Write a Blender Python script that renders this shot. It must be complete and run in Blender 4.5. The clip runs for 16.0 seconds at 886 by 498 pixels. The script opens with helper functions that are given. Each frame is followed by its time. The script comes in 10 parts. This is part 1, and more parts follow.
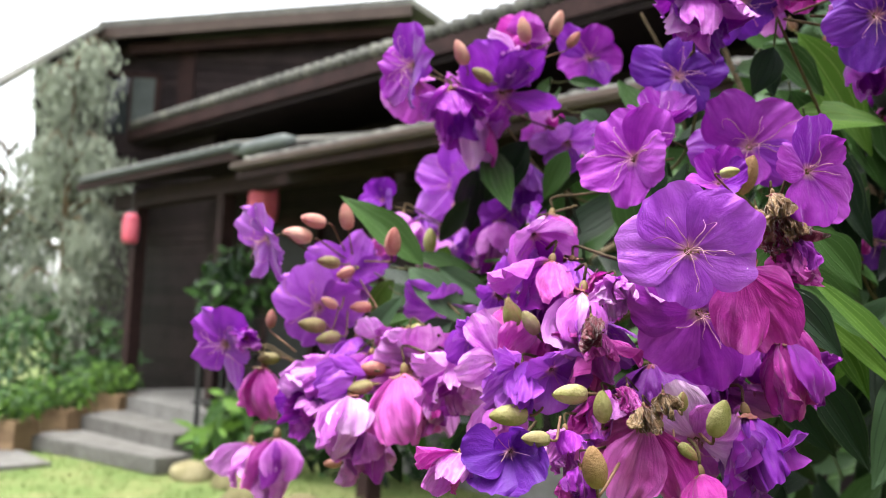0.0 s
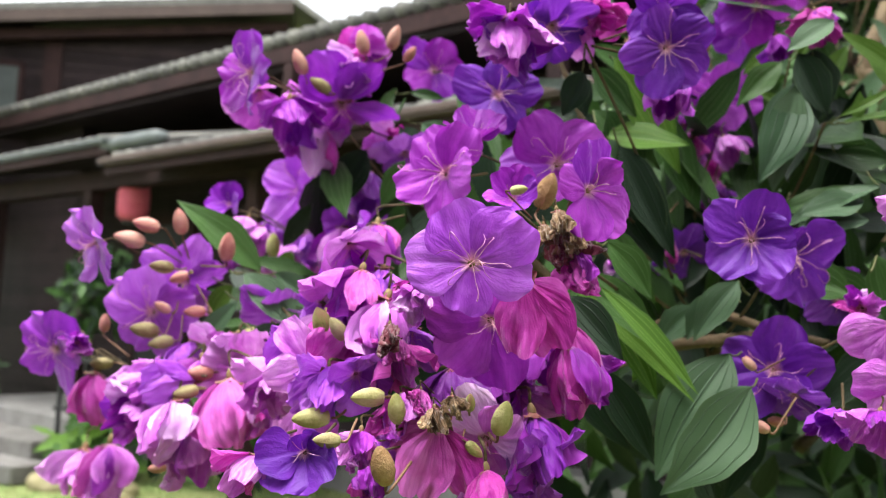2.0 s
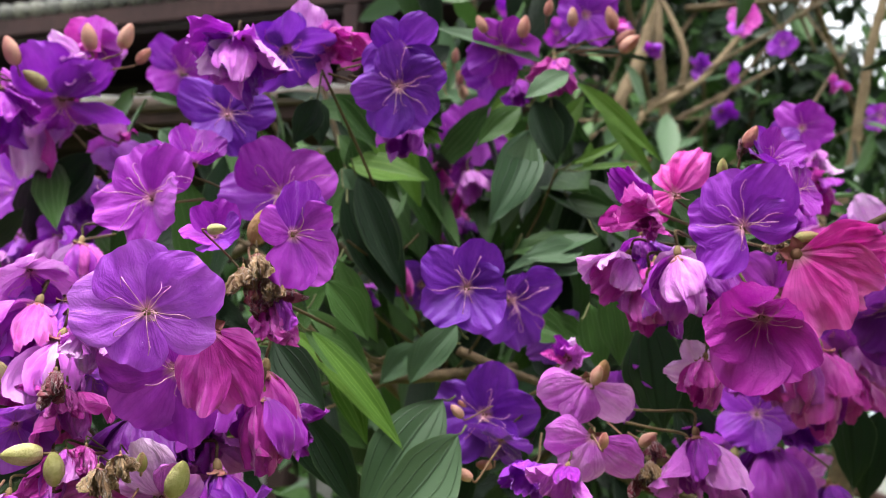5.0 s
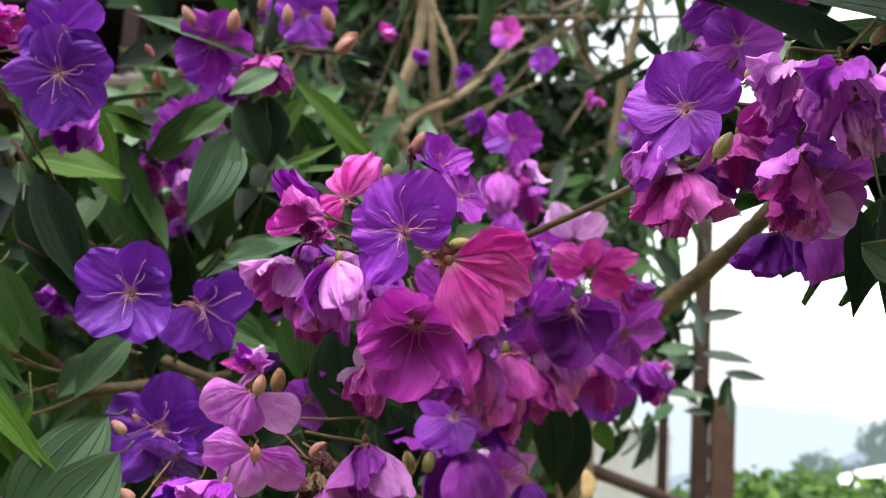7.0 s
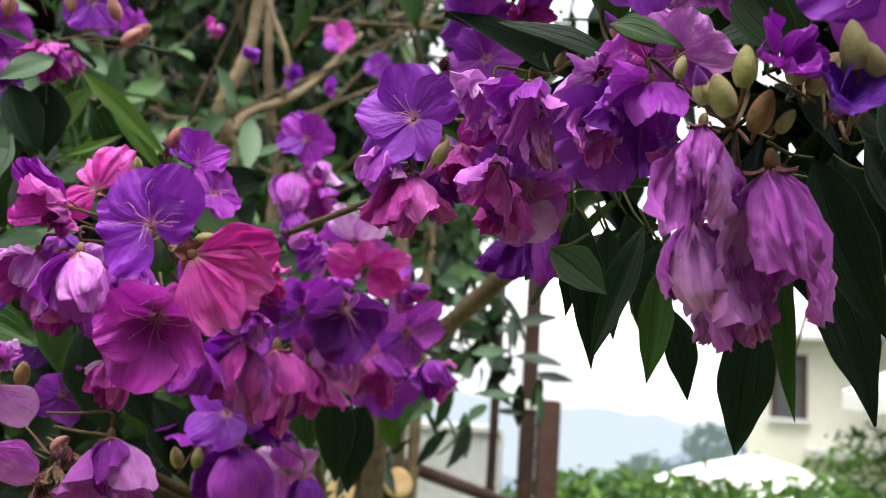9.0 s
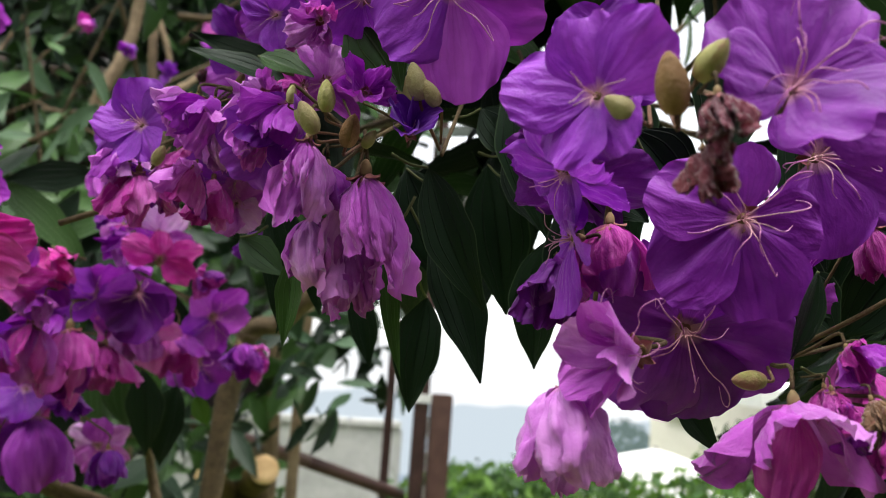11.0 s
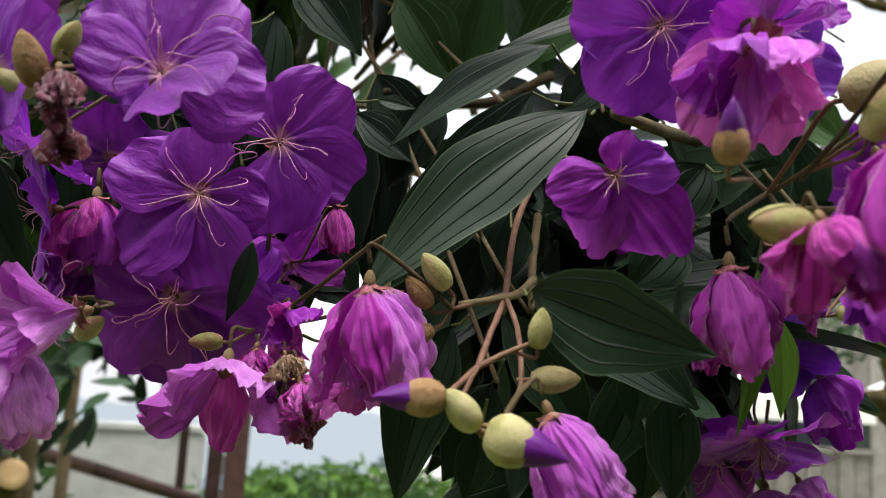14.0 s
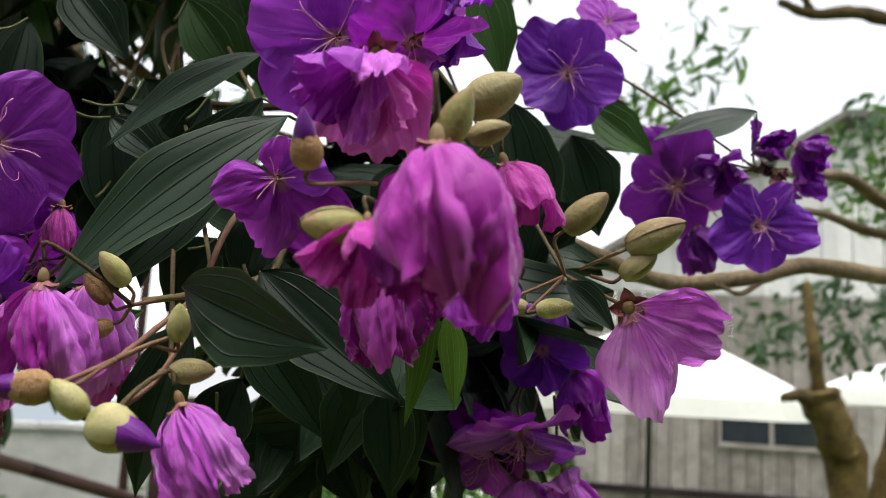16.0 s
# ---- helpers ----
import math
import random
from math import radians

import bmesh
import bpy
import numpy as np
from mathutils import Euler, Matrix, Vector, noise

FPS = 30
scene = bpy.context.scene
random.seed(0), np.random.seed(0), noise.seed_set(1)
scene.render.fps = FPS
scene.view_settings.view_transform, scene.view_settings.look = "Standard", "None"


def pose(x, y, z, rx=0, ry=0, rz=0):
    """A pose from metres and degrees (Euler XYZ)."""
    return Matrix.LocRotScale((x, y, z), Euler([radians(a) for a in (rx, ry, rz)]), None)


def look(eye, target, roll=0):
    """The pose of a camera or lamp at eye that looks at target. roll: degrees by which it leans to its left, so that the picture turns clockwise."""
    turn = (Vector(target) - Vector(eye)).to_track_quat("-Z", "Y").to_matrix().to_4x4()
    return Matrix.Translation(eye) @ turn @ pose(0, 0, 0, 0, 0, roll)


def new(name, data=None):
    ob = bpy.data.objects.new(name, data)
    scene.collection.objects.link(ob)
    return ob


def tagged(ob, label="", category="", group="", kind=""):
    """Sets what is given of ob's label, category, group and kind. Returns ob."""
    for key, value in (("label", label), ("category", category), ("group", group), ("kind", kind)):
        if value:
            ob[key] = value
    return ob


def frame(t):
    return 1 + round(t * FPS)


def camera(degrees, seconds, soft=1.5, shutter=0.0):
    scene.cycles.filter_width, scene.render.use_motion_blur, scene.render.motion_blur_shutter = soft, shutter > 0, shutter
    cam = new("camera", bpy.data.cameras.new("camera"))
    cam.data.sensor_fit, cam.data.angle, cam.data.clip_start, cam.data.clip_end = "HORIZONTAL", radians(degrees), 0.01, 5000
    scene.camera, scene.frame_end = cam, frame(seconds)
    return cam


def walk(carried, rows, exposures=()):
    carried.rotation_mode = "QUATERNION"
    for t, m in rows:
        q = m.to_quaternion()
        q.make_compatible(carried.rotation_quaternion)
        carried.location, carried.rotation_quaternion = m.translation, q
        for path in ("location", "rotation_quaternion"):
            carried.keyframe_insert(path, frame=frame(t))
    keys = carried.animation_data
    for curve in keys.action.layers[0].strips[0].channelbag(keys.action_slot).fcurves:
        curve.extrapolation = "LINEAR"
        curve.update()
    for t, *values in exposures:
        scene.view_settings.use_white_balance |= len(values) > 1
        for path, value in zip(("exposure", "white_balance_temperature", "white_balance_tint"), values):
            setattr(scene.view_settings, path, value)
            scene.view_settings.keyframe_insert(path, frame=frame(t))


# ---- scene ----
cam = camera(54.8, 16.0, soft=0.85)
PATH = [
    (0, (0.3903, 0.2183, 1.4683), (-0.0070, 2.1716, 1.6317), 2.45),
    (0.5, (0.3974, 0.1951, 1.4692), (0.0573, 2.1591, 1.6343), 2.37),
    (1, (0.4204, 0.1870, 1.4688), (0.1617, 2.1628, 1.6398), 2.56),
    (1.5, (0.4373, 0.1943, 1.4698), (0.2452, 2.1774, 1.6445), 2.45),
    (2, (0.4399, 0.2003, 1.4734), (0.3124, 2.1883, 1.6518), 2.46),
    (2.5, (0.4431, 0.2054, 1.4752), (0.4013, 2.1967, 1.6568), 2.50),
    (3, (0.4447, 0.2048, 1.4791), (0.4980, 2.1952, 1.6664), 2.86),
    (3.2, (0.4451, 0.2012, 1.4879), (0.5345, 2.1898, 1.6812), 3.51),
    (5.3, (0.4997, 0.2270, 1.5077), (0.9060, 2.1740, 1.7176), 4.19),
    (5.5, (0.5073, 0.2288, 1.5092), (0.9454, 2.1684, 1.7236), 3.91),
    (6, (0.5329, 0.2288, 1.5173), (1.1301, 2.1241, 1.7435), 3.77),
    (6.5, (0.5624, 0.2260, 1.5169), (1.2706, 2.0812, 1.7555), 3.77),
    (7, (0.5783, 0.2151, 1.5166), (1.3770, 2.0322, 1.7620), 3.67),
    (7.5, (0.5962, 0.2116, 1.5144), (1.4722, 1.9915, 1.7679), 3.92),
    (8, (0.6012, 0.2040, 1.5161), (1.5689, 1.9347, 1.7773), 4.44),
    (8.5, (0.6156, 0.1870, 1.5188), (1.6591, 1.8713, 1.7911), 4.15),
    (9, (0.6273, 0.1655, 1.5144), (1.7220, 1.8160, 1.7925), 3.99),
    (9.2, (0.6344, 0.1515, 1.5145), (1.7779, 1.7677, 1.7977), 3.80),
    (11.3, (0.6944, -0.0048, 1.5059), (1.9497, 1.5249, 1.7959), 4.21),
    (11.5, (0.7007, -0.0160, 1.5077), (1.9761, 1.4964, 1.8010), 4.22),
    (12, (0.7133, -0.0417, 1.5085), (2.0442, 1.4213, 1.8056), 3.75),
    (12.5, (0.7432, -0.0639, 1.5063), (2.1234, 1.3508, 1.8119), 3.70),
    (13, (0.7672, -0.0800, 1.4986), (2.1913, 1.2893, 1.8101), 3.49),
    (13.5, (0.7779, -0.0974, 1.4959), (2.2452, 1.2240, 1.8136), 3.41),
    (14, (0.7825, -0.1255, 1.4975), (2.2826, 1.1575, 1.8195), 3.45),
    (14.5, (0.8073, -0.1602, 1.5000), (2.3145, 1.1129, 1.8281), 3.48),
    (15, (0.8230, -0.1914, 1.5022), (2.3515, 1.0560, 1.8304), 3.27),
    (15.5, (0.8265, -0.2180, 1.5007), (2.3715, 1.0082, 1.8315), 3.08),
    (16, (0.8499, -0.2390, 1.5014), (2.3887, 0.9960, 1.8284), 3.36),
]
walk(cam, [(t, look(eye, target, roll)) for t, eye, target, roll in PATH],
     exposures=[(0.0, 1.16), (3.0, 1.22), (6.0, 1.06), (9.0, 0.88), (11.3, 0.62), (12.5, 0.60), (14.5, 0.47), (16.0, 0.40)])

cam.data.dof.use_dof = True
cam.data.dof.focus_distance = 0.42
cam.data.dof.aperture_fstop = 11.0

# ---- light: an overcast sky, brighter overhead, with a wide soft sun ----
world = bpy.data.worlds.new("overcast")
scene.world = world
world.use_nodes = True
wn, wl = world.node_tree.nodes, world.node_tree.links
wn.clear()
sky = wn.new("ShaderNodeTexSky")
sky.sky_type, sky.sun_disc = "NISHITA", False
sky.sun_elevation, sky.sun_rotation = radians(78), radians(215)
sky.dust_density, sky.air_density = 3.0, 1.0
grey = wn.new("ShaderNodeRGBToBW")
veil = wn.new("ShaderNodeMix")
veil.data_type = "RGBA"
veil.inputs["Factor"].default_value = 0.88
back = wn.new("ShaderNodeBackground")
back.inputs["Strength"].default_value = 0.41
wout = wn.new("ShaderNodeOutputWorld")
wl.new(sky.outputs[0], grey.inputs[0])
wl.new(sky.outputs[0], veil.inputs["A"])
wl.new(grey.outputs[0], veil.inputs["B"])
wl.new(veil.outputs["Result"], back.inputs["Color"])
wl.new(back.outputs[0], wout.inputs["Surface"])
sun = new("sun", bpy.data.lights.new("sun", "SUN"))
sun.data.energy, sun.data.angle, sun.data.color = 2.1, radians(44), (1.0, 0.97, 0.93)
sun.matrix_world = look((0, 0, 10), (2.0, 1.4, 0))


# ---- materials ----
class Mat:
    """A node material with a few short ways to add nodes."""

    def __init__(self, name, rough=0.6, spec=0.4, metal=0.0):
        self.m = bpy.data.materials.new(name)
        self.m.use_nodes = True
        self.nt = self.m.node_tree
        self.b = self.nt.nodes["Principled BSDF"]
        self.b.inputs["Roughness"].default_value = rough
        self.b.inputs["Specular IOR Level"].default_value = spec
        self.b.inputs["Metallic"].default_value = metal

    def node(self, kind, **inputs):
        n = self.nt.nodes.new(kind)
        for k, v in inputs.items():
            n.inputs[k.replace("_", " ")].default_value = v
        return n

    def link(self, a, b):
        self.nt.links.new(a, b)

    def noise(self, scale, detail=4, rough=0.6, coord="Object"):
        tc = self.node("ShaderNodeTexCoord")
        n = self.node("ShaderNodeTexNoise", Scale=scale, Detail=detail, Roughness=rough)
        self.link(tc.outputs[coord], n.inputs["Vector"])
        return n.outputs["Fac"]

    def ramp(self, fac, stops):
        r = self.node("ShaderNodeValToRGB")
        e = r.color_ramp.elements
        while len(e) < len(stops):
            e.new(0.5)
        for el, (p, c) in zip(e, stops):
            el.position, el.color = p, (*c, 1)
        self.link(fac, r.inputs[0])
        return r.outputs[0]

    def math(self, op, a, b=0.0, c=0.0):
        n = self.node("ShaderNodeMath")
        n.operation = op
        for i, v in enumerate((a, b, c)):
            if isinstance(v, (int, float)):
                n.inputs[i].default_value = v
            else:
                self.link(v, n.inputs[i])
        return n.outputs[0]

    def mix(self, fac, a, b, how="MIX"):
        n = self.node("ShaderNodeMix")
        n.data_type, n.blend_type = "RGBA", how
        for key, v in (("Factor", fac), ("A", a), ("B", b)):
            if isinstance(v, (int, float)):
                n.inputs[key].default_value = v
            elif isinstance(v, tuple):
                n.inputs[key].default_value = (*v, 1)
            else:
                self.link(v, n.inputs[key])
        return n.outputs["Result"]

    def color(self, out):
        self.link(out, self.b.inputs["Base Color"])
        return self

    def bump(self, height, strength=0.3, distance=0.001):
        n = self.node("ShaderNodeBump", Strength=strength, Distance=distance)
        self.link(height, n.inputs["Height"])
        self.link(n.outputs[0], self.b.inputs["Normal"])
        return self

    def translucent(self, color, share):
        """Lets a share of the light through, as a petal or a leaf does."""
        t = self.node("ShaderNodeBsdfTranslucent")
        self.link(color, t.inputs["Color"])
        mixer = self.node("ShaderNodeMixShader", Fac=share)
        out = self.nt.nodes["Material Output"]
        self.link(self.b.outputs[0], mixer.inputs[1])
        self.link(t.outputs[0], mixer.inputs[2])
        self.link(mixer.outputs[0], out.inputs["Surface"])
        return self


def petal_material(name, deep, main, pale, share=0.3, rough=0.52, crease=0.24):
    """Satin petal: faint fanned veins, paler at the claw, cloudy blotches, a little hue change from petal to petal; crease sets how crumpled it is."""
    m = Mat(name, rough, 0.32)
    tc = m.node("ShaderNodeTexCoord")
    sep = m.node("ShaderNodeSeparateXYZ")
    m.link(tc.outputs["UV"], sep.inputs[0])
    across, along = sep.outputs[0], sep.outputs[1]
    info = m.node("ShaderNodeObjectInfo")
    blot = m.noise(1.7, 3)
    fine = m.noise(9, 2)
    base = m.ramp(m.math("ADD", m.math("MULTIPLY", blot, 0.75), m.math("MULTIPLY", info.outputs["Random"], 0.35)),
                  [(0.28, deep), (0.55, main), (0.85, pale)])
    wob = m.math("MULTIPLY_ADD", fine, 0.06, across)
    veins = m.math("POWER", m.math("ABSOLUTE", m.math("SINE", m.math("MULTIPLY", wob, 40.0))), 8.0)
    near = m.math("SUBTRACT", 1.0, m.math("MULTIPLY", along, 0.85))
    veined = m.mix(m.math("MULTIPLY", m.math("MULTIPLY", veins, near), 0.34), base, deep)
    veined = m.mix(m.math("MULTIPLY", m.math("MAXIMUM", m.math("SUBTRACT", m.noise(3.0, 3), 0.50), 0.0), 1.1), veined, pale)
    claw = m.math("SUBTRACT", 1.0, m.math("MULTIPLY", along, 6.5))
    claw = m.math("MAXIMUM", claw, 0.0)
    col = m.mix(m.math("MULTIPLY", claw, 0.8), veined, (0.74, 0.36, 0.42))
    m.color(col)
    folds = m.node("ShaderNodeTexNoise", Scale=1.0, Detail=3.0, Roughness=0.55, Distortion=0.8)
    stretch = m.node("ShaderNodeMapping")
    stretch.inputs["Scale"].default_value = (7, 2.6, 1)
    m.link(tc.outputs["UV"], stretch.inputs[0])
    m.link(stretch.outputs[0], folds.inputs["Vector"])
    m.bump(m.math("ADD", m.math("MULTIPLY", veins, -0.10), m.math("ADD", m.math("MULTIPLY", m.noise(14, 4), 0.55), m.math("MULTIPLY", folds.outputs["Fac"], 2.0))), min(1.0, crease * 1.6), 0.0016)
    m.b.inputs["Sheen Weight"].default_value = 0.22 + 0.35 * max(0.0, crease - 0.24)
    m.b.inputs["Sheen Roughness"].default_value = 0.4
    m.translucent(col, share)
    return m.m


PETAL = {
    "v": petal_material("petal_violet", (0.155, 0.006, 0.30), (0.24, 0.014, 0.43), (0.38, 0.055, 0.60)),
    "p": petal_material("petal_purple", (0.20, 0.006, 0.28), (0.31, 0.014, 0.41), (0.48, 0.07, 0.60), 0.3, 0.55, 0.22),
    "m": petal_material("petal_magenta", (0.32, 0.006, 0.20), (0.52, 0.033, 0.39), (0.70, 0.17, 0.61), 0.3, 0.55, 0.38),
    "h": petal_material("petal_hot_magenta", (0.46, 0.008, 0.22), (0.64, 0.022, 0.36), (0.78, 0.14, 0.56), 0.3, 0.55, 0.34),
    "e": petal_material("petal_purple_magenta", (0.27, 0.005, 0.23), (0.40, 0.016, 0.36), (0.56, 0.09, 0.52), 0.3, 0.55, 0.34),
    "l": petal_material("petal_lilac", (0.26, 0.028, 0.42), (0.37, 0.062, 0.57), (0.53, 0.17, 0.73)),
    "u": petal_material("petal_deep_purple", (0.105, 0.003, 0.175), (0.175, 0.007, 0.272), (0.28, 0.030, 0.41)),
    "w": petal_material("petal_pale_lilac", (0.50, 0.12, 0.54), (0.66, 0.27, 0.71), (0.84, 0.56, 0.88), 0.25, 0.6, 0.35),
    "k": petal_material("petal_faded_lilac", (0.44, 0.045, 0.48), (0.59, 0.13, 0.64), (0.82, 0.38, 0.84), 0.25, 0.6, 0.42),
    "b": petal_material("petal_blue_violet", (0.085, 0.006, 0.235), (0.13, 0.010, 0.32), (0.22, 0.036, 0.46)),
    "t": petal_material("petal_dry_tan", (0.10, 0.05, 0.025), (0.22, 0.125, 0.06), (0.40, 0.27, 0.15), 0.1, 0.75, 0.5),
    "d": petal_material("petal_withered", (0.065, 0.006, 0.018), (0.13, 0.010, 0.034), (0.22, 0.045, 0.055), 0.15, 0.7, 0.9),
}


def plain(name, stops, scale=8.0, rough=0.6, bump=0.3, depth=0.002, spec=0.25, metal=0.0, fine=6.0, vary=0.25, grain=0.4):
    """A surface with blotches and grain at two scales, and a little change from piece to piece."""
    m = Mat(name, rough, spec, metal)
    info = m.node("ShaderNodeObjectInfo")
    big, small = m.noise(scale, 4), m.noise(scale * fine, 5)
    f = m.math("ADD", m.math("MULTIPLY", big, 1.0 - grain), m.math("MULTIPLY", small, grain))
    f = m.math("ADD", f, m.math("MULTIPLY", m.math("SUBTRACT", info.outputs["Random"], 0.5), vary))
    n = len(stops)
    m.color(m.ramp(f, [(0.3 + 0.4 * i / max(1, n - 1), c) for i, c in enumerate(stops)]))
    m.bump(small, bump, depth)
    return m.m


def leaf_material(name, deep, main, rib, share=0.22, rough=0.42):
    """A leaf with five long ribs, cross veins and a soft, downy sheen."""
    m = Mat(name, rough, 0.19)
    tc = m.node("ShaderNodeTexCoord")
    sep = m.node("ShaderNodeSeparateXYZ")
    m.link(tc.outputs["UV"], sep.inputs[0])
    across, along = sep.outputs[0], sep.outputs[1]
    info = m.node("ShaderNodeObjectInfo")
    f = m.math("ADD", m.math("MULTIPLY", m.noise(2.5, 4), 0.7), m.math("MULTIPLY", info.outputs["Random"], 0.4))
    base = m.ramp(f, [(0.3, deep), (0.8, main)])
    side = m.math("ABSOLUTE", m.math("SUBTRACT", across, 0.5))
    lines = None
    for at, wide in ((0.0, 0.022), (0.20, 0.018), (0.38, 0.014)):
        off = m.math("ABSOLUTE", m.math("SUBTRACT", side, at))
        one = m.math("MAXIMUM", m.math("SUBTRACT", 1.0, m.math("DIVIDE", off, wide)), 0.0)
        lines = one if lines is None else m.math("MAXIMUM", lines, one)
    wave = m.math("MULTIPLY_ADD", m.noise(20, 4), 16.0, m.math("MULTIPLY_ADD", along, 210.0, m.math("MULTIPLY", side, -60.0)))
    cross = m.math("ABSOLUTE", m.math("SINE", wave))
    col = m.mix(m.math("MULTIPLY", lines, 0.62), base, rib)
    rim = m.math("MULTIPLY", m.math("MAXIMUM", m.math("SUBTRACT", side, 0.475), 0.0), 22.0)
    col = m.mix(rim, col, (0.10, 0.15, 0.07))
    m.color(col)
    h = m.math("ADD", m.math("MULTIPLY", m.noise(60, 3), 0.7), m.math("MULTIPLY", cross, 0.025))
    h = m.math("SUBTRACT", h, m.math("ADD", m.math("MULTIPLY", lines, 1.6), m.math("MULTIPLY", m.noise(14, 5), 1.0)))
    m.bump(h, 0.55, 0.0009)
    m.b.inputs["Sheen Weight"].default_value = 0.02
    m.translucent(col, share)
    return m.m


LEAF = {
    # dark green taken near black: shade inside the bush is put into it
    "d": leaf_material("leaf_dark_shade_green", (0.004, 0.013, 0.005), (0.011, 0.029, 0.011), (0.003, 0.008, 0.003), 0.04, 0.46),
    "g": leaf_material("leaf_green", (0.016, 0.048, 0.009), (0.048, 0.108, 0.024), (0.075, 0.13, 0.04), 0.16),
    "b": leaf_material("leaf_fresh_green", (0.045, 0.11, 0.012), (0.10, 0.20, 0.028), (0.22, 0.32, 0.08), 0.32),
    "s": leaf_material("leaf_grey_green", (0.032, 0.070, 0.032), (0.078, 0.135, 0.068), (0.026, 0.055, 0.026), 0.12, 0.44),
}
STAMEN = plain("stamen_pink", [(0.46, 0.16, 0.30), (0.62, 0.36, 0.36)], 40, 0.5, 0.1)
ANTHER = plain("anther_pale", [(0.34, 0.07, 0.28), (0.56, 0.24, 0.44)], 10, 0.5, 0.1)
SEPAL = plain("sepal_tan_rose", [(0.20, 0.045, 0.06), (0.26, 0.10, 0.085), (0.24, 0.18, 0.09)], 2.5, 0.6, 0.3, grain=0.12)
CALYX = plain("calyx_downy_olive", [(0.13, 0.055, 0.035), (0.17, 0.10, 0.045), (0.21, 0.15, 0.07)], 2, 0.7, 0.15, 0.005, grain=0.12)
BUD = {
    "y": plain("bud_yellow_green", [(0.26, 0.15, 0.08), (0.24, 0.23, 0.07), (0.36, 0.33, 0.14), (0.44, 0.39, 0.20)], 1.6, 0.55, 0.25, 0.008, grain=0.10),
    "o": plain("bud_olive_brown", [(0.16, 0.10, 0.05), (0.26, 0.215, 0.095), (0.34, 0.30, 0.15)], 1.6, 0.6, 0.25, 0.008, grain=0.10),
    "r": plain("bud_rosy", [(0.34, 0.11, 0.095), (0.46, 0.21, 0.165), (0.52, 0.31, 0.235)], 1.6, 0.55, 0.25, 0.008, grain=0.10),
    "n": plain("bud_scale_tan", [(0.17, 0.09, 0.035), (0.27, 0.15, 0.065), (0.37, 0.23, 0.11)], 1.8, 0.65, 0.4, 0.01, grain=0.2),
}
TWIG = plain("twig_downy_brown", [(0.040, 0.028, 0.014), (0.085, 0.058, 0.028), (0.14, 0.105, 0.05)], 60, 0.8, 0.5, 0.001)
SHOOT = plain("shoot_red_brown", [(0.09, 0.045, 0.028), (0.17, 0.085, 0.055), (0.22, 0.15, 0.075)], 30, 0.75, 0.4, 0.001)
TWIG_GREEN = plain("twig_green", [(0.05, 0.06, 0.02), (0.10, 0.11, 0.04)], 60, 0.7, 0.4, 0.001)
BARK = plain("bark_pale_brown", [(0.05, 0.034, 0.019), (0.11, 0.077, 0.043), (0.19, 0.14, 0.083)], 22, 0.85, 0.8, 0.004)
BARK_MOSS = plain("bark_mossy", [(0.028, 0.020, 0.006), (0.080, 0.054, 0.016), (0.15, 0.11, 0.034)], 14, 0.9, 0.9, 0.008)


# ---- building blocks ----
def link_mesh(name, verts, faces, uvs=None, smooth=True, mat=None):
    me = bpy.data.meshes.new(name)
    me.from_pydata([tuple(v) for v in verts], [], faces)
    if uvs is not None:
        layer = me.uv_layers.new(name="UVMap")
        idx = np.empty(len(me.loops), np.int32)
        me.loops.foreach_get("vertex_index", idx)
        layer.data.foreach_set("uv", np.asarray(uvs, np.float32)[idx].ravel())
    if smooth:
        me.polygons.foreach_set("use_smooth", [True] * len(me.polygons))
    if mat:
        me.materials.append(mat)
    me.update()
    return me


def child(name, me, parent, m=None, label=""):
    ob = new(name, me)
    ob.parent = parent
    if m is not None:
        ob.matrix_basis = m
    return tagged(ob, label)


def part(name, bm, material, parent, label="", smooth=False):
    me = bpy.data.meshes.new(name)
    bm.to_mesh(me)
    bm.free()
    me.materials.append(material)
    if smooth:
        me.polygons.foreach_set("use_smooth", [True] * len(me.polygons))
    return child(name, me, parent, None, label)


def root(name, at, label, category, group="", kind="", m=None):
    ob = new(name)
    ob.empty_display_size = 0.02
    ob.matrix_basis = m if m is not None else Matrix.Translation(at)
    return tagged(ob, label, category, group, kind)


def grid_faces(n, k):
    return [(i * k + j, i * k + j + 1, (i + 1) * k + j + 1, (i + 1) * k + j) for i in range(n - 1) for j in range(k - 1)]


def tube_data(points, radii, sides=6, uneven=0.0, seed=0):
    """A tapering tube along points, closed at both ends."""
    rng = random.Random(seed)
    pts = [Vector(p) for p in points]
    verts, faces = [], []
    up = Vector((0.31, 0.17, 0.93))
    for i, p in enumerate(pts):
        d = (pts[min(i + 1, len(pts) - 1)] - pts[max(i - 1, 0)]).normalized()
        a = d.cross(up)
        if a.length < 1e-4:
            a = d.cross(Vector((1, 0, 0)))
        a.normalize()
        b = d.cross(a)
        r = radii[i] if not isinstance(radii, (int, float)) else radii
        for k in range(sides):
            w = 2 * math.pi * k / sides
            rr = r * (1 + uneven * rng.uniform(-1, 1))
            verts.append(p + rr * (math.cos(w) * a + math.sin(w) * b))
    n = len(pts)
    for i in range(n - 1):
        for k in range(sides):
            k2 = (k + 1) % sides
            faces.append((i * sides + k, i * sides + k2, (i + 1) * sides + k2, (i + 1) * sides + k))
    faces.append(tuple(range(sides))[::-1])
    faces.append(tuple((n - 1) * sides + k for k in range(sides)))
    return verts, faces


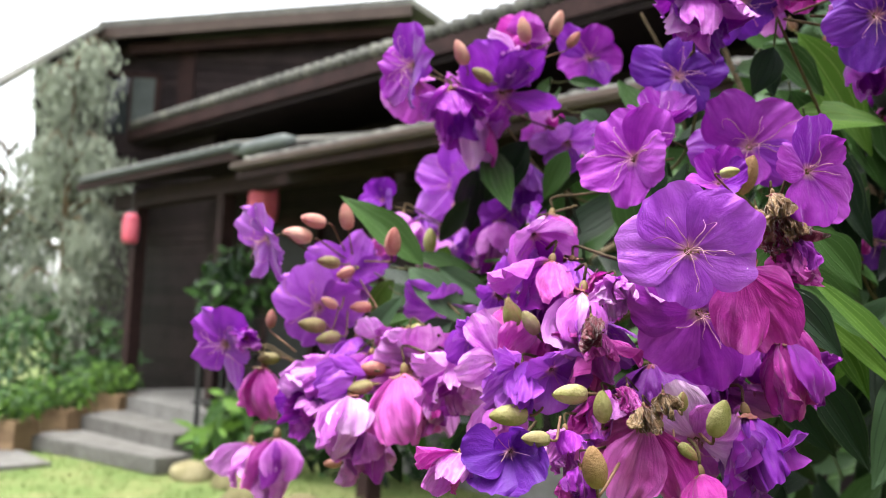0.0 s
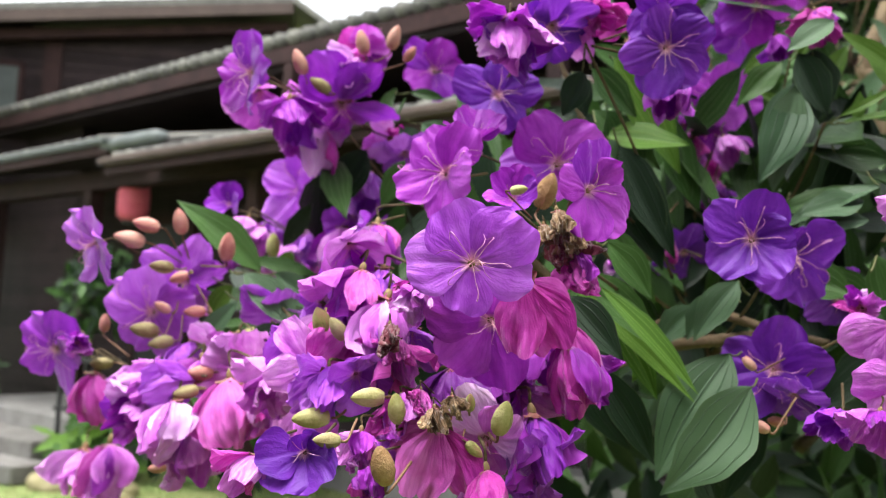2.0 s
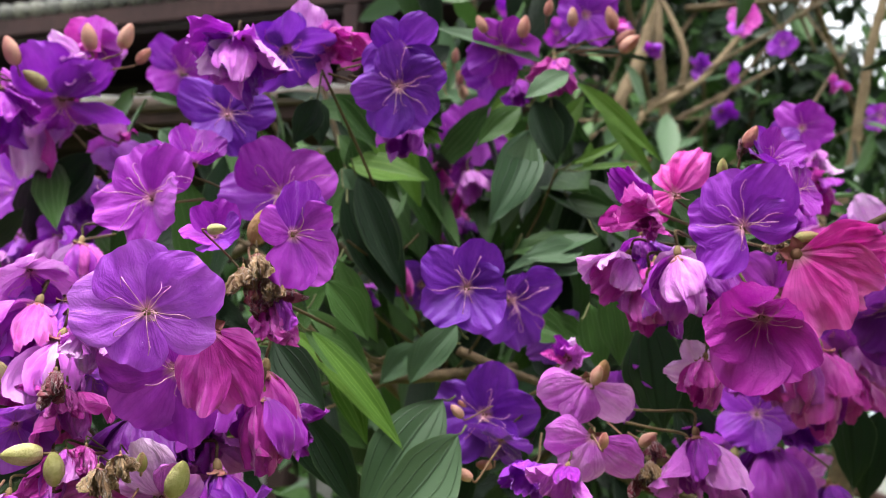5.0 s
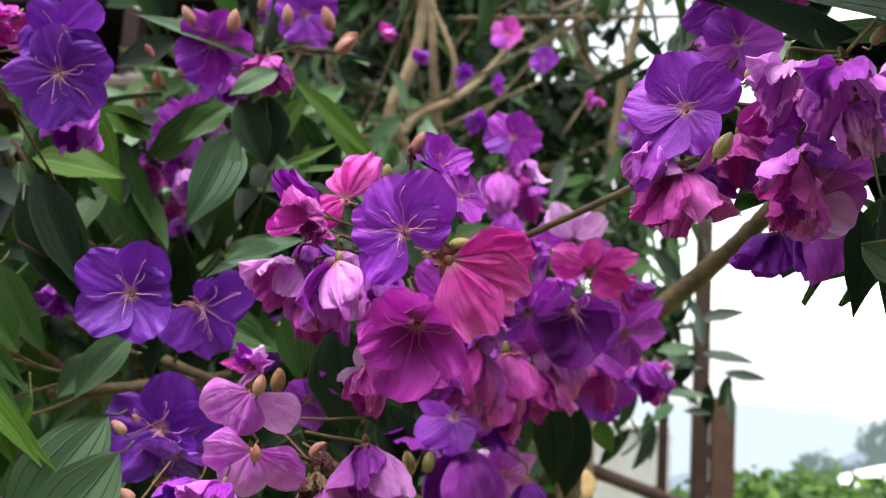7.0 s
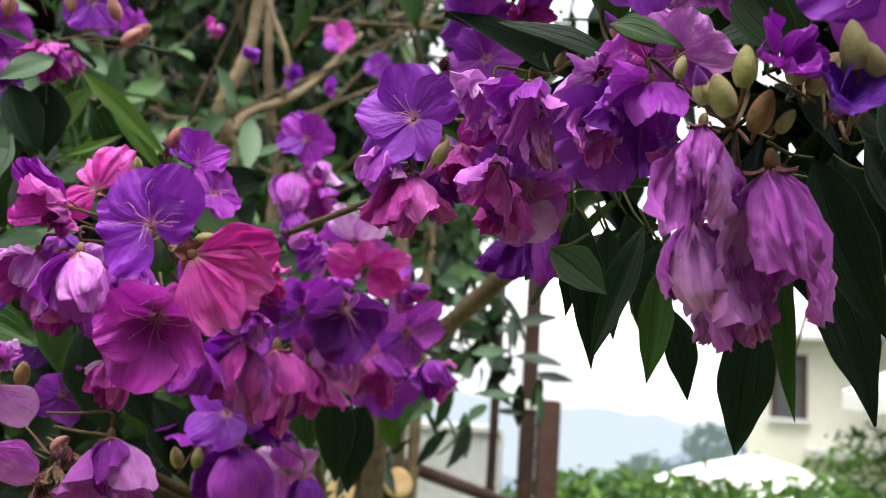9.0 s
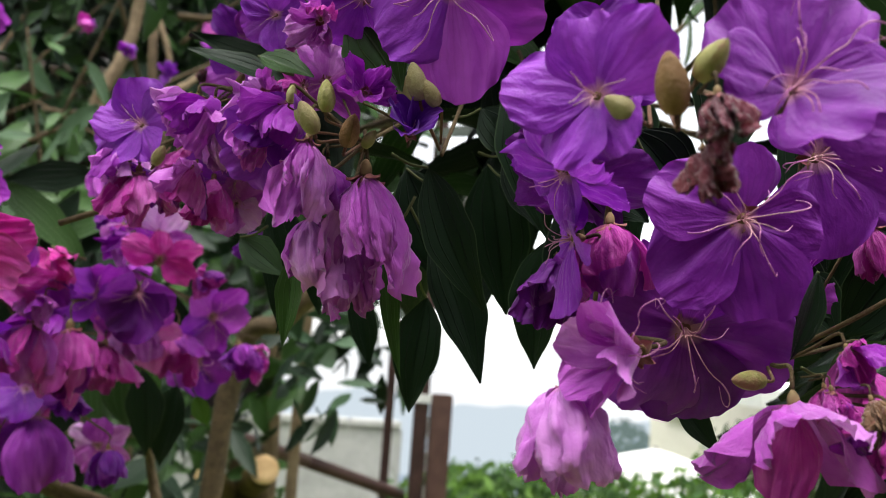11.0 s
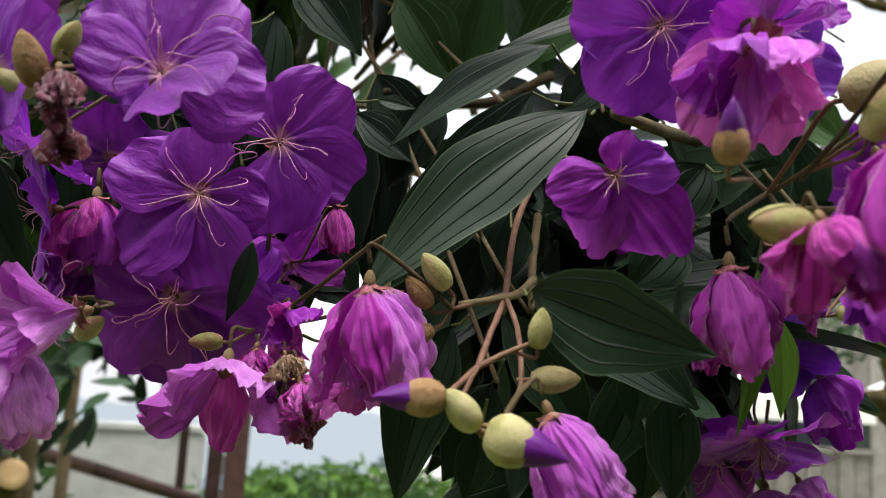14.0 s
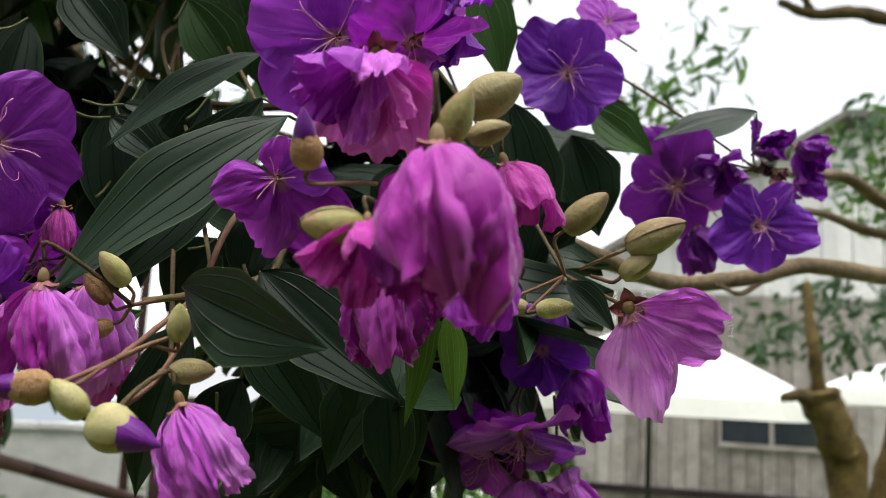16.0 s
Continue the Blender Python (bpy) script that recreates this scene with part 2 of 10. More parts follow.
def smooth_line(points, steps=6):
    """A smooth line through the points (Catmull-Rom)."""
    p = [Vector(q) for q in points]
    p = [2 * p[0] - p[1]] + p + [2 * p[-1] - p[-2]]
    out = []
    for i in range(1, len(p) - 2):
        for s in range(steps):
            t = s / steps
            a, b, c, d = p[i - 1], p[i], p[i + 1], p[i + 2]
            out.append(0.5 * (2 * b + (c - a) * t + (2 * a - 5 * b + 4 * c - d) * t * t + (3 * b - a - 3 * c + d) * t ** 3))
    out.append(p[-2])
    return out


def tube(name, points, r0, r1, parent, mat, sides=7, steps=6, uneven=0.06, label="", seed=1):
    line = smooth_line(points, steps)
    n = len(line)
    radii = [r0 + (r1 - r0) * i / (n - 1) for i in range(n)]
    v, f = tube_data(line, radii, sides, uneven, seed)
    return child(name, link_mesh(name, v, f, None, True, mat), parent, None, label)


def aim(at, z, spin=0.0, scale=1.0):
    """A pose at a place whose z axis points along z, with y as near to up as may be, turned by spin degrees."""
    z = Vector(z).normalized()
    up = Vector((0, 0, 1)) if abs(z.z) < 0.985 else Vector((0, 1, 0))
    x = up.cross(z).normalized()
    y = z.cross(x)
    m = Matrix((x, y, z)).transposed().to_4x4()
    return Matrix.Translation(at) @ m @ Matrix.Rotation(radians(spin), 4, "Z") @ Matrix.Scale(scale, 4)


# ---- petals: one sheet each, with a narrow claw and a broad rounded blade, bent, cupped, ruffled and creased ----
STYLES = {
    #        lean  bend  cup   ruffle crumple width  vary  spread pleat
    "open": (70, 22, 0.18, 0.080, 0.028, 0.50, 0.14, 11, 0.005),
    "flat": (76, 18, 0.14, 0.075, 0.024, 0.53, 0.10, 8, 0.004),
    "cup": (50, 2, -0.20, 0.070, 0.022, 0.50, 0.10, 7, 0.006),
    "droop": (72, 50, 0.20, 0.10, 0.060, 0.47, 0.18, 20, 0.020),
    "wilt": (54, -46, -0.30, 0.12, 0.085, 0.44, 0.22, 24, 0.026),
    "bell": (52, -74, -0.10, 0.085, 0.070, 0.50, 0.24, 17, 0.012),
    "wad": (64, -118, -0.02, 0.040, 0.040, 0.56, 0.20, 5, 0.010),
    "furl": (47, -84, -0.05, 0.045, 0.055, 0.40, 0.22, 6, 0.014),
    "dome": (64, 46, 0.55, 0.040, 0.020, 0.50, 0.08, 5, 0.004),
    "funnel": (24, 22, -0.10, 0.085, 0.025, 0.52, 0.10, 6, 0.006),
    "slim": (44, -78, -0.05, 0.06, 0.065, 0.42, 0.16, 9, 0.018),
    "dry": (50, -70, -0.5, 0.16, 0.20, 0.34, 0.3, 26, 0.04),
    "sheet": (80, 18, 0.30, 0.12, 0.055, 0.40, 0.08, 6, 0.018),
    "star": (76, 58, 0.9, 0.10, 0.060, 0.33, 0.15, 14, 0.024),
}
# how far the petals wrap round the flower's axis
WRAP = {"bell": 0.60, "wad": 1.0, "furl": 0.85, "funnel": 0.9, "slim": 1.0, "wilt": 0.45, "dry": 0.6}


def petal_mesh(style, seed, mat):
    lean, bend, cup, ruffle, crumple, wide, vary, _, pleat = STYLES[style]
    rng = random.Random(style + str(seed))
    n, k = 22, 27
    wrap = WRAP.get(style, 0.0)
    asym, ph, ph2, notch = rng.uniform(-0.14, 0.14), rng.uniform(0, 6.3), rng.uniform(0, 6.3), rng.uniform(-0.02, 0.05)
    wide *= rng.uniform(0.92, 1.10)
    skew = rng.uniform(-0.10, 0.10)
    long = 1 + rng.uniform(-vary, vary * 0.4)
    off = Vector((rng.uniform(-9, 9), rng.uniform(-9, 9), rng.uniform(-9, 9)))
    # centre line in the plane of axis and radius
    path, x, z = [], 0.03, 0.0
    steps = 60
    for i in range(steps + 1):
        path.append((x, z))
        th = radians(lean + bend * (i / steps))
        x += math.sin(th) / steps
        z += math.cos(th) / steps
    verts, uvs = [], []
    for i in range(n):
        v = i / (n - 1)
        blade = math.sin(0.5 * math.pi * min(1.0, v / 0.70) ** 1.15)
        blade *= 1 - 0.12 * (max(0.0, v - 0.70) / 0.30) ** 2
        w = wide * (0.10 + 0.90 * blade)
        for j in range(k):
            u = 2 * j / (k - 1) - 1
            rho = long * (1 - 0.25 * abs(u) ** 2.8 + asym * u * 0.5 - notch * math.exp(-(u * 4) ** 2)
                          + 0.012 * math.sin(6 * u + ph) + 0.03 * noise.noise(Vector((u * 4, seed, ph))))
            s = rho * v
            y = u * w + skew * v * v * w
            f = min(max(s, 0), 1.12) * steps
            a = min(int(f), steps - 1)
            t = f - a
            px_, pz_ = (path[a][0] + (path[a + 1][0] - path[a][0]) * t, path[a][1] + (path[a + 1][1] - path[a][1]) * t)
            th = radians(lean + bend * min(s, 1))
            nx, nz = -math.cos(th), math.sin(th)
            d = -cup * y * y * 1.2 * (0.4 + v)
            d += ruffle * v * v * (math.sin(2.4 * u + ph) + 0.8 * noise.noise(Vector((u * 1.6, v * 1.5, ph))))
            d += ruffle * v ** 4 * (0.35 * math.sin(7 * u + ph2) + 0.8 * noise.noise(Vector((u * 4.5, ph, v * 2))))
            q = Vector((s * 1.5, u * 2.6, 0)) + off
            fold = noise.noise(Vector((u * 4.5 + ph, v * 1.1, seed)))
            d += pleat * min(1, v * 2.5) * ((1 - 2.6 * abs(fold)) + 0.7 * (0.5 - abs(noise.noise(Vector((u * 9 + ph2, v * 2.6, seed + 5)))) * 2.2))
            d += crumple * v * (noise.noise(q * 1.1) * 1.5 + 0.9 * abs(noise.noise(q * 2.7)) + 0.55 * noise.noise(q * 5.2))
            # a crease along the middle and furrows that run out from the claw
            d -= 0.022 * math.sin(math.pi * v) * math.exp(-(u / 0.13) ** 2) - 0.010 * (1 - v) * math.sin(math.pi * v) * math.cos(11 * u + ph)
            if style in ("wad", "furl"):
                d += 0.040 * min(1, v * 2) * (0.6 - 2.2 * abs(noise.noise(Vector((u * 2.6 + ph, v * 1.5, seed))))) + 0.045 * v * (0.6 - 2.2 * abs(noise.noise(Vector((u * 4.5, v * 6 + ph2, seed + 3)))))
                d += 0.026 * min(1, v * 2) * (0.5 - 2.0 * abs(noise.noise(Vector((u * 8 + ph2, v * 2.2, seed + 8))))) + 0.05 * v ** 3 * noise.noise(Vector((u * 6, ph, v * 3)))
            y2 = y * (1 - 0.35 * crumple * 4 * v) + crumple * 0.6 * v * noise.noise(q * 2 + Vector((5, 5, 5)))
            rx, ry = px_ + nx * d, y2
            if wrap:
                phi = y2 / (max(px_, 0.02) + 0.16)
                rr = max(rx, 0.015)
                rx, ry = rx + wrap * (rr * math.cos(phi) - rx), ry + wrap * (rr * math.sin(phi) * 1.05 - ry)
            verts.append((rx, ry, pz_ + nz * d))
            uvs.append((0.5 + 0.5 * u, v))
    return link_mesh("petal", verts, grid_faces(n, k), uvs, True, mat)


PETAL_BANK = {}


def petal_of(style, hue, seed):
    key = (style, hue, seed % 9)
    if key not in PETAL_BANK:
        PETAL_BANK[key] = petal_mesh(style, seed % 9, PETAL[hue])
    return PETAL_BANK[key]


def make_stamen(seed, long):
    rng = random.Random(seed)
    rise, curl, side = rng.uniform(0.26, 0.42), rng.uniform(0.7, 1.2), rng.uniform(-0.35, 0.35)
    if long:
        pts = [(0.02, 0, 0.02), (0.07, side * 0.2, rise * 0.5), (0.17, side * 0.5, rise * 0.85), (0.29, side * 0.8, rise * 0.86), (0.38, side * 0.9, rise * 1.0),
               (0.48, side * 1.2, rise * 1.05), (0.55, side * 1.7, rise * 0.85), (0.53, side * 1.9 + 0.03 * curl, rise * 0.60), (0.45, side * 1.6 + 0.07 * curl, rise * 0.50)]
    else:
        pts = [(0.02, 0, 0.02), (0.05, side * 0.2, rise * 0.6), (0.12, side * 0.5, rise * 0.95), (0.22, side * 0.7, rise * 1.02),
               (0.29, side * 1.0, rise * 0.9), (0.31, side * 1.2 + 0.04 * curl, rise * 0.70)]
    line = smooth_line(pts, 4)
    n = len(line)
    cut = int(n * 0.50)
    v, f = tube_data(line[:cut + 1], [0.0066 - 0.002 * i / cut for i in range(cut + 1)], 5)
    stem = link_mesh("stamen", v, f, None, True, STAMEN)
    tip = line[cut:]
    v, f = tube_data(tip, [0.0084 - 0.0055 * i / len(tip) for i in range(len(tip))], 5)
    return stem, link_mesh("anther", v, f, None, True, ANTHER)


STAMENS = [make_stamen(s, s % 2 == 0) for s in range(12)]


def lathe(profile, sides=10, ribs=0.0):
    verts, faces = [], []
    for r, z in profile:
        for k in range(sides):
            w = 2 * math.pi * k / sides
            rr = r * (1 + ribs * math.cos(5 * w))
            verts.append((rr * math.cos(w), rr * math.sin(w), z))
    for i in range(len(profile) - 1):
        for k in range(sides):
            k2 = (k + 1) % sides
            faces.append((i * sides + k, i * sides + k2, (i + 1) * sides + k2, (i + 1) * sides + k))
    faces.append(tuple(range(sides))[::-1])
    faces.append(tuple((len(profile) - 1) * sides + k for k in range(sides)))
    return verts, faces


DROP_MESH = link_mesh("water_drop", *lathe([(0.008, -0.008), (0.017, -0.004), (0.019, 0.003), (0.013, 0.011), (0.004, 0.015)], 10), None, True)
CALYX_MESH = link_mesh("calyx", *lathe([(0.024, -0.17), (0.034, -0.155), (0.056, -0.12), (0.068, -0.07), (0.066, -0.02), (0.064, 0.0), (0.03, 0.02)], 12, 0.05), None, True, CALYX)


def sepal_mesh():
    n, k = 7, 5
    verts = []
    for i in range(n):
        v = i / (n - 1)
        w = 0.088 * math.sin(math.pi * min(1, 0.28 + 0.72 * v) ** 0.9) + 0.002
        for j in range(k):
            u = 2 * j / (k - 1) - 1
            verts.append((0.065 + 0.17 * v * math.sin(radians(50 + 40 * v)), u * w, -0.03 + 0.09 * v - 0.10 * v * v + 0.04 * u * u))
    return link_mesh("sepal", verts, grid_faces(n, k), None, True, SEPAL)


SEPAL_MESH = sepal_mesh()
FLOWER_LOOK = {"v": "fresh violet", "p": "purple", "m": "ageing magenta", "k": "faded lilac-pink", "u": "deep purple", "l": "fresh lilac-violet", "b": "deep blue-violet", "w": "pale lilac", "d": "withered dark red", "t": "dry tan-brown", "h": "hot magenta", "e": "purple-magenta"}
FLOWER_FORM = {"open": "wide-open", "flat": "wide-open", "cup": "cup-shaped", "droop": "drooping", "wilt": "crumpled wilting",
               "bell": "hanging folded", "wad": "crumpled, closed", "furl": "hanging, half-furled", "dome": "old, domed", "funnel": "funnel-shaped", "slim": "hanging closed", "dry": "shrivelled dry", "star": "old, curled-back", "sheet": "nearly bare, two-petalled"}
count = {"flower": 0}
DEW = Mat("dew_water", 0.02, 0.5)
DEW.b.inputs["Transmission Weight"].default_value = 1.0
DROP_MESH.materials.append(DEW.m)
DEW.b.inputs["IOR"].default_value = 1.33
DEW.b.inputs["Base Color"].default_value = (0.95, 0.95, 1.0, 1)


def flower(at, face, spin, size, style, hue, stalk=None, petals=5, lift=0.0, drops=0):
    """One flower of the bush: petals round the axis (a number, or the angle, length and lift of each), stamens, a downy calyx with sepals, and its stalk."""
    count["flower"] += 1
    seed = count["flower"] * 7
    rng = random.Random(seed)
    spread = STYLES[style][7]
    thing = root("flower", at, f"{FLOWER_FORM[style]} {FLOWER_LOOK[hue]} five-petalled flower on the bush", "flower", "flowers of the bush",
                 m=aim(at, face, spin, size))
    own = [(72 * i + rng.uniform(-9, 9), rng.uniform(0.93, 1.05), lift) for i in range(petals)] if isinstance(petals, int) else petals
    for angle, length, raise_ in own:
        h = hue
        if hue == "p" and rng.random() < 0.25:
            h = "v"
        if style in ("wad", "funnel", "furl"):
            if hue == "e" and rng.random() < 0.22:
                h = "k"
        elif hue == "m" and rng.random() < 0.2:
            h = "p"
        if hue == "k" and style not in ("wad", "funnel", "sheet", "furl", "dome") and rng.random() < 0.45:
            h = rng.choice("pmw")
        if hue == "w" and rng.random() < 0.4:
            h = "k"
        turn = Matrix.Rotation(radians(angle), 4, "Z") @ Matrix.Rotation(radians(rng.uniform(-spread, spread) * (1 if own is not petals else 0.4) + raise_), 4, "Y") \
            @ Matrix.Rotation(radians(9 + rng.uniform(-6, 6)), 4, "X")
        sheet = petal_of(style, h, rng.randrange(99))
        m = turn @ Matrix.Scale(length, 4)
        leafy = child("petal", sheet, thing, m)
        for _ in range(drops):
            a = rng.randrange(8, 20) * 27 + rng.randrange(4, 23)
            child("water_drop", DROP_MESH, leafy, Matrix.Translation(sheet.vertices[a].co) @ Matrix.Scale(rng.uniform(0.6, 1.3), 4), "clear dew drop")
    if style in ("open", "flat", "cup", "droop", "star", "funnel"):
        many = 10 if size > 0.036 and style != "droop" else 6
        for i in range(many):
            turn = Matrix.Rotation(radians(360 / many * i + rng.uniform(-14, 14)), 4, "Z") @ Matrix.Rotation(radians(rng.uniform(-22, 12)), 4, "Y")
            stem, tip = STAMENS[i % 2 + 2 * rng.randrange(6)]
            stamen = child("stamen", stem, thing, turn)
            if many == 10:
                child("anther", tip, stamen, None, "pale curved anther")
    child("calyx", CALYX_MESH, thing, Matrix.Scale(0.60 if style in ("wad", "furl") else 0.85 if style in WRAP else 1.0, 4), "downy olive calyx cup")
    for i in range(5):
        fold = Matrix.Rotation(radians(-26 + rng.uniform(-22, 22) if style in ("bell", "wilt", "wad", "furl", "dry") else 0), 4, "Y") @ Matrix.Scale(0.58 if style in ("wad", "furl") else 0.85, 4)
        child("sepal", SEPAL_MESH, thing, Matrix.Rotation(radians(36 + 72 * i + rng.uniform(-9, 9)), 4, "Z") @ fold, "tan-pink blunt sepal")
    if stalk is not None:
        inv = thing.matrix_basis.inverted()
        end = inv @ Vector(stalk)
        if end.length > 1.3:
            end = end.normalized() * 1.3
        a = Vector((0, 0, -0.15))
        tube("stalk", [a, a + Vector((0, 0, -0.22 * min(1, end.length))), (a + end) / 2 + Vector((0, 0, -0.1)), end], min(0.026, 0.0010 / size), min(0.032, 0.0012 / size), thing, TWIG, 6, 4)
    return thing


def bud_mesh(mat):
    verts, faces = lathe([(0.03, 0.0), (0.14, 0.03), (0.22, 0.14), (0.265, 0.32), (0.262, 0.5), (0.225, 0.68), (0.155, 0.84), (0.085, 0.94), (0.02, 0.99)], 14)
    verts = [(x * (1 + 0.06 * math.copysign(1, x)), y * 0.93, z) for x, y, z in verts]
    return link_mesh("bud_scales", verts, faces, None, True, mat)


def bract_mesh(mat):
    """One of the two hooded scales that wrap a bud, a thin shell proud of it with a lip along its edge."""
    n, k = 9, 9
    prof = [(0.05, -0.01), (0.16, 0.02), (0.235, 0.14), (0.282, 0.32), (0.278, 0.5), (0.240, 0.68), (0.170, 0.84), (0.098, 0.95), (0.03, 1.01)]
    verts = []
    for r, z in prof:
        for j in range(k):
            w = radians(-98 + 196 * j / (k - 1))
            lip = 1 + 0.05 * abs(2 * j / (k - 1) - 1) ** 6
            verts.append((r * lip * math.cos(w), r * lip * math.sin(w) * 0.93, z))
    return link_mesh("scale", verts, grid_faces(n, k), None, True, mat)


BUD_BANK = {h: (bud_mesh(m), bract_mesh(m)) for h, m in BUD.items()}
tip_v, tip_f = lathe([(0.10, 0.30), (0.22, 0.42), (0.245, 0.60), (0.22, 0.80), (0.15, 0.99), (0.075, 1.14), (0.012, 1.26)], 12, 0.07)
TIP_MESH = link_mesh("petal_tip", tip_v, tip_f, [(0.1 + 0.07 * (k % 12), 0.5 + 0.04 * (k // 12)) for k in range(len(tip_v))], True, PETAL["u"])
BUD_LOOK = {"y": "plump yellow-green", "o": "olive-brown downy", "r": "rosy pink", "n": "tan, dry-scaled"}


def bud(at, way, size, hue, stalk=None, tip=False, wide=1.0):
    """A flower bud: egg-shaped core, two wrapping scales, now and then the rolled petals showing, on a short stalk."""
    seed = count["flower"] = count["flower"] + 1
    m = aim(at, way, seed * 47 % 360, size) @ Matrix.Diagonal((wide * 0.98, wide * 0.98, 0.93, 1))
    thing = root("flower_bud", at, f"{BUD_LOOK[hue]} flower bud" + (" showing rolled violet petals" if tip else " on a short stalk"), "bud", "buds of the bush", m=m)
    core, scale = BUD_BANK[hue]
    short = Matrix.Diagonal((1.0, 1.0, 0.76, 1)) if tip else Matrix()
    child("bud_scales", core, thing, short @ Matrix.Scale(0.97, 4))
    child("scale", scale, thing, short)
    child("scale", scale, thing, Matrix.Rotation(radians(172), 4, "Z") @ short @ Matrix.Scale(0.97, 4))
    if tip:
        child("petal_tip", TIP_MESH, thing, Matrix.Diagonal((0.80, 0.80, 0.88, 1)), "rolled violet petals")
    if stalk is not None:
        end = thing.matrix_basis.inverted() @ Vector(stalk)
        if end.length > 2.2:
            end = end.normalized() * 2.2
        tube("stalk", [(0, 0, 0.02), Vector((0, 0, -0.25)), end * 0.6 + Vector((0, 0, -0.1)), end], min(0.056, 0.0009 / size), min(0.050, 0.0010 / size), thing, SHOOT, 6, 4)
    return thing


# ---- leaves ----
def leaf_mesh(base, tip, wide, side, sag, fold, mat, seed, twist=0.0):
    """A lance-shaped leaf from base to tip; side points out of its upper face. Five ribs are pressed into the sheet."""
    rng = random.Random(seed)
    base, tip = Vector(base), Vector(tip)
    d = tip - base
    length = d.length
    d.normalize()
    side = Vector(side)
    side = (side - d * side.dot(d)).normalized()
    y = side.cross(d)
    n, k = 22, 13
    ph = rng.uniform(0, 6)
    verts, uvs = [], []
    for i in range(n):
        v = i / (n - 1)
        w = wide / 2 * (math.sin(math.pi * (v ** 0.80)) ** 1.08 if 0 < v < 1 else 0.0) * (1.02 + 0.035 * math.sin(19 * v + ph) + 0.05 * noise.noise(Vector((v * 7, seed, ph)))) + wide * 0.012
        tw = radians(twist) * v
        for j in range(k):
            u = 2 * j / (k - 1) - 1
            groove = 0.0
            for at in (0.0, 0.40, 0.76):
                groove -= math.exp(-((abs(u) - at) / 0.06) ** 2)
            z = fold * abs(u) * w + 0.022 * wide * groove * math.sin(math.pi * v) + 0.03 * wide * math.sin(9 * v + ph + 2 * u) * abs(u)
            z += -sag * length * (v * v) + sag * length * v
            yy = u * w * math.cos(fold * 0.5)
            yy, z = yy * math.cos(tw) - z * math.sin(tw), yy * math.sin(tw) + z * math.cos(tw)
            bow = 0.04 * length * math.sin(math.pi * v) * math.sin(ph)
            verts.append(base + d * (v * length) + y * (yy + bow) + side * z)
            uvs.append((0.5 + 0.5 * u, v))
    return link_mesh("leaf", verts, grid_faces(n, k), uvs, True, mat)


LEAF_LOOK = {"d": "dark green", "g": "green", "b": "fresh green", "s": "soft grey-green"}


def leafy_twig(node, leaves, label="twig with long ribbed lance-shaped leaves"):
    """A twig of the bush and the leaves that it bears: each leaf is (base, tip, width, side, sag, fold, hue)."""
    thing = root("leafy_twig", node, f"{LEAF_LOOK[leaves[0][6]]} {label}", "twig", "leafy twigs of the bush")
    inv = Matrix.Translation(-Vector(node))
    for base, tip, wide, side, sag, fold, hue in leaves:
        count["flower"] += 1
        me = leaf_mesh(inv @ Vector(base), inv @ Vector(tip), wide, side, sag, fold, LEAF[hue], count["flower"])
        child("leaf", me, thing)
        b = inv @ Vector(base)
        if b.length > 0.004:
            e = b * (1 - min(1.0, 0.022 / b.length))
            tube("stem", [b, (b + e) * 0.5 + Vector((0, 0, -0.002)), e], 0.0007, 0.0009, thing, TWIG_GREEN, 6, 4)
    return thing


def branch(points, r0, r1, mat, label):
    p0 = Vector(points[0])
    thing = root("branch", p0, label, "branch", "branches of the bush")
    tube("wood", [Vector(p) - p0 for p in points], r0, r1, thing, mat, 9, 7, 0.10)
    return thing


def cyme(shoots, mat, label):
    """A forked flowering shoot: one stem and its side shoots, each a line of points."""
    p0 = Vector(shoots[0][0])
    thing = root("flowering_shoot", p0, label, "twig", "flowering shoots of the bush")
    for i, line in enumerate(shoots):
        tube("shoot", [Vector(p) - p0 for p in line], 0.0017 if i == 0 else 0.0013, 0.0012 if i == 0 else 0.0009, thing, mat, 8, 7, 0.12, "", i)
    return thing


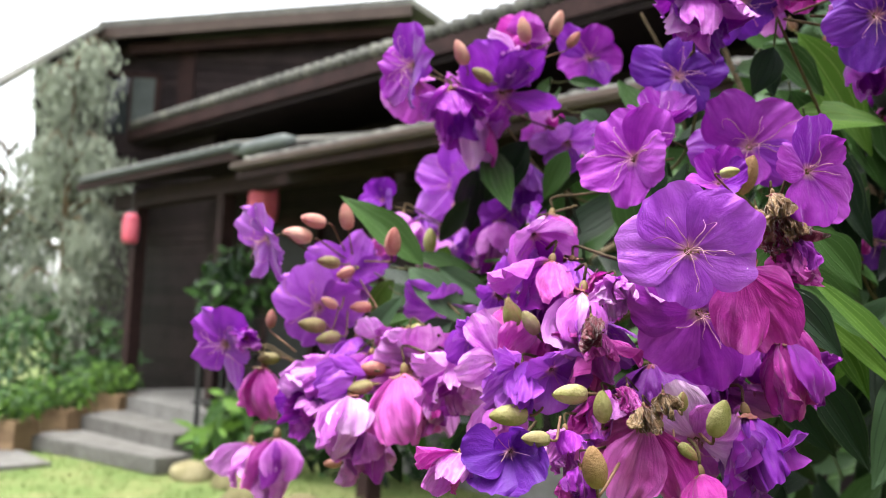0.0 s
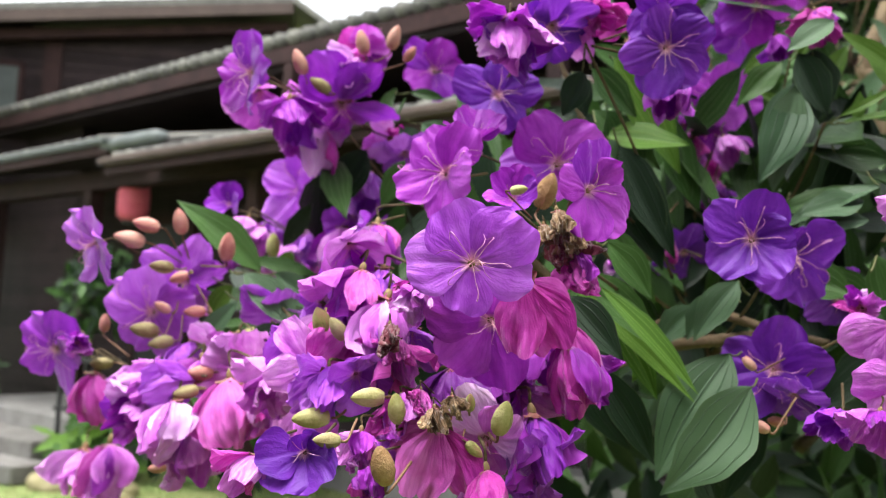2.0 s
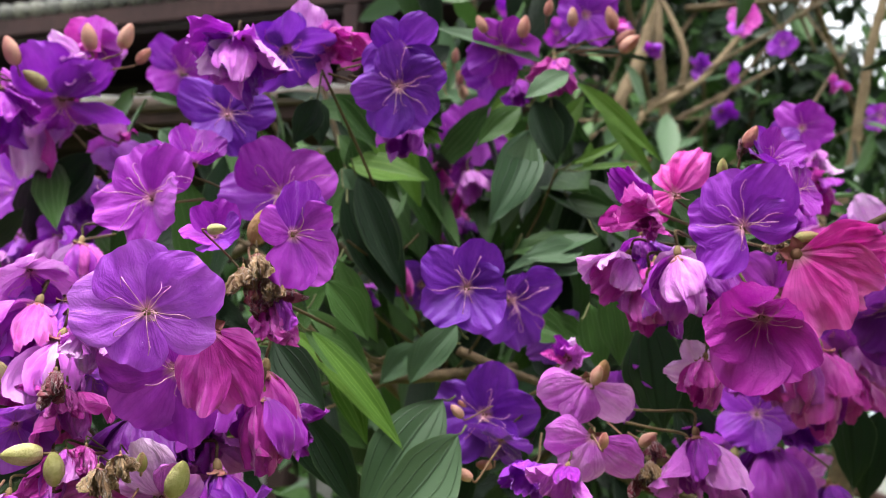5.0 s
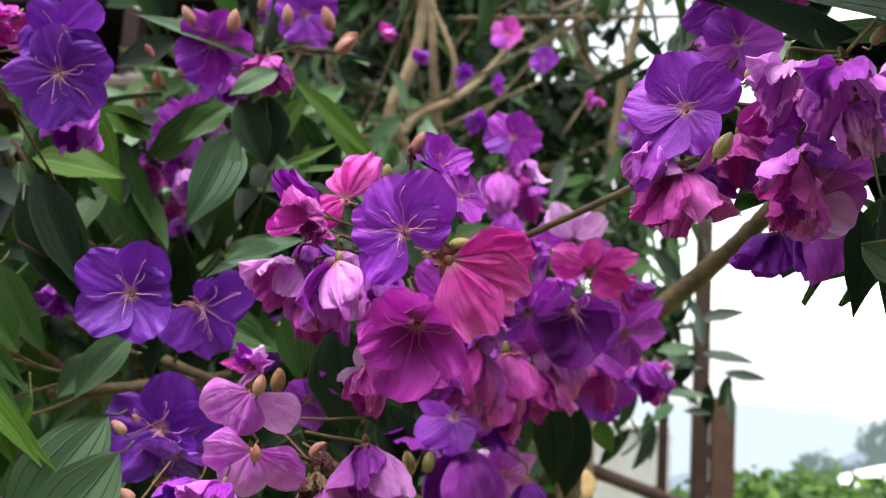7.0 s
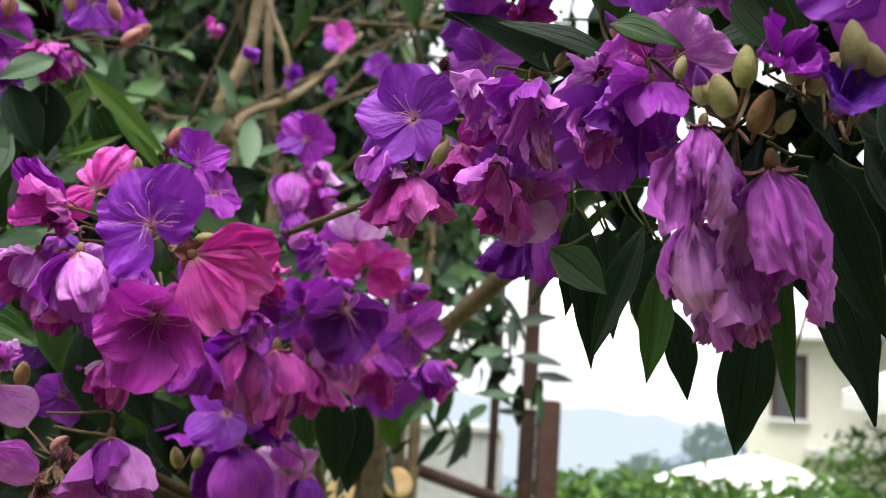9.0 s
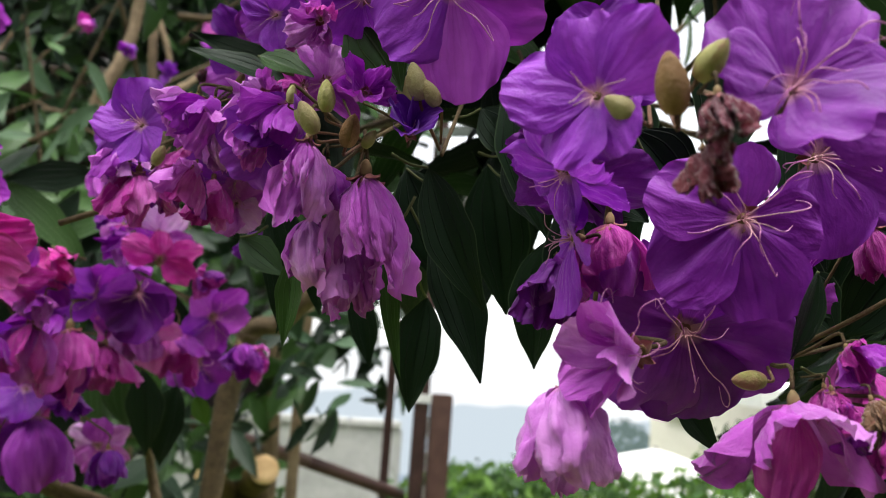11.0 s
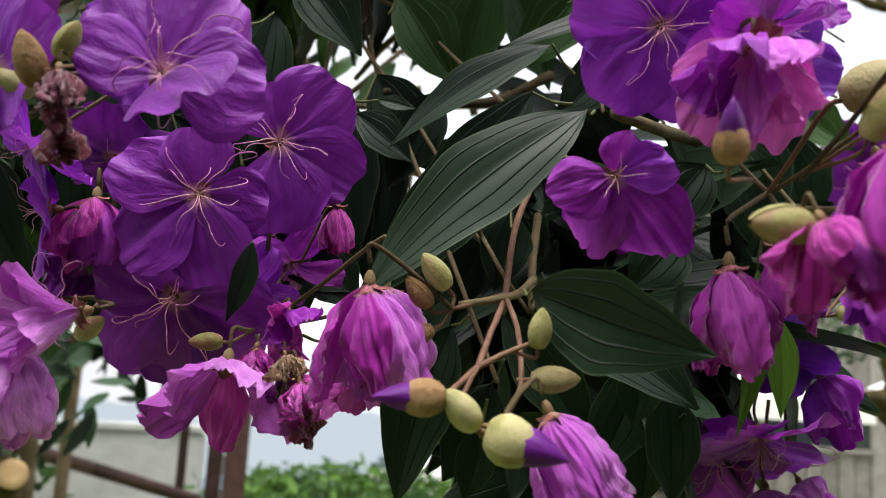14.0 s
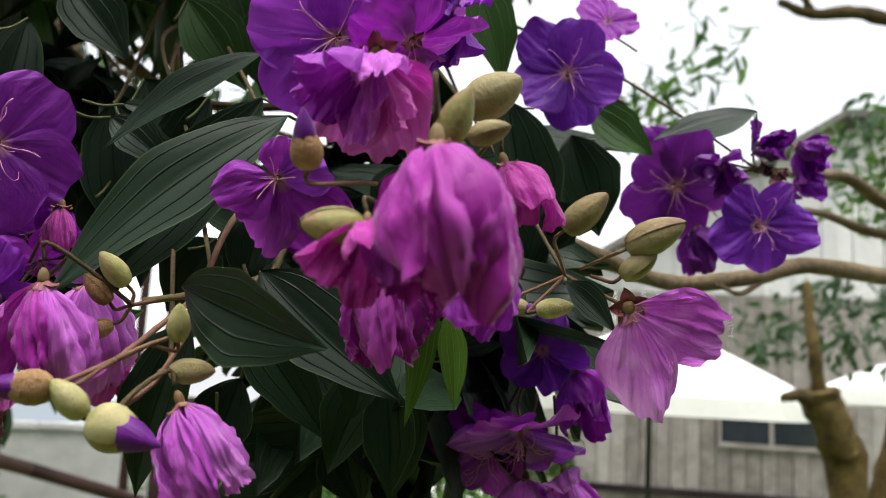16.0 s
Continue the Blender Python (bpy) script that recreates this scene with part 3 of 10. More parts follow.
def thicket(name, centre, radii, number, size, hues, label, seed, facing=(0, -1, 0.3)):
    """A mass of leaves too many to count, set at random in an egg-shaped space with gaps."""
    rng = random.Random(seed)
    c = Vector(centre)
    verts, faces, uvs, mats = [], [], [], []
    for _ in range(number):
        while True:
            q = Vector((rng.uniform(-1, 1), rng.uniform(-1, 1), rng.uniform(-1, 1)))
            if q.length < 1 and noise.noise(q * 2.7 + Vector((seed, 0, 0))) > -0.22:
                break
        p = Vector((q.x * radii[0], q.y * radii[1], q.z * radii[2]))
        d = Vector((rng.uniform(-1, 1), rng.uniform(-1, 1), rng.uniform(-1.4, 0.35))).normalized()
        s = Vector(facing) + Vector((rng.uniform(-1, 1), rng.uniform(-1, 1), rng.uniform(-0.3, 1.2)))
        s = (s - d * s.dot(d)).normalized()
        y = s.cross(d)
        ln = size * rng.uniform(0.6, 1.25)
        w = ln * rng.uniform(0.14, 0.2)
        o = len(verts)
        mi = rng.randrange(len(hues))
        for v, ww in ((0, 0.06), (0.22, 0.75), (0.5, 1.0), (0.78, 0.62), (1.0, 0.02)):
            sag = -0.16 * ln * v * v
            for u in (-1, 0, 1):
                verts.append(p + d * (v * ln) + y * (u * ww * w) + s * (0.25 * w * abs(u) + sag))
                uvs.append((0.5 + 0.5 * u, v))
        for i in range(4):
            for j in range(2):
                faces.append((o + i * 3 + j, o + i * 3 + j + 1, o + i * 3 + j + 4, o + i * 3 + j + 3))
                mats.append(mi)
    me = link_mesh(name, verts, faces, uvs)
    for h in hues:
        me.materials.append(LEAF[h])
    me.polygons.foreach_set("material_index", mats)
    ob = new(name, me)
    ob.location = c
    return tagged(ob, label, "foliage", "", "stuff")



# ---- surfaces of the place ----
GRASS = plain("lawn_green", [(0.055, 0.09, 0.022), (0.10, 0.145, 0.04), (0.18, 0.19, 0.075)], 1.6, 0.9, 0.8, 0.02)
DARKWOOD = plain("wood_dark_stained", [(0.012, 0.008, 0.009), (0.022, 0.015, 0.016), (0.036, 0.024, 0.025)], 3, 0.7, 0.5, 0.003, fine=9, spec=0.10)
BEAM = plain("wood_red_brown", [(0.014, 0.008, 0.008), (0.026, 0.014, 0.014), (0.042, 0.022, 0.021)], 3, 0.7, 0.4, 0.003, spec=0.10)
TILE = plain("roof_tile_grey", [(0.055, 0.055, 0.05), (0.10, 0.098, 0.09), (0.16, 0.155, 0.135)], 5, 0.7, 0.5, 0.004)
GUTTER = plain("metal_grey_green", [(0.05, 0.058, 0.056), (0.095, 0.108, 0.104)], 4, 0.5, 0.2)
FASCIA = plain("fascia_pale_brown", [(0.045, 0.030, 0.026), (0.08, 0.055, 0.046)], 4, 0.6, 0.3)
LANTERN = plain("lantern_red_paper", [(0.42, 0.06, 0.10), (0.55, 0.12, 0.165)], 10, 0.6, 0.2)
BLACK = plain("metal_black", [(0.012, 0.012, 0.012), (0.03, 0.03, 0.03)], 10, 0.5, 0.2)
STEP = plain("concrete_step", [(0.085, 0.08, 0.073), (0.135, 0.13, 0.12), (0.19, 0.186, 0.175)], 4, 0.85, 0.5, 0.003)
CONCRETE = plain("concrete_pale", [(0.30, 0.30, 0.285), (0.40, 0.40, 0.38), (0.50, 0.50, 0.48)], 3, 0.85, 0.5, 0.003)
PLANTER = plain("planter_wood", [(0.14, 0.09, 0.05), (0.24, 0.16, 0.09)], 6, 0.8, 0.4)
STONE = plain("stone_mossy", [(0.09, 0.08, 0.035), (0.17, 0.15, 0.075), (0.25, 0.22, 0.13)], 6, 0.9, 0.7, 0.01)
STEEL = plain("steel_rust_brown", [(0.030, 0.014, 0.012), (0.055, 0.026, 0.022), (0.085, 0.045, 0.036)], 12, 0.6, 0.3)
PLANK = plain("plank_weathered_grey", [(0.13, 0.115, 0.10), (0.22, 0.20, 0.18), (0.32, 0.30, 0.275)], 5, 0.85, 0.6, 0.004)
SHEET = plain("sheet_metal_pale", [(0.42, 0.42, 0.41), (0.55, 0.55, 0.53)], 3, 0.5, 0.2)
CREAM = plain("plaster_cream", [(0.62, 0.60, 0.50), (0.74, 0.72, 0.62)], 2, 0.85, 0.3)
CANVAS = plain("canvas_white", [(0.70, 0.69, 0.66), (0.82, 0.81, 0.78)], 3, 0.8, 0.2)
FRAME = plain("frame_pale_grey", [(0.48, 0.48, 0.46), (0.60, 0.60, 0.58)], 6, 0.5, 0.2)
CUTWOOD = plain("wood_fresh_cut", [(0.45, 0.29, 0.13), (0.62, 0.43, 0.22)], 20, 0.8, 0.3)
PANE = plain("pane_dark_glass", [(0.015, 0.018, 0.02), (0.03, 0.035, 0.04)], 2, 0.08, 0.0, spec=0.6)


# aerial haze painted as flat emission: black base, the colour only glows
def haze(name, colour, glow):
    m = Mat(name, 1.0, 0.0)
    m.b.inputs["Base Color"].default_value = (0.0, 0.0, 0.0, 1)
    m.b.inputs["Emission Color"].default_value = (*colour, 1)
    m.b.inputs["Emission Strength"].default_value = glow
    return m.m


def box_bm(*boxes, bevel=0.0):
    """Boxes given as (x0, y0, z0, x1, y1, z1) in one bmesh."""
    bm = bmesh.new()
    for x0, y0, z0, x1, y1, z1 in boxes:
        m = Matrix.LocRotScale(((x0 + x1) / 2, (y0 + y1) / 2, (z0 + z1) / 2), None, (x1 - x0, y1 - y0, z1 - z0))
        bmesh.ops.create_cube(bm, size=1, matrix=m)
    if bevel:
        bmesh.ops.bevel(bm, geom=bm.edges[:], offset=bevel, segments=2, affect="EDGES")
    return bm


def prism_bm(corners, thick):
    """A slab from a flat polygon, thickened downwards."""
    bm = bmesh.new()
    top = [bm.verts.new(c) for c in corners]
    low = [bm.verts.new(Vector(c) - Vector((0, 0, thick))) for c in corners]
    bm.faces.new(top)
    bm.faces.new(low[::-1])
    n = len(top)
    for i in range(n):
        bm.faces.new((top[i], low[i], low[(i + 1) % n], top[(i + 1) % n]))
    bmesh.ops.recalc_face_normals(bm, faces=bm.faces[:])
    return bm


# ---- ground: a lawn that falls away into the valley on one side ----
def ground_height(x, y):
    d = math.hypot(x, y)
    az = math.degrees(math.atan2(x, y))
    side = max(0.0, min(1.0, (az - 14) / 14)) * max(0.0, min(1.0, (62 - az) / 8))
    far = max(0.0, d - 60) * 0.25 * side
    return -min(160.0, 0.65 * max(0.0, d - 8.0) * side + far) + 0.02 * noise.noise(Vector((x * 0.8, y * 0.8, 0)))


rings = [0.0, 1, 2, 3, 4, 5, 6, 7, 8, 9, 10, 11, 12, 14, 17, 21, 27, 36, 50, 75, 120, 220, 420, 800, 1500]
gv, gf, spokes = [], [], 96
for rr in rings:
    for k in range(spokes):
        q = 2 * math.pi * k / spokes
        gx, gy = rr * math.sin(q), rr * math.cos(q)
        gv.append((gx, gy, ground_height(gx, gy)))
for i in range(len(rings) - 1):
    for k in range(spokes):
        k2 = (k + 1) % spokes
        gf.append((i * spokes + k, (i + 1) * spokes + k, (i + 1) * spokes + k2, i * spokes + k2))
tagged(new("ground", link_mesh("ground", gv, gf, None, True, GRASS)), "mown green lawn, uneven and a little yellowed", "lawn", "", "structure")

# blades of grass where the lawn shows beside the house
rng = random.Random(5)
bv, bf = [], []
for _ in range(9000):
    bx, by = rng.uniform(-6.5, 1.0), rng.uniform(4.5, 9.4)
    hh, q = rng.uniform(0.03, 0.07), rng.uniform(0, 6.28)
    o = len(bv)
    z0 = ground_height(bx, by) - 0.004
    lx, ly = rng.uniform(-0.03, 0.03), rng.uniform(-0.03, 0.03)
    bv += [(bx - 0.006 * math.cos(q), by - 0.006 * math.sin(q), z0), (bx + 0.006 * math.cos(q), by + 0.006 * math.sin(q), z0), (bx + lx, by + ly, z0 + hh)]
    bf.append((o, o + 1, o + 2))
tagged(new("grass", link_mesh("grass", bv, bf, None, False, GRASS)), "short blades of lawn grass", "grass", "", "stuff")

# ---- distance: valley and mountain ridges, their haze painted as glow ----
def ridge(name, dist, az0, az1, base, height, seed, mat, label):
    verts, n = [], 90
    for i in range(n + 1):
        az = radians(az0 + (az1 - az0) * i / n)
        x, y = dist * math.sin(az), dist * math.cos(az)
        h = height(i / n) + 0.012 * dist * noise.fractal(Vector((i * 0.12, seed, 0)), 1.0, 2.0, 5)
        verts += [(x, y, base), (x, y, h), (x * 1.25, y * 1.25, base)]
    faces = []
    for i in range(n):
        a, b = 3 * i, 3 * (i + 1)
        faces += [(a, b, b + 1, a + 1), (a + 1, b + 1, b + 2, a + 2)]
    return tagged(new(name, link_mesh(name, verts, faces, None, True, mat)), label, "mountain", "", "structure")


ridge("backdrop_ridge", 900, 33, 62, -260, lambda s: -100 + 105 * max(0.0, (s - 0.40) / 0.6) ** 0.9, 3, haze("haze_glow_ridge", (0.29, 0.35, 0.43), 1.0), "pale blue far mountain ridge, its haze painted as glow")
ridge("backdrop_ridge", 1250, 10, 70, -340, lambda s: -42 + 9 * math.sin(5 * s), 8, haze("haze_glow_valley", (0.43, 0.49, 0.54), 1.0), "faint far ridge, its white haze painted as glow")

# white haze in the valley mouth, painted as a glowing sheet up to the sky
cv, cf, cn = [], [], 60
for i in range(cn + 1):
    az = radians(-10 + 100 * i / cn)
    cv += [(1450 * math.sin(az), 1450 * math.cos(az), -400), (1450 * math.sin(az), 1450 * math.cos(az), 45)]
for i in range(cn):
    cf.append((2 * i, 2 * i + 2, 2 * i + 3, 2 * i + 1))
tagged(new("backdrop_cloud", link_mesh("backdrop_cloud", cv, cf, None, True, haze("haze_glow_white", (0.95, 0.97, 1.0), 0.72))), "white haze beyond the valley, a glowing backdrop sheet", "cloud", "", "structure")

# an unseen dark wall, added behind the camera to block sky light
tagged(new("wall_south", bpy.data.meshes.new("wall_south")), "unseen plain dark wall added to block light from behind", "wall", "", "structure")
bm = box_bm((-4.5, -0.1, -0.05, 4.5, 0.1, 3.3))
bm.to_mesh(bpy.data.objects["wall_south"].data)
bm.free()
bpy.data.objects["wall_south"].data.materials.append(DARKWOOD)
bpy.data.objects["wall_south"].matrix_basis = pose(-0.326, -1.454, 0, 0, 0, -29.2)

# ---- the dark timber house ----
HOUSE = pose(-5.298, 9.623, 0, 0, 0, -34.72)
house = root("house", (0, 0, 0), "dark-stained timber house with layered tiled eaves", "house", m=HOUSE)
part("wall", box_bm((-6.2, 1.35, 0.0, 9.5, 1.55, 3.2), (-3.5, 1.36, 3.2, -0.8, 1.54, 3.95), (-4.2, 2.3, 0.0, 9.5, 2.5, 4.4)), DARKWOOD, house, "dark horizontal weatherboards")
for i in range(17):
    z = 0.45 + 0.15 * i
    part("weatherboard", box_bm((-3.6, 1.325, z, 9.5, 1.348, z + 0.138)), DARKWOOD, house)
part("floor", box_bm((-0.14, -0.25, 0.0, 2.65, 1.5, 0.45), (2.652, 0.95, 0.0, 9.5, 1.5, 0.45)), STEP, house, "raised concrete porch floor")
for x in (0.0, 2.05, 4.6, 7.2):
    part("post", box_bm((x - 0.075, -0.075, 0.452 if x < 3 else 0.0, x + 0.075, 0.075, 2.80), bevel=0.008), BEAM, house, "square timber porch post")
part("beam", box_bm((-0.6, -0.09, 2.66, 9.5, 0.09, 2.84)), BEAM, house)
# lower porch roof, its left stretch a little higher
part("roof", prism_bm([(-0.75, -0.43, 2.97), (3.1, -0.43, 2.97), (3.1, 2.3, 3.62), (-0.75, 2.3, 3.62)], 0.07), DARKWOOD, house, "low tiled porch roof")
part("roof", prism_bm([(3.3, -0.55, 2.74), (9.5, -0.55, 2.74), (9.5, 2.3, 3.42), (3.3, 2.3, 3.42)], 0.07), DARKWOOD, house, "low tiled porch roof")
part("fascia", box_bm((-0.75, -0.50, 2.86, 3.1, -0.45, 2.94)), BEAM, house)
part("fascia", box_bm((3.3, -0.62, 2.63, 9.5, -0.57, 2.70)), BEAM, house)
part("gutter", box_bm((-0.60, -0.56, 2.945, 3.12, -0.435, 3.005), bevel=0.02), GUTTER, house, "grey metal eaves gutter")
part("gutter", box_bm((3.28, -0.70, 2.705, 9.5, -0.56, 2.77), bevel=0.02), FASCIA, house, "pale weathered eaves gutter")
gv, gf = tube_data([(3.0, -0.46, 2.93), (3.3, -0.46, 2.945), (3.75, -0.44, 2.95), (3.86, -0.42, 2.95)], [0.05, 0.068, 0.068, 0.04], 10)
child("ridge_cap", link_mesh("ridge_cap", gv, gf, None, True, GUTTER), house, None, "rounded grey-green metal cap")
# upper eaves with a row of tile ends
part("roof", prism_bm([(-3.5, 1.0, 4.20), (9.8, 1.0, 4.20), (9.8, 3.6, 4.95), (-3.5, 3.6, 4.95)], 0.09), DARKWOOD, house, "upper tiled roof")
part("fascia", box_bm((-3.5, 0.93, 3.98, 9.8, 0.985, 4.13)), BEAM, house)
part("soffit", box_bm((-3.4, 1.0, 3.92, 9.7, 2.4, 3.97)), DARKWOOD, house)
tv, tf = tube_data([(0, -0.07, -0.02), (0, 0.9, 0.24), (0, 2.5, 0.70)], 0.075, 8)
TILE_MESH = link_mesh("roof_tile", tv, tf, None, True, TILE)
for i in range(66):
    child("roof_tile", TILE_MESH, house, Matrix.Translation((-3.4 + 0.2 * i, 1.0, 4.235)))
tv, tf = tube_data([(0, -0.05, -0.01), (0, 1.0, 0.235), (0, 2.6, 0.62)], 0.06, 8)
TILE_LOW = link_mesh("roof_tile", tv, tf, None, True, TILE)
for i in range(19):
    child("roof_tile", TILE_LOW, house, Matrix.Translation((-0.68 + 0.2 * i, -0.42, 3.0)))
for i in range(31):
    child("roof_tile", TILE_LOW, house, Matrix.Translation((3.4 + 0.2 * i, -0.54, 2.78)))
part("strut", box_bm((3.75, 0.9, 3.2, 3.87, 1.02, 3.95)), BEAM, house)
part("strut", box_bm((6.75, 0.9, 3.2, 6.87, 1.02, 3.95)), BEAM, house)
door = part("door", box_bm((0.95, 1.27, 0.452, 1.85, 1.32, 2.5)), BLACK, house, "dark panelled entrance door")
part("door_frame", box_bm((0.85, 1.25, 0.452, 0.95, 1.34, 2.6), (1.85, 1.25, 0.452, 1.95, 1.34, 2.6), (0.85, 1.25, 2.5, 1.95, 1.34, 2.6)), BEAM, door)

# upper storey with its low gable towards the lawn
upper = root("upper_storey", (0, 0, 0), "dark timber upper storey under a low gable roof", "house", m=pose(-5.043, 12.379, 0, 0, 0, 11.50))
bm = bmesh.new()
prof = [(-2.55, 3.6), (2.8, 3.6), (2.8, 5.65), (1.7, 5.95), (-2.55, 5.35)]
front = [bm.verts.new((x, 0, z)) for x, z in prof]
rear = [bm.verts.new((x, 0.25, z)) for x, z in prof]
bm.faces.new(front)
bm.faces.new(rear[::-1])
for i in range(5):
    bm.faces.new((front[i], rear[i], rear[(i + 1) % 5], front[(i + 1) % 5]))
bmesh.ops.recalc_face_normals(bm, faces=bm.faces[:])
part("wall", bm, DARKWOOD, upper, "dark timber gable wall")
for i in range(12):
    part("weatherboard", box_bm((-2.55, -0.025, 3.65 + 0.15 * i, 2.6, -0.003, 3.785 + 0.15 * i)), DARKWOOD, upper)
part("roof", prism_bm([(-2.35, -0.6, 5.66), (2.28, -0.6, 6.22), (2.28, 5, 6.22), (-2.35, 5, 5.66)], 0.10), TILE, upper, "low grey tiled roof slope")
part("roof", prism_bm([(2.28, -0.6, 6.22), (3.6, -0.6, 5.4), (3.6, 5, 5.4), (2.28, 5, 6.22)], 0.10), TILE, upper, "low grey tiled roof slope")
# dark board added to hide the lawn's light on the roof's underside
part("soffit", prism_bm([(-2.3, -0.58, 5.545), (2.26, -0.58, 6.105), (2.26, 4.9, 6.105), (-2.3, 4.9, 5.545)], 0.03), DARKWOOD, upper, "dark board added to darken the underside of the roof")
part("barge_board", prism_bm([(-2.3, -0.62, 5.55), (2.28, -0.62, 6.11), (2.28, -0.55, 6.11), (-2.3, -0.55, 5.55)], 0.16), FASCIA, upper, "pale brown barge board")
part("rafter", prism_bm([(-2.0, -0.3, 5.42), (2.2, -0.3, 5.92), (2.2, -0.2, 5.92), (-2.0, -0.2, 5.42)], 0.14), BEAM, upper)
hip = [upper.matrix_basis.inverted() @ Vector(q) for q in ((-6.993, 11.072, 5.545), (-8.835, 10.603, 4.220), (-11.334, 13.398, 5.127), (-8.837, 13.789, 6.523))]
part("roof", prism_bm(hip, 0.10), TILE, upper, "lower roof slope falling to the side")
side = [upper.matrix_basis.inverted() @ Vector(q) for q in ((-7.510, 11.868, 5.789), (-8.562, 11.710, 5.112), (-8.494, 11.946, 2.468), (-6.426, 12.359, 2.557), (-6.507, 12.078, 5.710))]
bm = bmesh.new()
near = [bm.verts.new(q) for q in side]
rear = [bm.verts.new(q + Vector((0, 0.3, 0))) for q in side]
bm.faces.new(near)
bm.faces.new(rear[::-1])
for i in range(5):
    bm.faces.new((near[i], rear[i], rear[(i + 1) % 5], near[(i + 1) % 5]))
bmesh.ops.recalc_face_normals(bm, faces=bm.faces[:])
part("wall", bm, DARKWOOD, upper, "dark timber side wall")
part("side_eave", box_bm((-2.38, -0.6, 5.42, -2.28, 5.0, 5.56)), FASCIA, upper)
window = part("window", box_bm((-2.45, -0.06, 4.1, -2.37, -0.03, 5.05), (-1.64, -0.06, 4.1, -1.56, -0.03, 5.05), (-2.45, -0.06, 4.98, -1.56, -0.03, 5.06), (-2.04, -0.06, 4.1, -1.99, -0.03, 5.0)), BEAM, upper, "window with brown frame")
part("pane", box_bm((-2.37, -0.045, 4.1, -2.04, -0.035, 4.98)), PANE, window)
part("pane", box_bm((-1.99, -0.045, 4.1, -1.64, -0.035, 4.98)), GUTTER, window, "curtained pane")
part("corner_post", box_bm((-2.65, -0.08, 3.4, -2.5, 0.1, 5.40)), DARKWOOD, upper)
part("corner_post", box_bm((-1.30, -0.07, 3.4, -1.05, 0.0, 5.5)), BEAM, upper)


def lantern(at, wide, tall):
    thing = root("lantern", at, "red paper lantern hanging under the porch eaves", "lantern", "lanterns under the eaves")
    v, f = lathe([(wide * 0.62, -tall / 2), (wide * 0.92, -tall * 0.38), (wide, -tall * 0.2), (wide, tall * 0.2), (wide * 0.92, tall * 0.38), (wide * 0.62, tall / 2)], 18)
    child("shade", link_mesh("shade", v, f, None, True, LANTERN), thing, None, "ribbed red paper shade")
    for z in (-tall / 2 - 0.012, tall / 2 + 0.012):
        v, f = lathe([(wide * 0.6, z - 0.014), (wide * 0.64, z), (wide * 0.6, z + 0.014)], 18)
        child("ring", link_mesh("ring", v, f, None, True, BLACK), thing)
    for i in range(7):
        z = -tall * 0.4 + tall * 0.8 * i / 6
        v, f = lathe([(wide * 1.0, z - 0.004), (wide * 1.012, z), (wide * 1.0, z + 0.004)], 18)
        child("rib", link_mesh("rib", v, f, None, True, LANTERN), thing)
    tube("cord", [(0, 0, tall / 2), (0, 0, tall / 2 + 0.12), (0, 0, tall / 2 + 0.25)], 0.006, 0.006, thing, BLACK, 5, 2)
    return thing


lantern((-4.571, 8.255, 2.268), 0.085, 0.31)
lantern((-3.101, 8.224, 2.541), 0.15, 0.38)

# steps, paving and what stands beside them
for corners in ([(0.77, -0.86, 0.30), (2.60, -0.70, 0.30), (2.60, -0.255, 0.30), (0.42, -0.255, 0.30)],
                [(0.94, -1.45, 0.15), (2.85, -0.98, 0.15), (2.85, -0.60, 0.15), (0.72, -0.84, 0.15)]):
    st = root("step", (0, 0, 0), "worn pale concrete step before the porch", "step", "porch steps", m=HOUSE)
    bm = prism_bm(corners, corners[0][2])
    bmesh.ops.bevel(bm, geom=bm.edges[:], offset=0.012, segments=2, affect="EDGES")
    part("tread", bm, STEP, st)
pv = root("paving", (0, 0, 0), "pale concrete paving slabs at the foot of the steps", "paving", kind="structure", m=HOUSE)
for i in range(4):
    for k in range(4):
        mid = HOUSE @ Vector((0.65 + 0.92 * i, -4.05 + 0.72 * k, 0))
        if mid.x > -4.45 + 0.26 * (mid.y - 6.2):
            continue
        part("slab", box_bm((0.2 + 0.92 * i, -4.4 + 0.72 * k, -0.03, 1.09 + 0.92 * i, -3.71 + 0.72 * k, 0.03 + 0.004 * ((i + k) % 3)), bevel=0.008), STEP, pv)


def planter(m, wide, seed):
    thing = root("planter", (0, 0, 0), "wooden planter box filled with bushy green plants", "planter", "planters by the steps", m=m)
    part("box", box_bm((-wide / 2, -0.16, -0.18, wide / 2, 0.16, 0.30), bevel=0.01), PLANTER, thing)
    for i in range(3):
        part("board", box_bm((-wide / 2 - 0.01, -0.175, 0.02 + 0.1 * i, wide / 2 + 0.01, -0.162, 0.105 + 0.1 * i)), PLANTER, thing)
    return thing


def tuft(name, at, radii, number, size, hues, label, seed):
    return thicket(name, at, radii, number, size, hues, label, seed)


for (spot, s) in (((-5.341, 9.196, 0.160), 1), ((-5.469, 8.463, 0.060), 2), ((-5.591, 7.831, 0.000), 3)):
    planter(pose(*spot, 0, 0, -8), 0.72, s)
    tuft("planter_plant", Vector(spot) + Vector((0, 0, 0.46)), (0.46, 0.30, 0.19), 420, 0.12, ["b", "g"], "bushy bright green plant in the planter", 40 + s)
tuft("fern", HOUSE @ Vector((3.0, -0.35, 0.34)), (0.34, 0.30, 0.42), 160, 0.32, ["b", "g"], "fresh green fern beside the steps", 51)
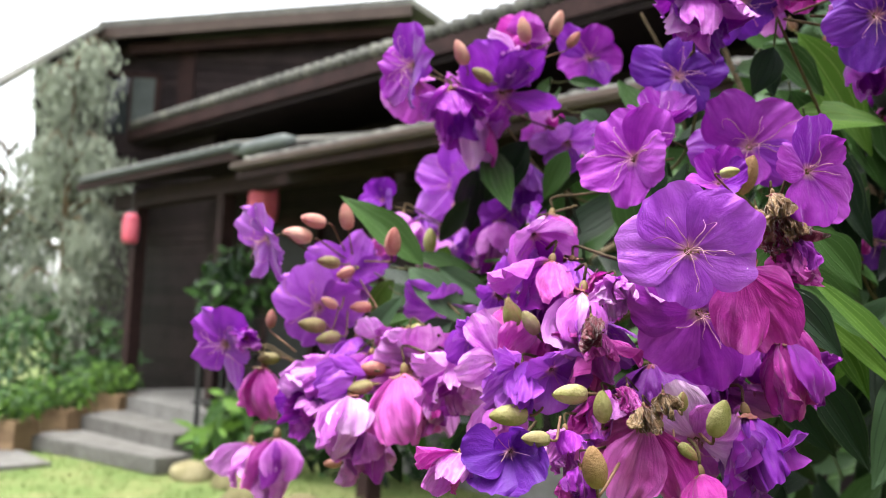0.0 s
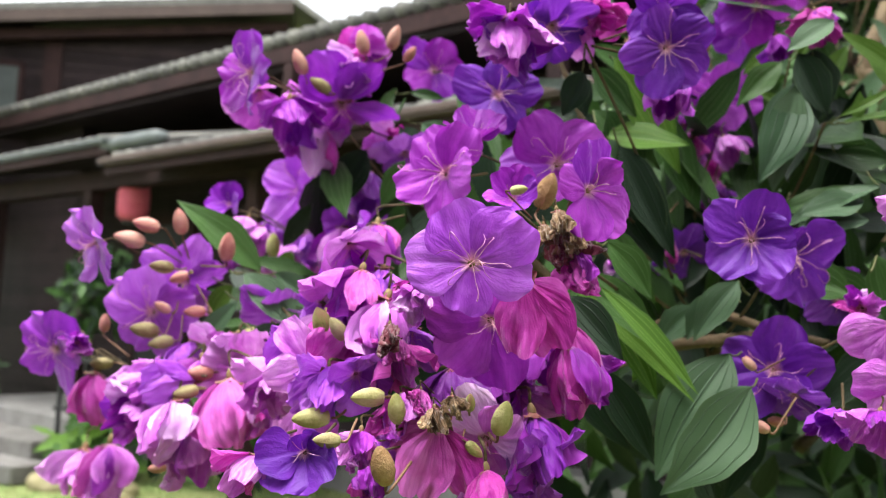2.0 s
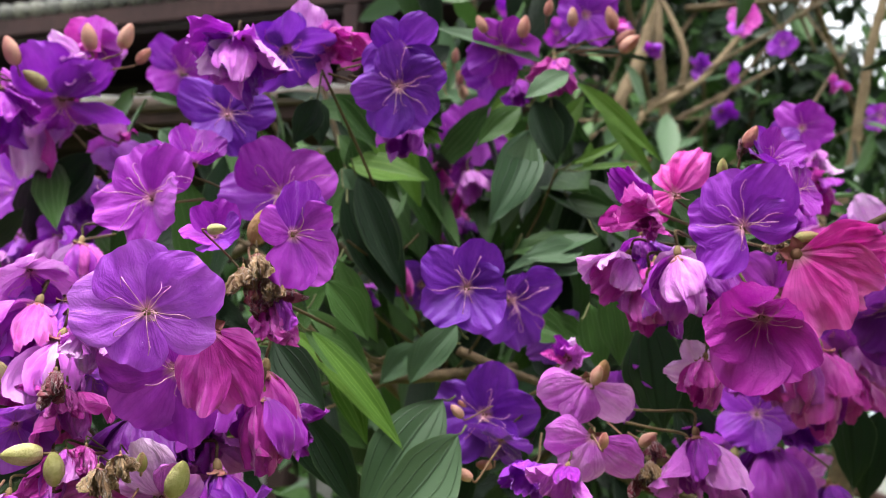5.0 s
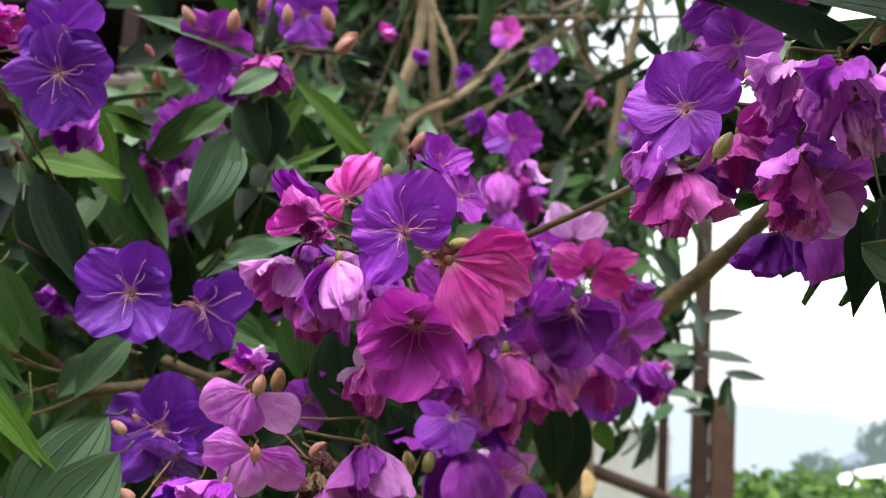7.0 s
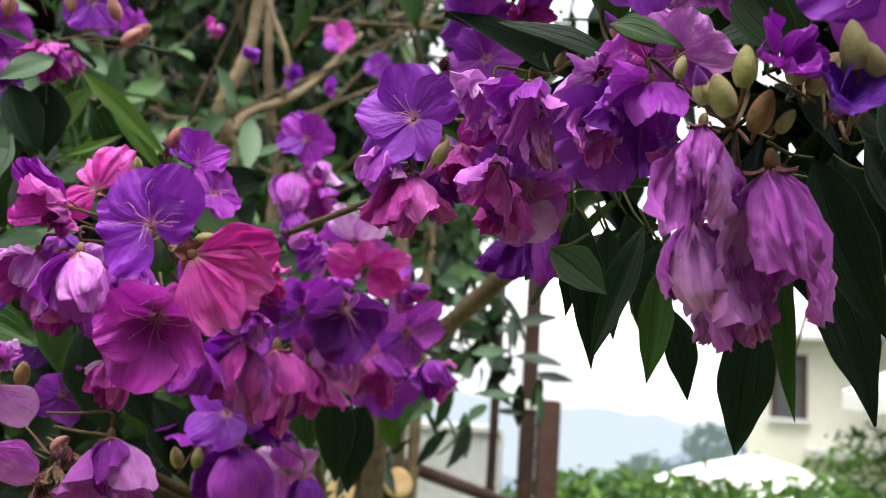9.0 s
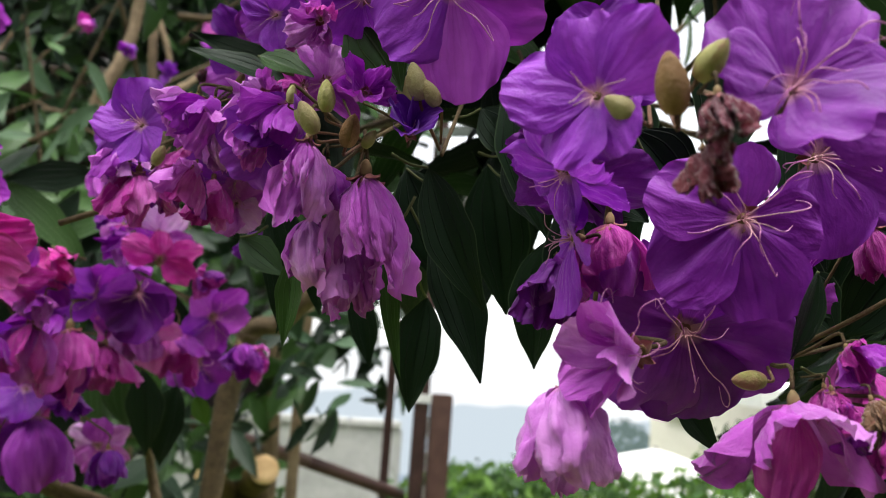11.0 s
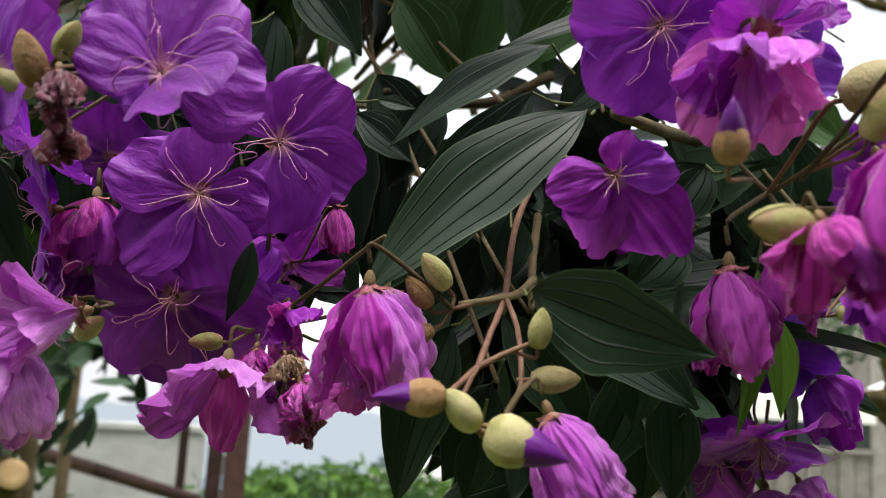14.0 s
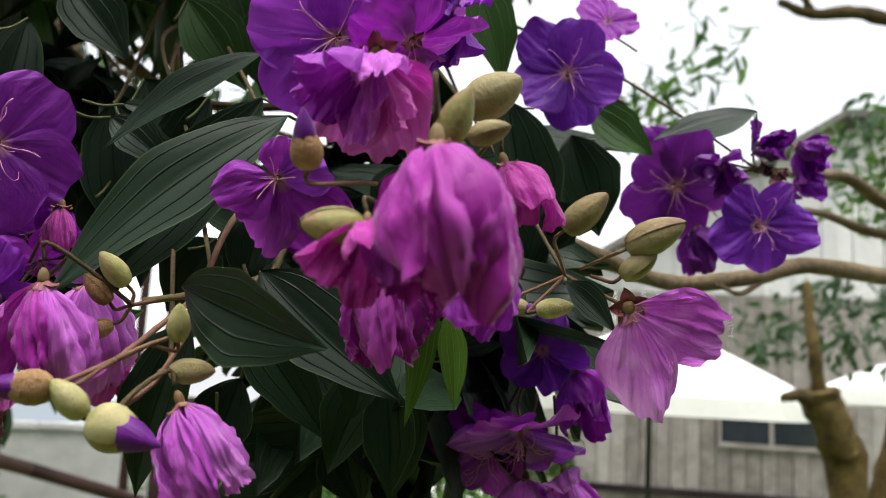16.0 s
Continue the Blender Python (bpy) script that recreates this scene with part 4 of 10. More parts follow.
tuft("potted_plant", (-3.276, 8.055, 1.686), (0.40, 0.35, 0.42), 330, 0.17, ["g", "d"], "leafy green plant by the porch post", 52)
tuft("shrub", HOUSE @ Vector((4.1, 0.3, 0.45)), (1.0, 0.35, 0.45), 400, 0.15, ["d", "g"], "low dark shrub along the porch", 53)


def stone(at, sx, sy, sz, seed):
    bm = bmesh.new()
    bmesh.ops.create_icosphere(bm, subdivisions=3, radius=1)
    for v in bm.verts:
        v.co *= 1 + 0.18 * noise.noise(v.co * 1.5 + Vector((seed, 0, 0)))
        v.co = Vector((v.co.x * sx, v.co.y * sy, max(v.co.z, -0.5) * sz))
    me = bpy.data.meshes.new("garden_stone")
    bm.to_mesh(me)
    bm.free()
    me.materials.append(STONE)
    me.polygons.foreach_set("use_smooth", [True] * len(me.polygons))
    ob = new("garden_stone", me)
    ob.location = at
    return tagged(ob, "rounded mossy yellow-brown garden stone on the lawn", "stone", "stones edging the lawn")


for i in range(6):
    stone(HOUSE @ Vector((3.1 + 0.55 * i, -0.75 + 0.16 * math.sin(2 * i), 0.02)), 0.20 + 0.07 * (i % 2), 0.17, 0.13, i)

# black iron rack by the porch
rack = root("plant_stand", (0, 0, 0), "black iron plant stand on the porch edge", "stand", m=pose(-3.582, 7.979, 0.0, 0, 0, -20))
for x in (0.0, 0.42):
    for y in (0.0, 0.3):
        part("leg", box_bm((x, y, 0, x + 0.035, y + 0.035, 1.05)), BLACK, rack)
for z in (0.12, 0.55, 1.0):
    part("shelf", box_bm((-0.02, -0.02, z, 0.475, 0.355, z + 0.03)), BLACK, rack)

# weeping conifer at the end of the house
def weeping_tree(base, height, spread, number, label, seed):
    thing = root("weeping_tree", base, label, "tree")
    rng = random.Random(seed)
    tube("trunk", [(0, 0, -0.05), (0.05, 0, height * 0.35), (-0.04, 0.05, height * 0.65), (0, 0, height * 0.86)], 0.10, 0.02, thing, BARK, 9, 6)
    verts, faces, uvs = [], [], []
    for k in range(26):
        q = rng.uniform(0, 6.28)
        z = height * rng.uniform(0.35, 1.0)
        out = spread * rng.uniform(0.5, 1.0) * (1.15 - 0.5 * z / height)
        end = Vector((out * math.cos(q), out * math.sin(q), z - height * rng.uniform(0.02, 0.12)))
        tube("limb", [(0, 0, z * 0.94), (end.x * 0.5, end.y * 0.5, z + 0.08), end], 0.028, 0.008, thing, BARK, 6, 4, seed=k)
        for _ in range(number):
            f = rng.uniform(0.2, 1.05)
            p = Vector((end.x * f, end.y * f, z + 0.08 * math.sin(3.1 * f))) + Vector((rng.gauss(0, 0.10), rng.gauss(0, 0.10), -abs(rng.gauss(0, 0.5))))
            if p.z < 0.25:
                continue
            d = Vector((rng.uniform(-0.5, 0.5), rng.uniform(-0.5, 0.5), -1)).normalized()
            y = d.cross(Vector((rng.uniform(-1, 1), rng.uniform(-1, 1), 0.1))).normalized()
            ln = rng.uniform(0.08, 0.2)
            o = len(verts)
            verts += [p, p + d * ln * 0.5 + y * 0.02, p + d * ln, p + d * ln * 0.5 - y * 0.02]
            uvs += [(0.5, 0), (1, 0.5), (0.5, 1), (0, 0.5)]
            faces.append((o, o + 1, o + 2, o + 3))
    child("crown", link_mesh("crown", verts, faces, uvs, False, GREYLEAF), thing, None, "hanging grey-green foliage")
    return thing


GREYLEAF = leaf_material("foliage_grey_green", (0.13, 0.155, 0.115), (0.29, 0.32, 0.25), (0.40, 0.44, 0.36), 0.25, 0.8)
weeping_tree((-7.052, 10.648, -0.020), 5.2, 1.25, 330, "tall weeping conifer with grey-green hanging foliage", 3)
weeping_tree((-8.203, 10.830, -0.020), 3.9, 1.2, 150, "grey-green weeping conifer beside the house", 4)

thicket("hedge", (-6.924, 10.033, 0.700), (1.6, 0.6, 0.9), 1300, 0.16, ["s", "g"], "grey-green hedge at the end of the house", 63)

# ---- tangle of trees behind the bush ----
def tangle(name, centre, radii, number, seed, label, reach=1.0):
    """Bare thin branches crossing one another, too many to count."""
    rng = random.Random(seed)
    verts, faces = [], []
    for k in range(number):
        p = Vector([rng.uniform(-1, 1) * r for r in radii])
        d = Vector((rng.uniform(-1, 1), rng.uniform(-0.6, 0.6), rng.uniform(-0.4, 1.2))).normalized()
        ln = rng.uniform(0.25, 0.8) * reach
        bend = Vector((rng.uniform(-0.2, 0.2), rng.uniform(-0.2, 0.2), rng.uniform(-0.1, 0.2)))
        r = rng.uniform(0.003, 0.010)
        v, f = tube_data(smooth_line([p, p + d * ln * 0.5 + bend * ln * 0.5, p + d * ln + bend * ln], 3), [r * (1 - 0.09 * i) for i in range(7)], 5)
        o = len(verts)
        verts += v
        faces += [tuple(a + o for a in q) for q in f]
    ob = new(name, link_mesh(name, verts, faces, None, True, BARK))
    ob.location = centre
    return tagged(ob, label, "branches", "", "stuff")


tangle("branches", (1.561, 2.554, 2.246), (0.5, 0.4, 0.5), 46, 5, "bare brown branches crossing behind the bush")
tangle("branches", (0.660, 1.332, 1.476), (0.22, 0.18, 0.16), 18, 6, "bare brown twigs inside the bush", 0.45)
tangle("branches", (1.549, 0.722, 1.984), (0.25, 0.2, 0.12), 13, 7, "bare brown twigs against the sky")
tangle("branches", (1.462, 0.817, 1.971), (0.22, 0.2, 0.15), 15, 8, "bare brown twigs above the spray")
def small_tree(base, forks, label, number, radii, centre, size, hues, seed):
    """A slender tree: trunk and limbs as given, and a crown of many leaves with gaps."""
    b = Vector(base)
    thing = root("small_tree", b, label, "tree", "trees behind the bush")
    for i, (pts, r0, r1) in enumerate(forks):
        tube("trunk" if i == 0 else "limb", [Vector(p) - b for p in pts], r0, r1, thing, BARK, 8, 6, 0.12, seed=i)
    crown = thicket("crown", centre, radii, number, size, hues, "", seed)
    for key in ("label", "category", "kind"):
        if key in crown:
            del crown[key]
    crown.parent = thing
    crown.location = Vector(centre) - b
    return thing


small_tree((1.337, 2.282, 0.000), [
    ([(1.337, 2.282, -0.050), (1.360, 2.295, 1.812), (1.330, 2.270, 2.078), (1.307, 2.275, 2.141), (1.358, 2.279, 2.277), (1.387, 2.294, 2.432), (1.369, 2.260, 2.704)], 0.024, 0.014),
    ([(1.336, 2.266, 2.078), (1.388, 2.281, 2.146), (1.476, 2.275, 2.197), (1.583, 2.308, 2.295), (1.714, 2.313, 2.468)], 0.015, 0.008),
    ([(1.476, 2.275, 2.197), (1.474, 2.258, 2.303), (1.435, 2.319, 2.455), (1.383, 2.390, 2.596)], 0.010, 0.006)],
    "slender pale-barked tree behind the flowers", 1050, (0.85, 0.55, 0.62), (1.760, 3.072, 2.819), 0.13, ["d", "d", "g"], 71)
small_tree((1.556, 2.487, 0.000), [
    ([(1.556, 2.487, -0.050), (1.576, 2.502, 1.895), (1.531, 2.482, 2.188), (1.498, 2.471, 2.384), (1.498, 2.534, 2.725)], 0.019, 0.012)],
    "straight pale-barked sapling behind the flowers", 600, (0.5, 0.4, 0.5), (1.570, 3.062, 2.908), 0.13, ["d", "g"], 72)
small_tree((2.116, 2.465, 0.000), [
    ([(2.100, 2.471, -0.050), (2.119, 2.498, 1.865), (2.126, 2.463, 2.115), (2.135, 2.430, 2.347), (2.145, 2.407, 2.491), (2.182, 2.356, 2.778)], 0.020, 0.012),
    ([(2.129, 2.459, 2.133), (2.191, 2.425, 2.218), (2.295, 2.424, 2.336), (2.397, 2.417, 2.503)], 0.009, 0.005)],
    "slender pale-barked tree with a leafy crown", 760, (0.62, 0.4, 0.50), (2.359, 3.210, 2.322), 0.12, ["g", "d"], 73)
thicket("foliage", (2.155, 3.104, 2.073), (0.55, 0.35, 0.38), 300, 0.13, ["d", "g"], "dark leaves of the trees behind the bush", 74)
thicket("foliage", (1.631, 2.978, 2.095), (0.55, 0.35, 0.65), 420, 0.13, ["g", "s"], "dark leaves of the trees behind the bush", 75)
thicket("foliage", (1.931, 2.147, 1.881), (0.30, 0.30, 0.30), 150, 0.12, ["d", "g"], "loose drooping leaves against the sky", 76)
thicket("foliage", (1.804, 1.800, 1.563), (0.18, 0.18, 0.20), 90, 0.10, ["d", "s"], "small hanging leaves below the branch", 77)
thicket("foliage", (2.468, 2.912, 2.290), (0.34, 0.3, 0.36), 420, 0.12, ["d", "g"], "dark leaves of the trees behind the bush", 117)
thicket("foliage", (2.390, 3.131, 2.555), (0.32, 0.3, 0.16), 220, 0.12, ["d", "g"], "dark leaves of the trees behind the bush", 118)
thicket("foliage", (2.626, 2.727, 2.769), (0.55, 0.4, 0.30), 90, 0.11, ["d", "g"], "loose leaves against the white sky", 78)
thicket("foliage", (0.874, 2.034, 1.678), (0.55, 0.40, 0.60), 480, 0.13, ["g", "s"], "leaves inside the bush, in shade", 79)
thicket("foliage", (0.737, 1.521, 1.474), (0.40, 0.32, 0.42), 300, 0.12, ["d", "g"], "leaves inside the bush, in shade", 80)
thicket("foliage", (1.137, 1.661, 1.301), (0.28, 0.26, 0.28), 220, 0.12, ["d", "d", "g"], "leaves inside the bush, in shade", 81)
thicket("foliage", (1.553, 2.118, 1.493), (0.34, 0.36, 0.36), 200, 0.12, ["d", "g"], "grey-green leaves behind the bush", 82)
thicket("foliage", (1.843, 2.909, 1.102), (0.45, 0.35, 0.35), 220, 0.11, ["g", "d"], "green leaves low in the bush", 83)
thicket("foliage", (1.646, 0.834, 2.018), (0.30, 0.26, 0.17), 18, 0.10, ["g", "d"], "leaves against the white sky", 84)
thicket("foliage", (1.441, 0.992, 2.020), (0.24, 0.28, 0.22), 90, 0.10, ["g", "d"], "leaves against the white sky", 85)
# near-black leaves fill the gaps in the sprays to imitate deep shade
thicket("foliage", (1.275, 0.183, 1.552), (0.07, 0.10, 0.10), 70, 0.11, ["d"], "leaves inside the spray, coloured near-black for its shade", 86)
thicket("foliage", (1.351, 0.149, 1.585), (0.05, 0.07, 0.09), 50, 0.11, ["d"], "leaves inside the spray, coloured near-black for its shade", 87)
thicket("foliage", (1.343, 0.186, 1.568), (0.10, 0.10, 0.10), 90, 0.11, ["d"], "leaves inside the spray, coloured near-black for its shade", 88)
thicket("foliage", (0.707, 1.233, 1.687), (0.20, 0.16, 0.22), 90, 0.12, ["g", "d"], "leaves inside the bush", 89)
thicket("foliage", (0.457, 1.195, 1.576), (0.26, 0.16, 0.22), 110, 0.11, ["d", "g"], "leaves inside the bush", 90)
thicket("foliage", (0.222, 1.335, 1.445), (0.24, 0.14, 0.14), 90, 0.10, ["d", "g"], "leaves inside the bush", 91)
thicket("foliage", (0.942, 1.153, 1.595), (0.22, 0.16, 0.20), 100, 0.11, ["d", "g"], "leaves inside the bush", 92)
thicket("foliage", (1.214, 0.516, 1.729), (0.06, 0.07, 0.075), 60, 0.10, ["d"], "dark leaves behind the hanging spray", 94)
thicket("foliage", (1.057, 0.604, 1.682), (0.16, 0.10, 0.07), 40, 0.10, ["d", "g"], "leaves above the hanging spray", 93)

# the bush goes on behind the sprays; leaves above, unseen, are added to shade them
thicket("foliage", (1.165, 0.468, 2.044), (0.34, 0.26, 0.15), 330, 0.12, ["d", "g"], "unseen leaves of the bush overhead, added to shade it", 96)
thicket("foliage", (1.155, 0.580, 2.013), (0.30, 0.24, 0.14), 280, 0.12, ["d", "g"], "unseen leaves of the bush overhead, added to shade it", 97)
thicket("foliage", (1.329, 0.305, 2.085), (0.34, 0.30, 0.16), 330, 0.12, ["d", "g"], "unseen leaves of the bush overhead, added to shade it", 98)
thicket("foliage", (0.706, 1.240, 2.220), (0.55, 0.35, 0.20), 330, 0.12, ["d", "g"], "unseen leaves of the bush overhead, added to shade it", 99)
thicket("foliage", (1.444, 0.273, 1.692), (0.09, 0.09, 0.10), 60, 0.12, ["d"], "leaves deep in the bush, coloured near-black for its shade", 100)
thicket("foliage", (1.425, 0.312, 1.608), (0.09, 0.12, 0.16), 90, 0.12, ["d"], "leaves deep in the bush, coloured near-black for its shade", 116)

# pruned trunk with pale cut ends
stump = root("pruned_trunk", (1.744, 1.975, 0.000), "mossy pruned trunk with two pale sawn ends", "trunk")
sb = Vector((1.744, 1.975, 0.000))
tube("trunk", [Vector((1.744, 1.975, -0.050)) - sb, Vector((1.729, 2.018, 1.162)) - sb, Vector((1.708, 2.030, 1.202)) - sb], 0.05, 0.045, stump, BARK_MOSS, 10, 5)
for (a_, b_, rr_) in (((1.729, 2.093, 1.138), (1.588, 1.973, 1.219), 0.036), ((1.735, 2.081, 1.166), (1.682, 1.875, 1.251), 0.036)):
    a_, b_ = Vector(a_) - sb, Vector(b_) - sb
    tube("limb", [a_, (a_ + b_) / 2, b_], rr_, rr_, stump, BARK_MOSS, 12, 3)
    v, f = lathe([(rr_ * 0.98, -0.002), (rr_ * 0.98, 0.003), (rr_ * 0.5, 0.0035)], 14)
    child("sawn_end", link_mesh("sawn_end", v, f, None, True, CUTWOOD), stump, aim(b_, b_ - a_), "pale freshly sawn end")
sap = root("sapling_trunk", (1.826, 2.124, 0.000), "slender yellow-brown trunk behind the bush", "trunk")
sb = Vector((1.826, 2.124, 0.000))
tube("trunk", [Vector((1.844, 2.132, -0.050)) - sb, Vector((1.836, 2.133, 1.175)) - sb, Vector((1.809, 2.109, 1.416)) - sb, Vector((1.791, 2.094, 1.567)) - sb, Vector((1.809, 2.150, 1.884)) - sb], 0.022, 0.016, sap, BARK, 8, 5)

# ---- rust-brown steel frame at the edge of the terrace ----
def steel_frame():
    p1, p2 = Vector((3.243, 3.296, 0.000)), Vector((3.205, 3.502, 0.000))
    z1, z2 = ground_height(p1.x, p1.y), ground_height(p2.x, p2.y)
    thing = root("steel_frame", (p1.x, p1.y, z1), "rust-brown painted steel posts with a rail at the terrace edge", "railing")
    turn = Matrix.Rotation(radians(-34), 4, "Z")
    for (p, half, z0, top, nm) in ((p1, 0.034, z1, 3.0, "post"), (p2, 0.021, z2, 3.0, "post")):
        o = p - Vector((p1.x, p1.y, 0))
        pc = part(nm, box_bm((-half, -half, z0 - z1 - 0.03, half, half, top - z1), bevel=0.004), STEEL, thing)
        pc.matrix_basis = Matrix.Translation((o.x, o.y, 0)) @ turn
    blk = part("stub_post", box_bm((0.045, -0.06, -0.03, 0.145, 0.06, 1.405 - z1), bevel=0.006), STEEL, thing)
    blk.matrix_basis = turn
    blk = part("plate", box_bm((-0.05, -0.05, 1.36 - z1, 0.10, 0.05, 1.40 - z1)), FRAME, thing, "pale bolted bracket plate")
    blk.matrix_basis = turn
    for k in range(3):
        bk = part("brace", box_bm((0.034, -0.02, 0.88 - z1 + 0.16 * k, 0.05, 0.02, 0.97 - z1 + 0.16 * k)), FRAME, thing)
        bk.matrix_basis = turn
    a_, b_ = Vector((2.626, 3.273, 1.092)), Vector((3.231, 3.387, 0.913))
    oo = Vector((p1.x, p1.y, z1))
    tube("rail", [a_ - oo, (a_ + b_) / 2 - oo, b_ - oo], 0.03, 0.03, thing, STEEL, 6, 2, 0.0)
    a_, b_ = Vector((1.885, 3.003, 1.297)), Vector((2.626, 3.273, 1.092))
    tube("rail", [a_ - oo, (a_ + b_) / 2 - oo, b_ - oo], 0.03, 0.03, thing, STEEL, 6, 2, 0.0)
    return thing


steel_frame()
wallp = Vector((3.522, 4.396, 0.000))
low = root("terrace_wall", (wallp.x, wallp.y, 0), "low pale concrete terrace wall", "wall", m=pose(wallp.x, wallp.y, 0, 0, 0, -30))
part("wall", box_bm((-1.2, -0.08, -0.3, 0.35, 0.08, 1.16), bevel=0.01), CONCRETE, low)
for i in range(5):
    part("coping", box_bm((-1.2 + 0.31 * i, -0.1, 1.162, -0.9 + 0.31 * i, 0.1, 1.2), bevel=0.006), CONCRETE, low)

# ---- hedge, cream house and umbrellas below the sprays ----
thicket("hedge", (4.728, 3.876, 0.748), (0.95, 0.6, 0.27), 1500, 0.10, ["b", "g"], "fresh green hedge at the terrace edge", 101)
thicket("hedge", (4.232, 3.767, 0.740), (0.75, 0.6, 0.30), 1200, 0.10, ["b", "g"], "fresh green hedge at the terrace edge", 102)
thicket("hedge", (5.741, 3.439, 0.790), (0.9, 0.6, 0.22), 900, 0.10, ["b", "g"], "fresh green hedge with the white umbrella behind", 103)
thicket("hedge", (6.673, 3.520, 0.958), (0.5, 0.5, 0.4), 600, 0.10, ["b", "g"], "green shrub before the cream house", 104)
# the far trees glow grey-green to imitate the haze before them
far_leaf = haze("haze_glow_tree", (0.13, 0.18, 0.17), 0.8)


def far_tree(at, rad, seed):
    """A far tree below, its haze painted as glow: short trunk and a crown of many clumps."""
    thing = root("far_tree", at, "rounded far tree, its pale haze painted as glow", "tree")
    rng = random.Random(seed)
    tube("trunk", [(0, 0, -rad * 2.2), (0, 0, -rad), (0, 0, 0)], rad * 0.12, rad * 0.06, thing, far_leaf, 7, 3)
    verts, faces = [], []
    for _ in range(420):
        q = Vector((rng.gauss(0, 1), rng.gauss(0, 1), rng.gauss(0, 1))).normalized() * rad * rng.uniform(0.45, 1.0)
        q.z *= 0.8
        s = rad * rng.uniform(0.08, 0.2)
        o = len(verts)
        for _k in range(4):
            verts.append(q + Vector((rng.uniform(-s, s), rng.uniform(-s, s), rng.uniform(-s, s))))
        faces += [(o, o + 1, o + 2), (o + 1, o + 2, o + 3), (o, o + 2, o + 3)]
    child("crown", link_mesh("crown", verts, faces, None, False, far_leaf), thing)
    return thing


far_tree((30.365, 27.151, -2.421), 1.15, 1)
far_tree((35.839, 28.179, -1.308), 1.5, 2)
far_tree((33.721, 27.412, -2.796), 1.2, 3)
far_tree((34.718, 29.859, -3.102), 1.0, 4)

cream = root("cream_house", (10.843, 6.720, 0.000), "cream plastered house with a narrow window", "house", m=Matrix.Translation((10.843, 6.720, 0.000)) @ Matrix.Rotation(radians(-52), 4, "Z"))
part("wall", box_bm((-0.80, 0.0, -4.0, 2.6, 0.2, 2.25)), CREAM, cream, "cream plaster wall")
part("roof", prism_bm([(-1.0, -0.3, 2.27), (2.8, -0.3, 2.27), (2.8, 2.5, 2.9), (-1.0, 2.5, 2.9)], 0.06), FRAME, cream)
cw = part("window", box_bm((-0.52, -0.04, 1.2, -0.44, 0.0, 2.0), (-0.16, -0.04, 1.2, -0.08, 0.0, 2.0), (-0.52, -0.04, 1.94, -0.08, 0.0, 2.02)), FASCIA, cream, "brown-framed narrow window")
part("pane", box_bm((-0.44, -0.02, 1.2, -0.16, -0.005, 1.94)), GUTTER, cw)
part("sill", box_bm((-0.56, -0.08, 1.14, -0.04, 0.0, 1.2)), FRAME, cw)
part("ledge", box_bm((-0.1, -0.3, 0.75, 2.6, -0.002, 0.85)), FRAME, cream)


def umbrella(at, span, rise, foot, m_turn, label):
    """A market umbrella: eight canvas panels on ribs, a valance, a pole and a foot."""
    thing = root("market_umbrella", at, label, "umbrella", "umbrellas on the terrace", m=Matrix.Translation(at) @ Matrix.Rotation(radians(m_turn), 4, "Z"))
    for i in range(8):
        q0, q1 = 2 * math.pi * i / 8, 2 * math.pi * (i + 1) / 8
        verts, n = [], 6
        for a in range(n):
            s = a / (n - 1)
            for b in range(5):
                q = q0 + (q1 - q0) * b / 4
                pinch = math.cos(math.pi / 8) / math.cos(q - (q0 + q1) / 2)
                verts.append((span * s * pinch * math.cos(q), span * s * pinch * math.sin(q), -rise * s - 0.05 * s * math.sin(math.pi * b / 4) + 0.03 * math.sin(math.pi * s)))
        ob = child("panel", link_mesh("panel", verts, grid_faces(n, 5), None, False, CANVAS), thing)
        v0, v1 = Vector((span * math.cos(q0), span * math.sin(q0), -rise)), Vector((span * math.cos(q1), span * math.sin(q1), -rise))
        child("valance", link_mesh("valance", [v0, v1, v1 + Vector((0, 0, -0.13)), v0 + Vector((0, 0, -0.13))], [(0, 1, 2, 3)], None, False, CANVAS), thing)
        tube("rib", [(0, 0, -0.06), (v0.x * 0.5, v0.y * 0.5, -rise * 0.5 - 0.04), (v0.x * 0.98, v0.y * 0.98, -rise - 0.02)], 0.009, 0.007, thing, BLACK, 5, 2)
    tube("pole", [(0, 0, 0.02), (0, 0, -1.2), (0, 0, foot)], 0.022, 0.024, thing, BLACK, 8, 3, 0.0)
    part("foot", box_bm((-0.25, -0.25, foot, 0.25, 0.25, foot + 0.08), bevel=0.02), STEP, thing)
    return thing


umbrella((7.695, 5.271, 0.927), 1.15, 0.36, -3.2, 10, "white canvas market umbrella beyond the hedge")
umbrella((7.008, 2.607, 2.140), 1.22, 0.58, -2.1, 22, "white canvas market umbrella before the shed")
umbrella((8.645, 0.916, 2.048), 0.90, 0.34, -2.0, 5, "white canvas market umbrella under the tree")

# ---- weathered shed ----
SHED = Matrix.Translation((10.838, 2.162, 0.000)) @ Matrix.Rotation(radians(-62), 4, "Z")
shed = root("shed", (0, 0, 0), "weathered grey plank shed with pale metal gable", "shed", m=SHED)
APEX = 4.781
n = 38
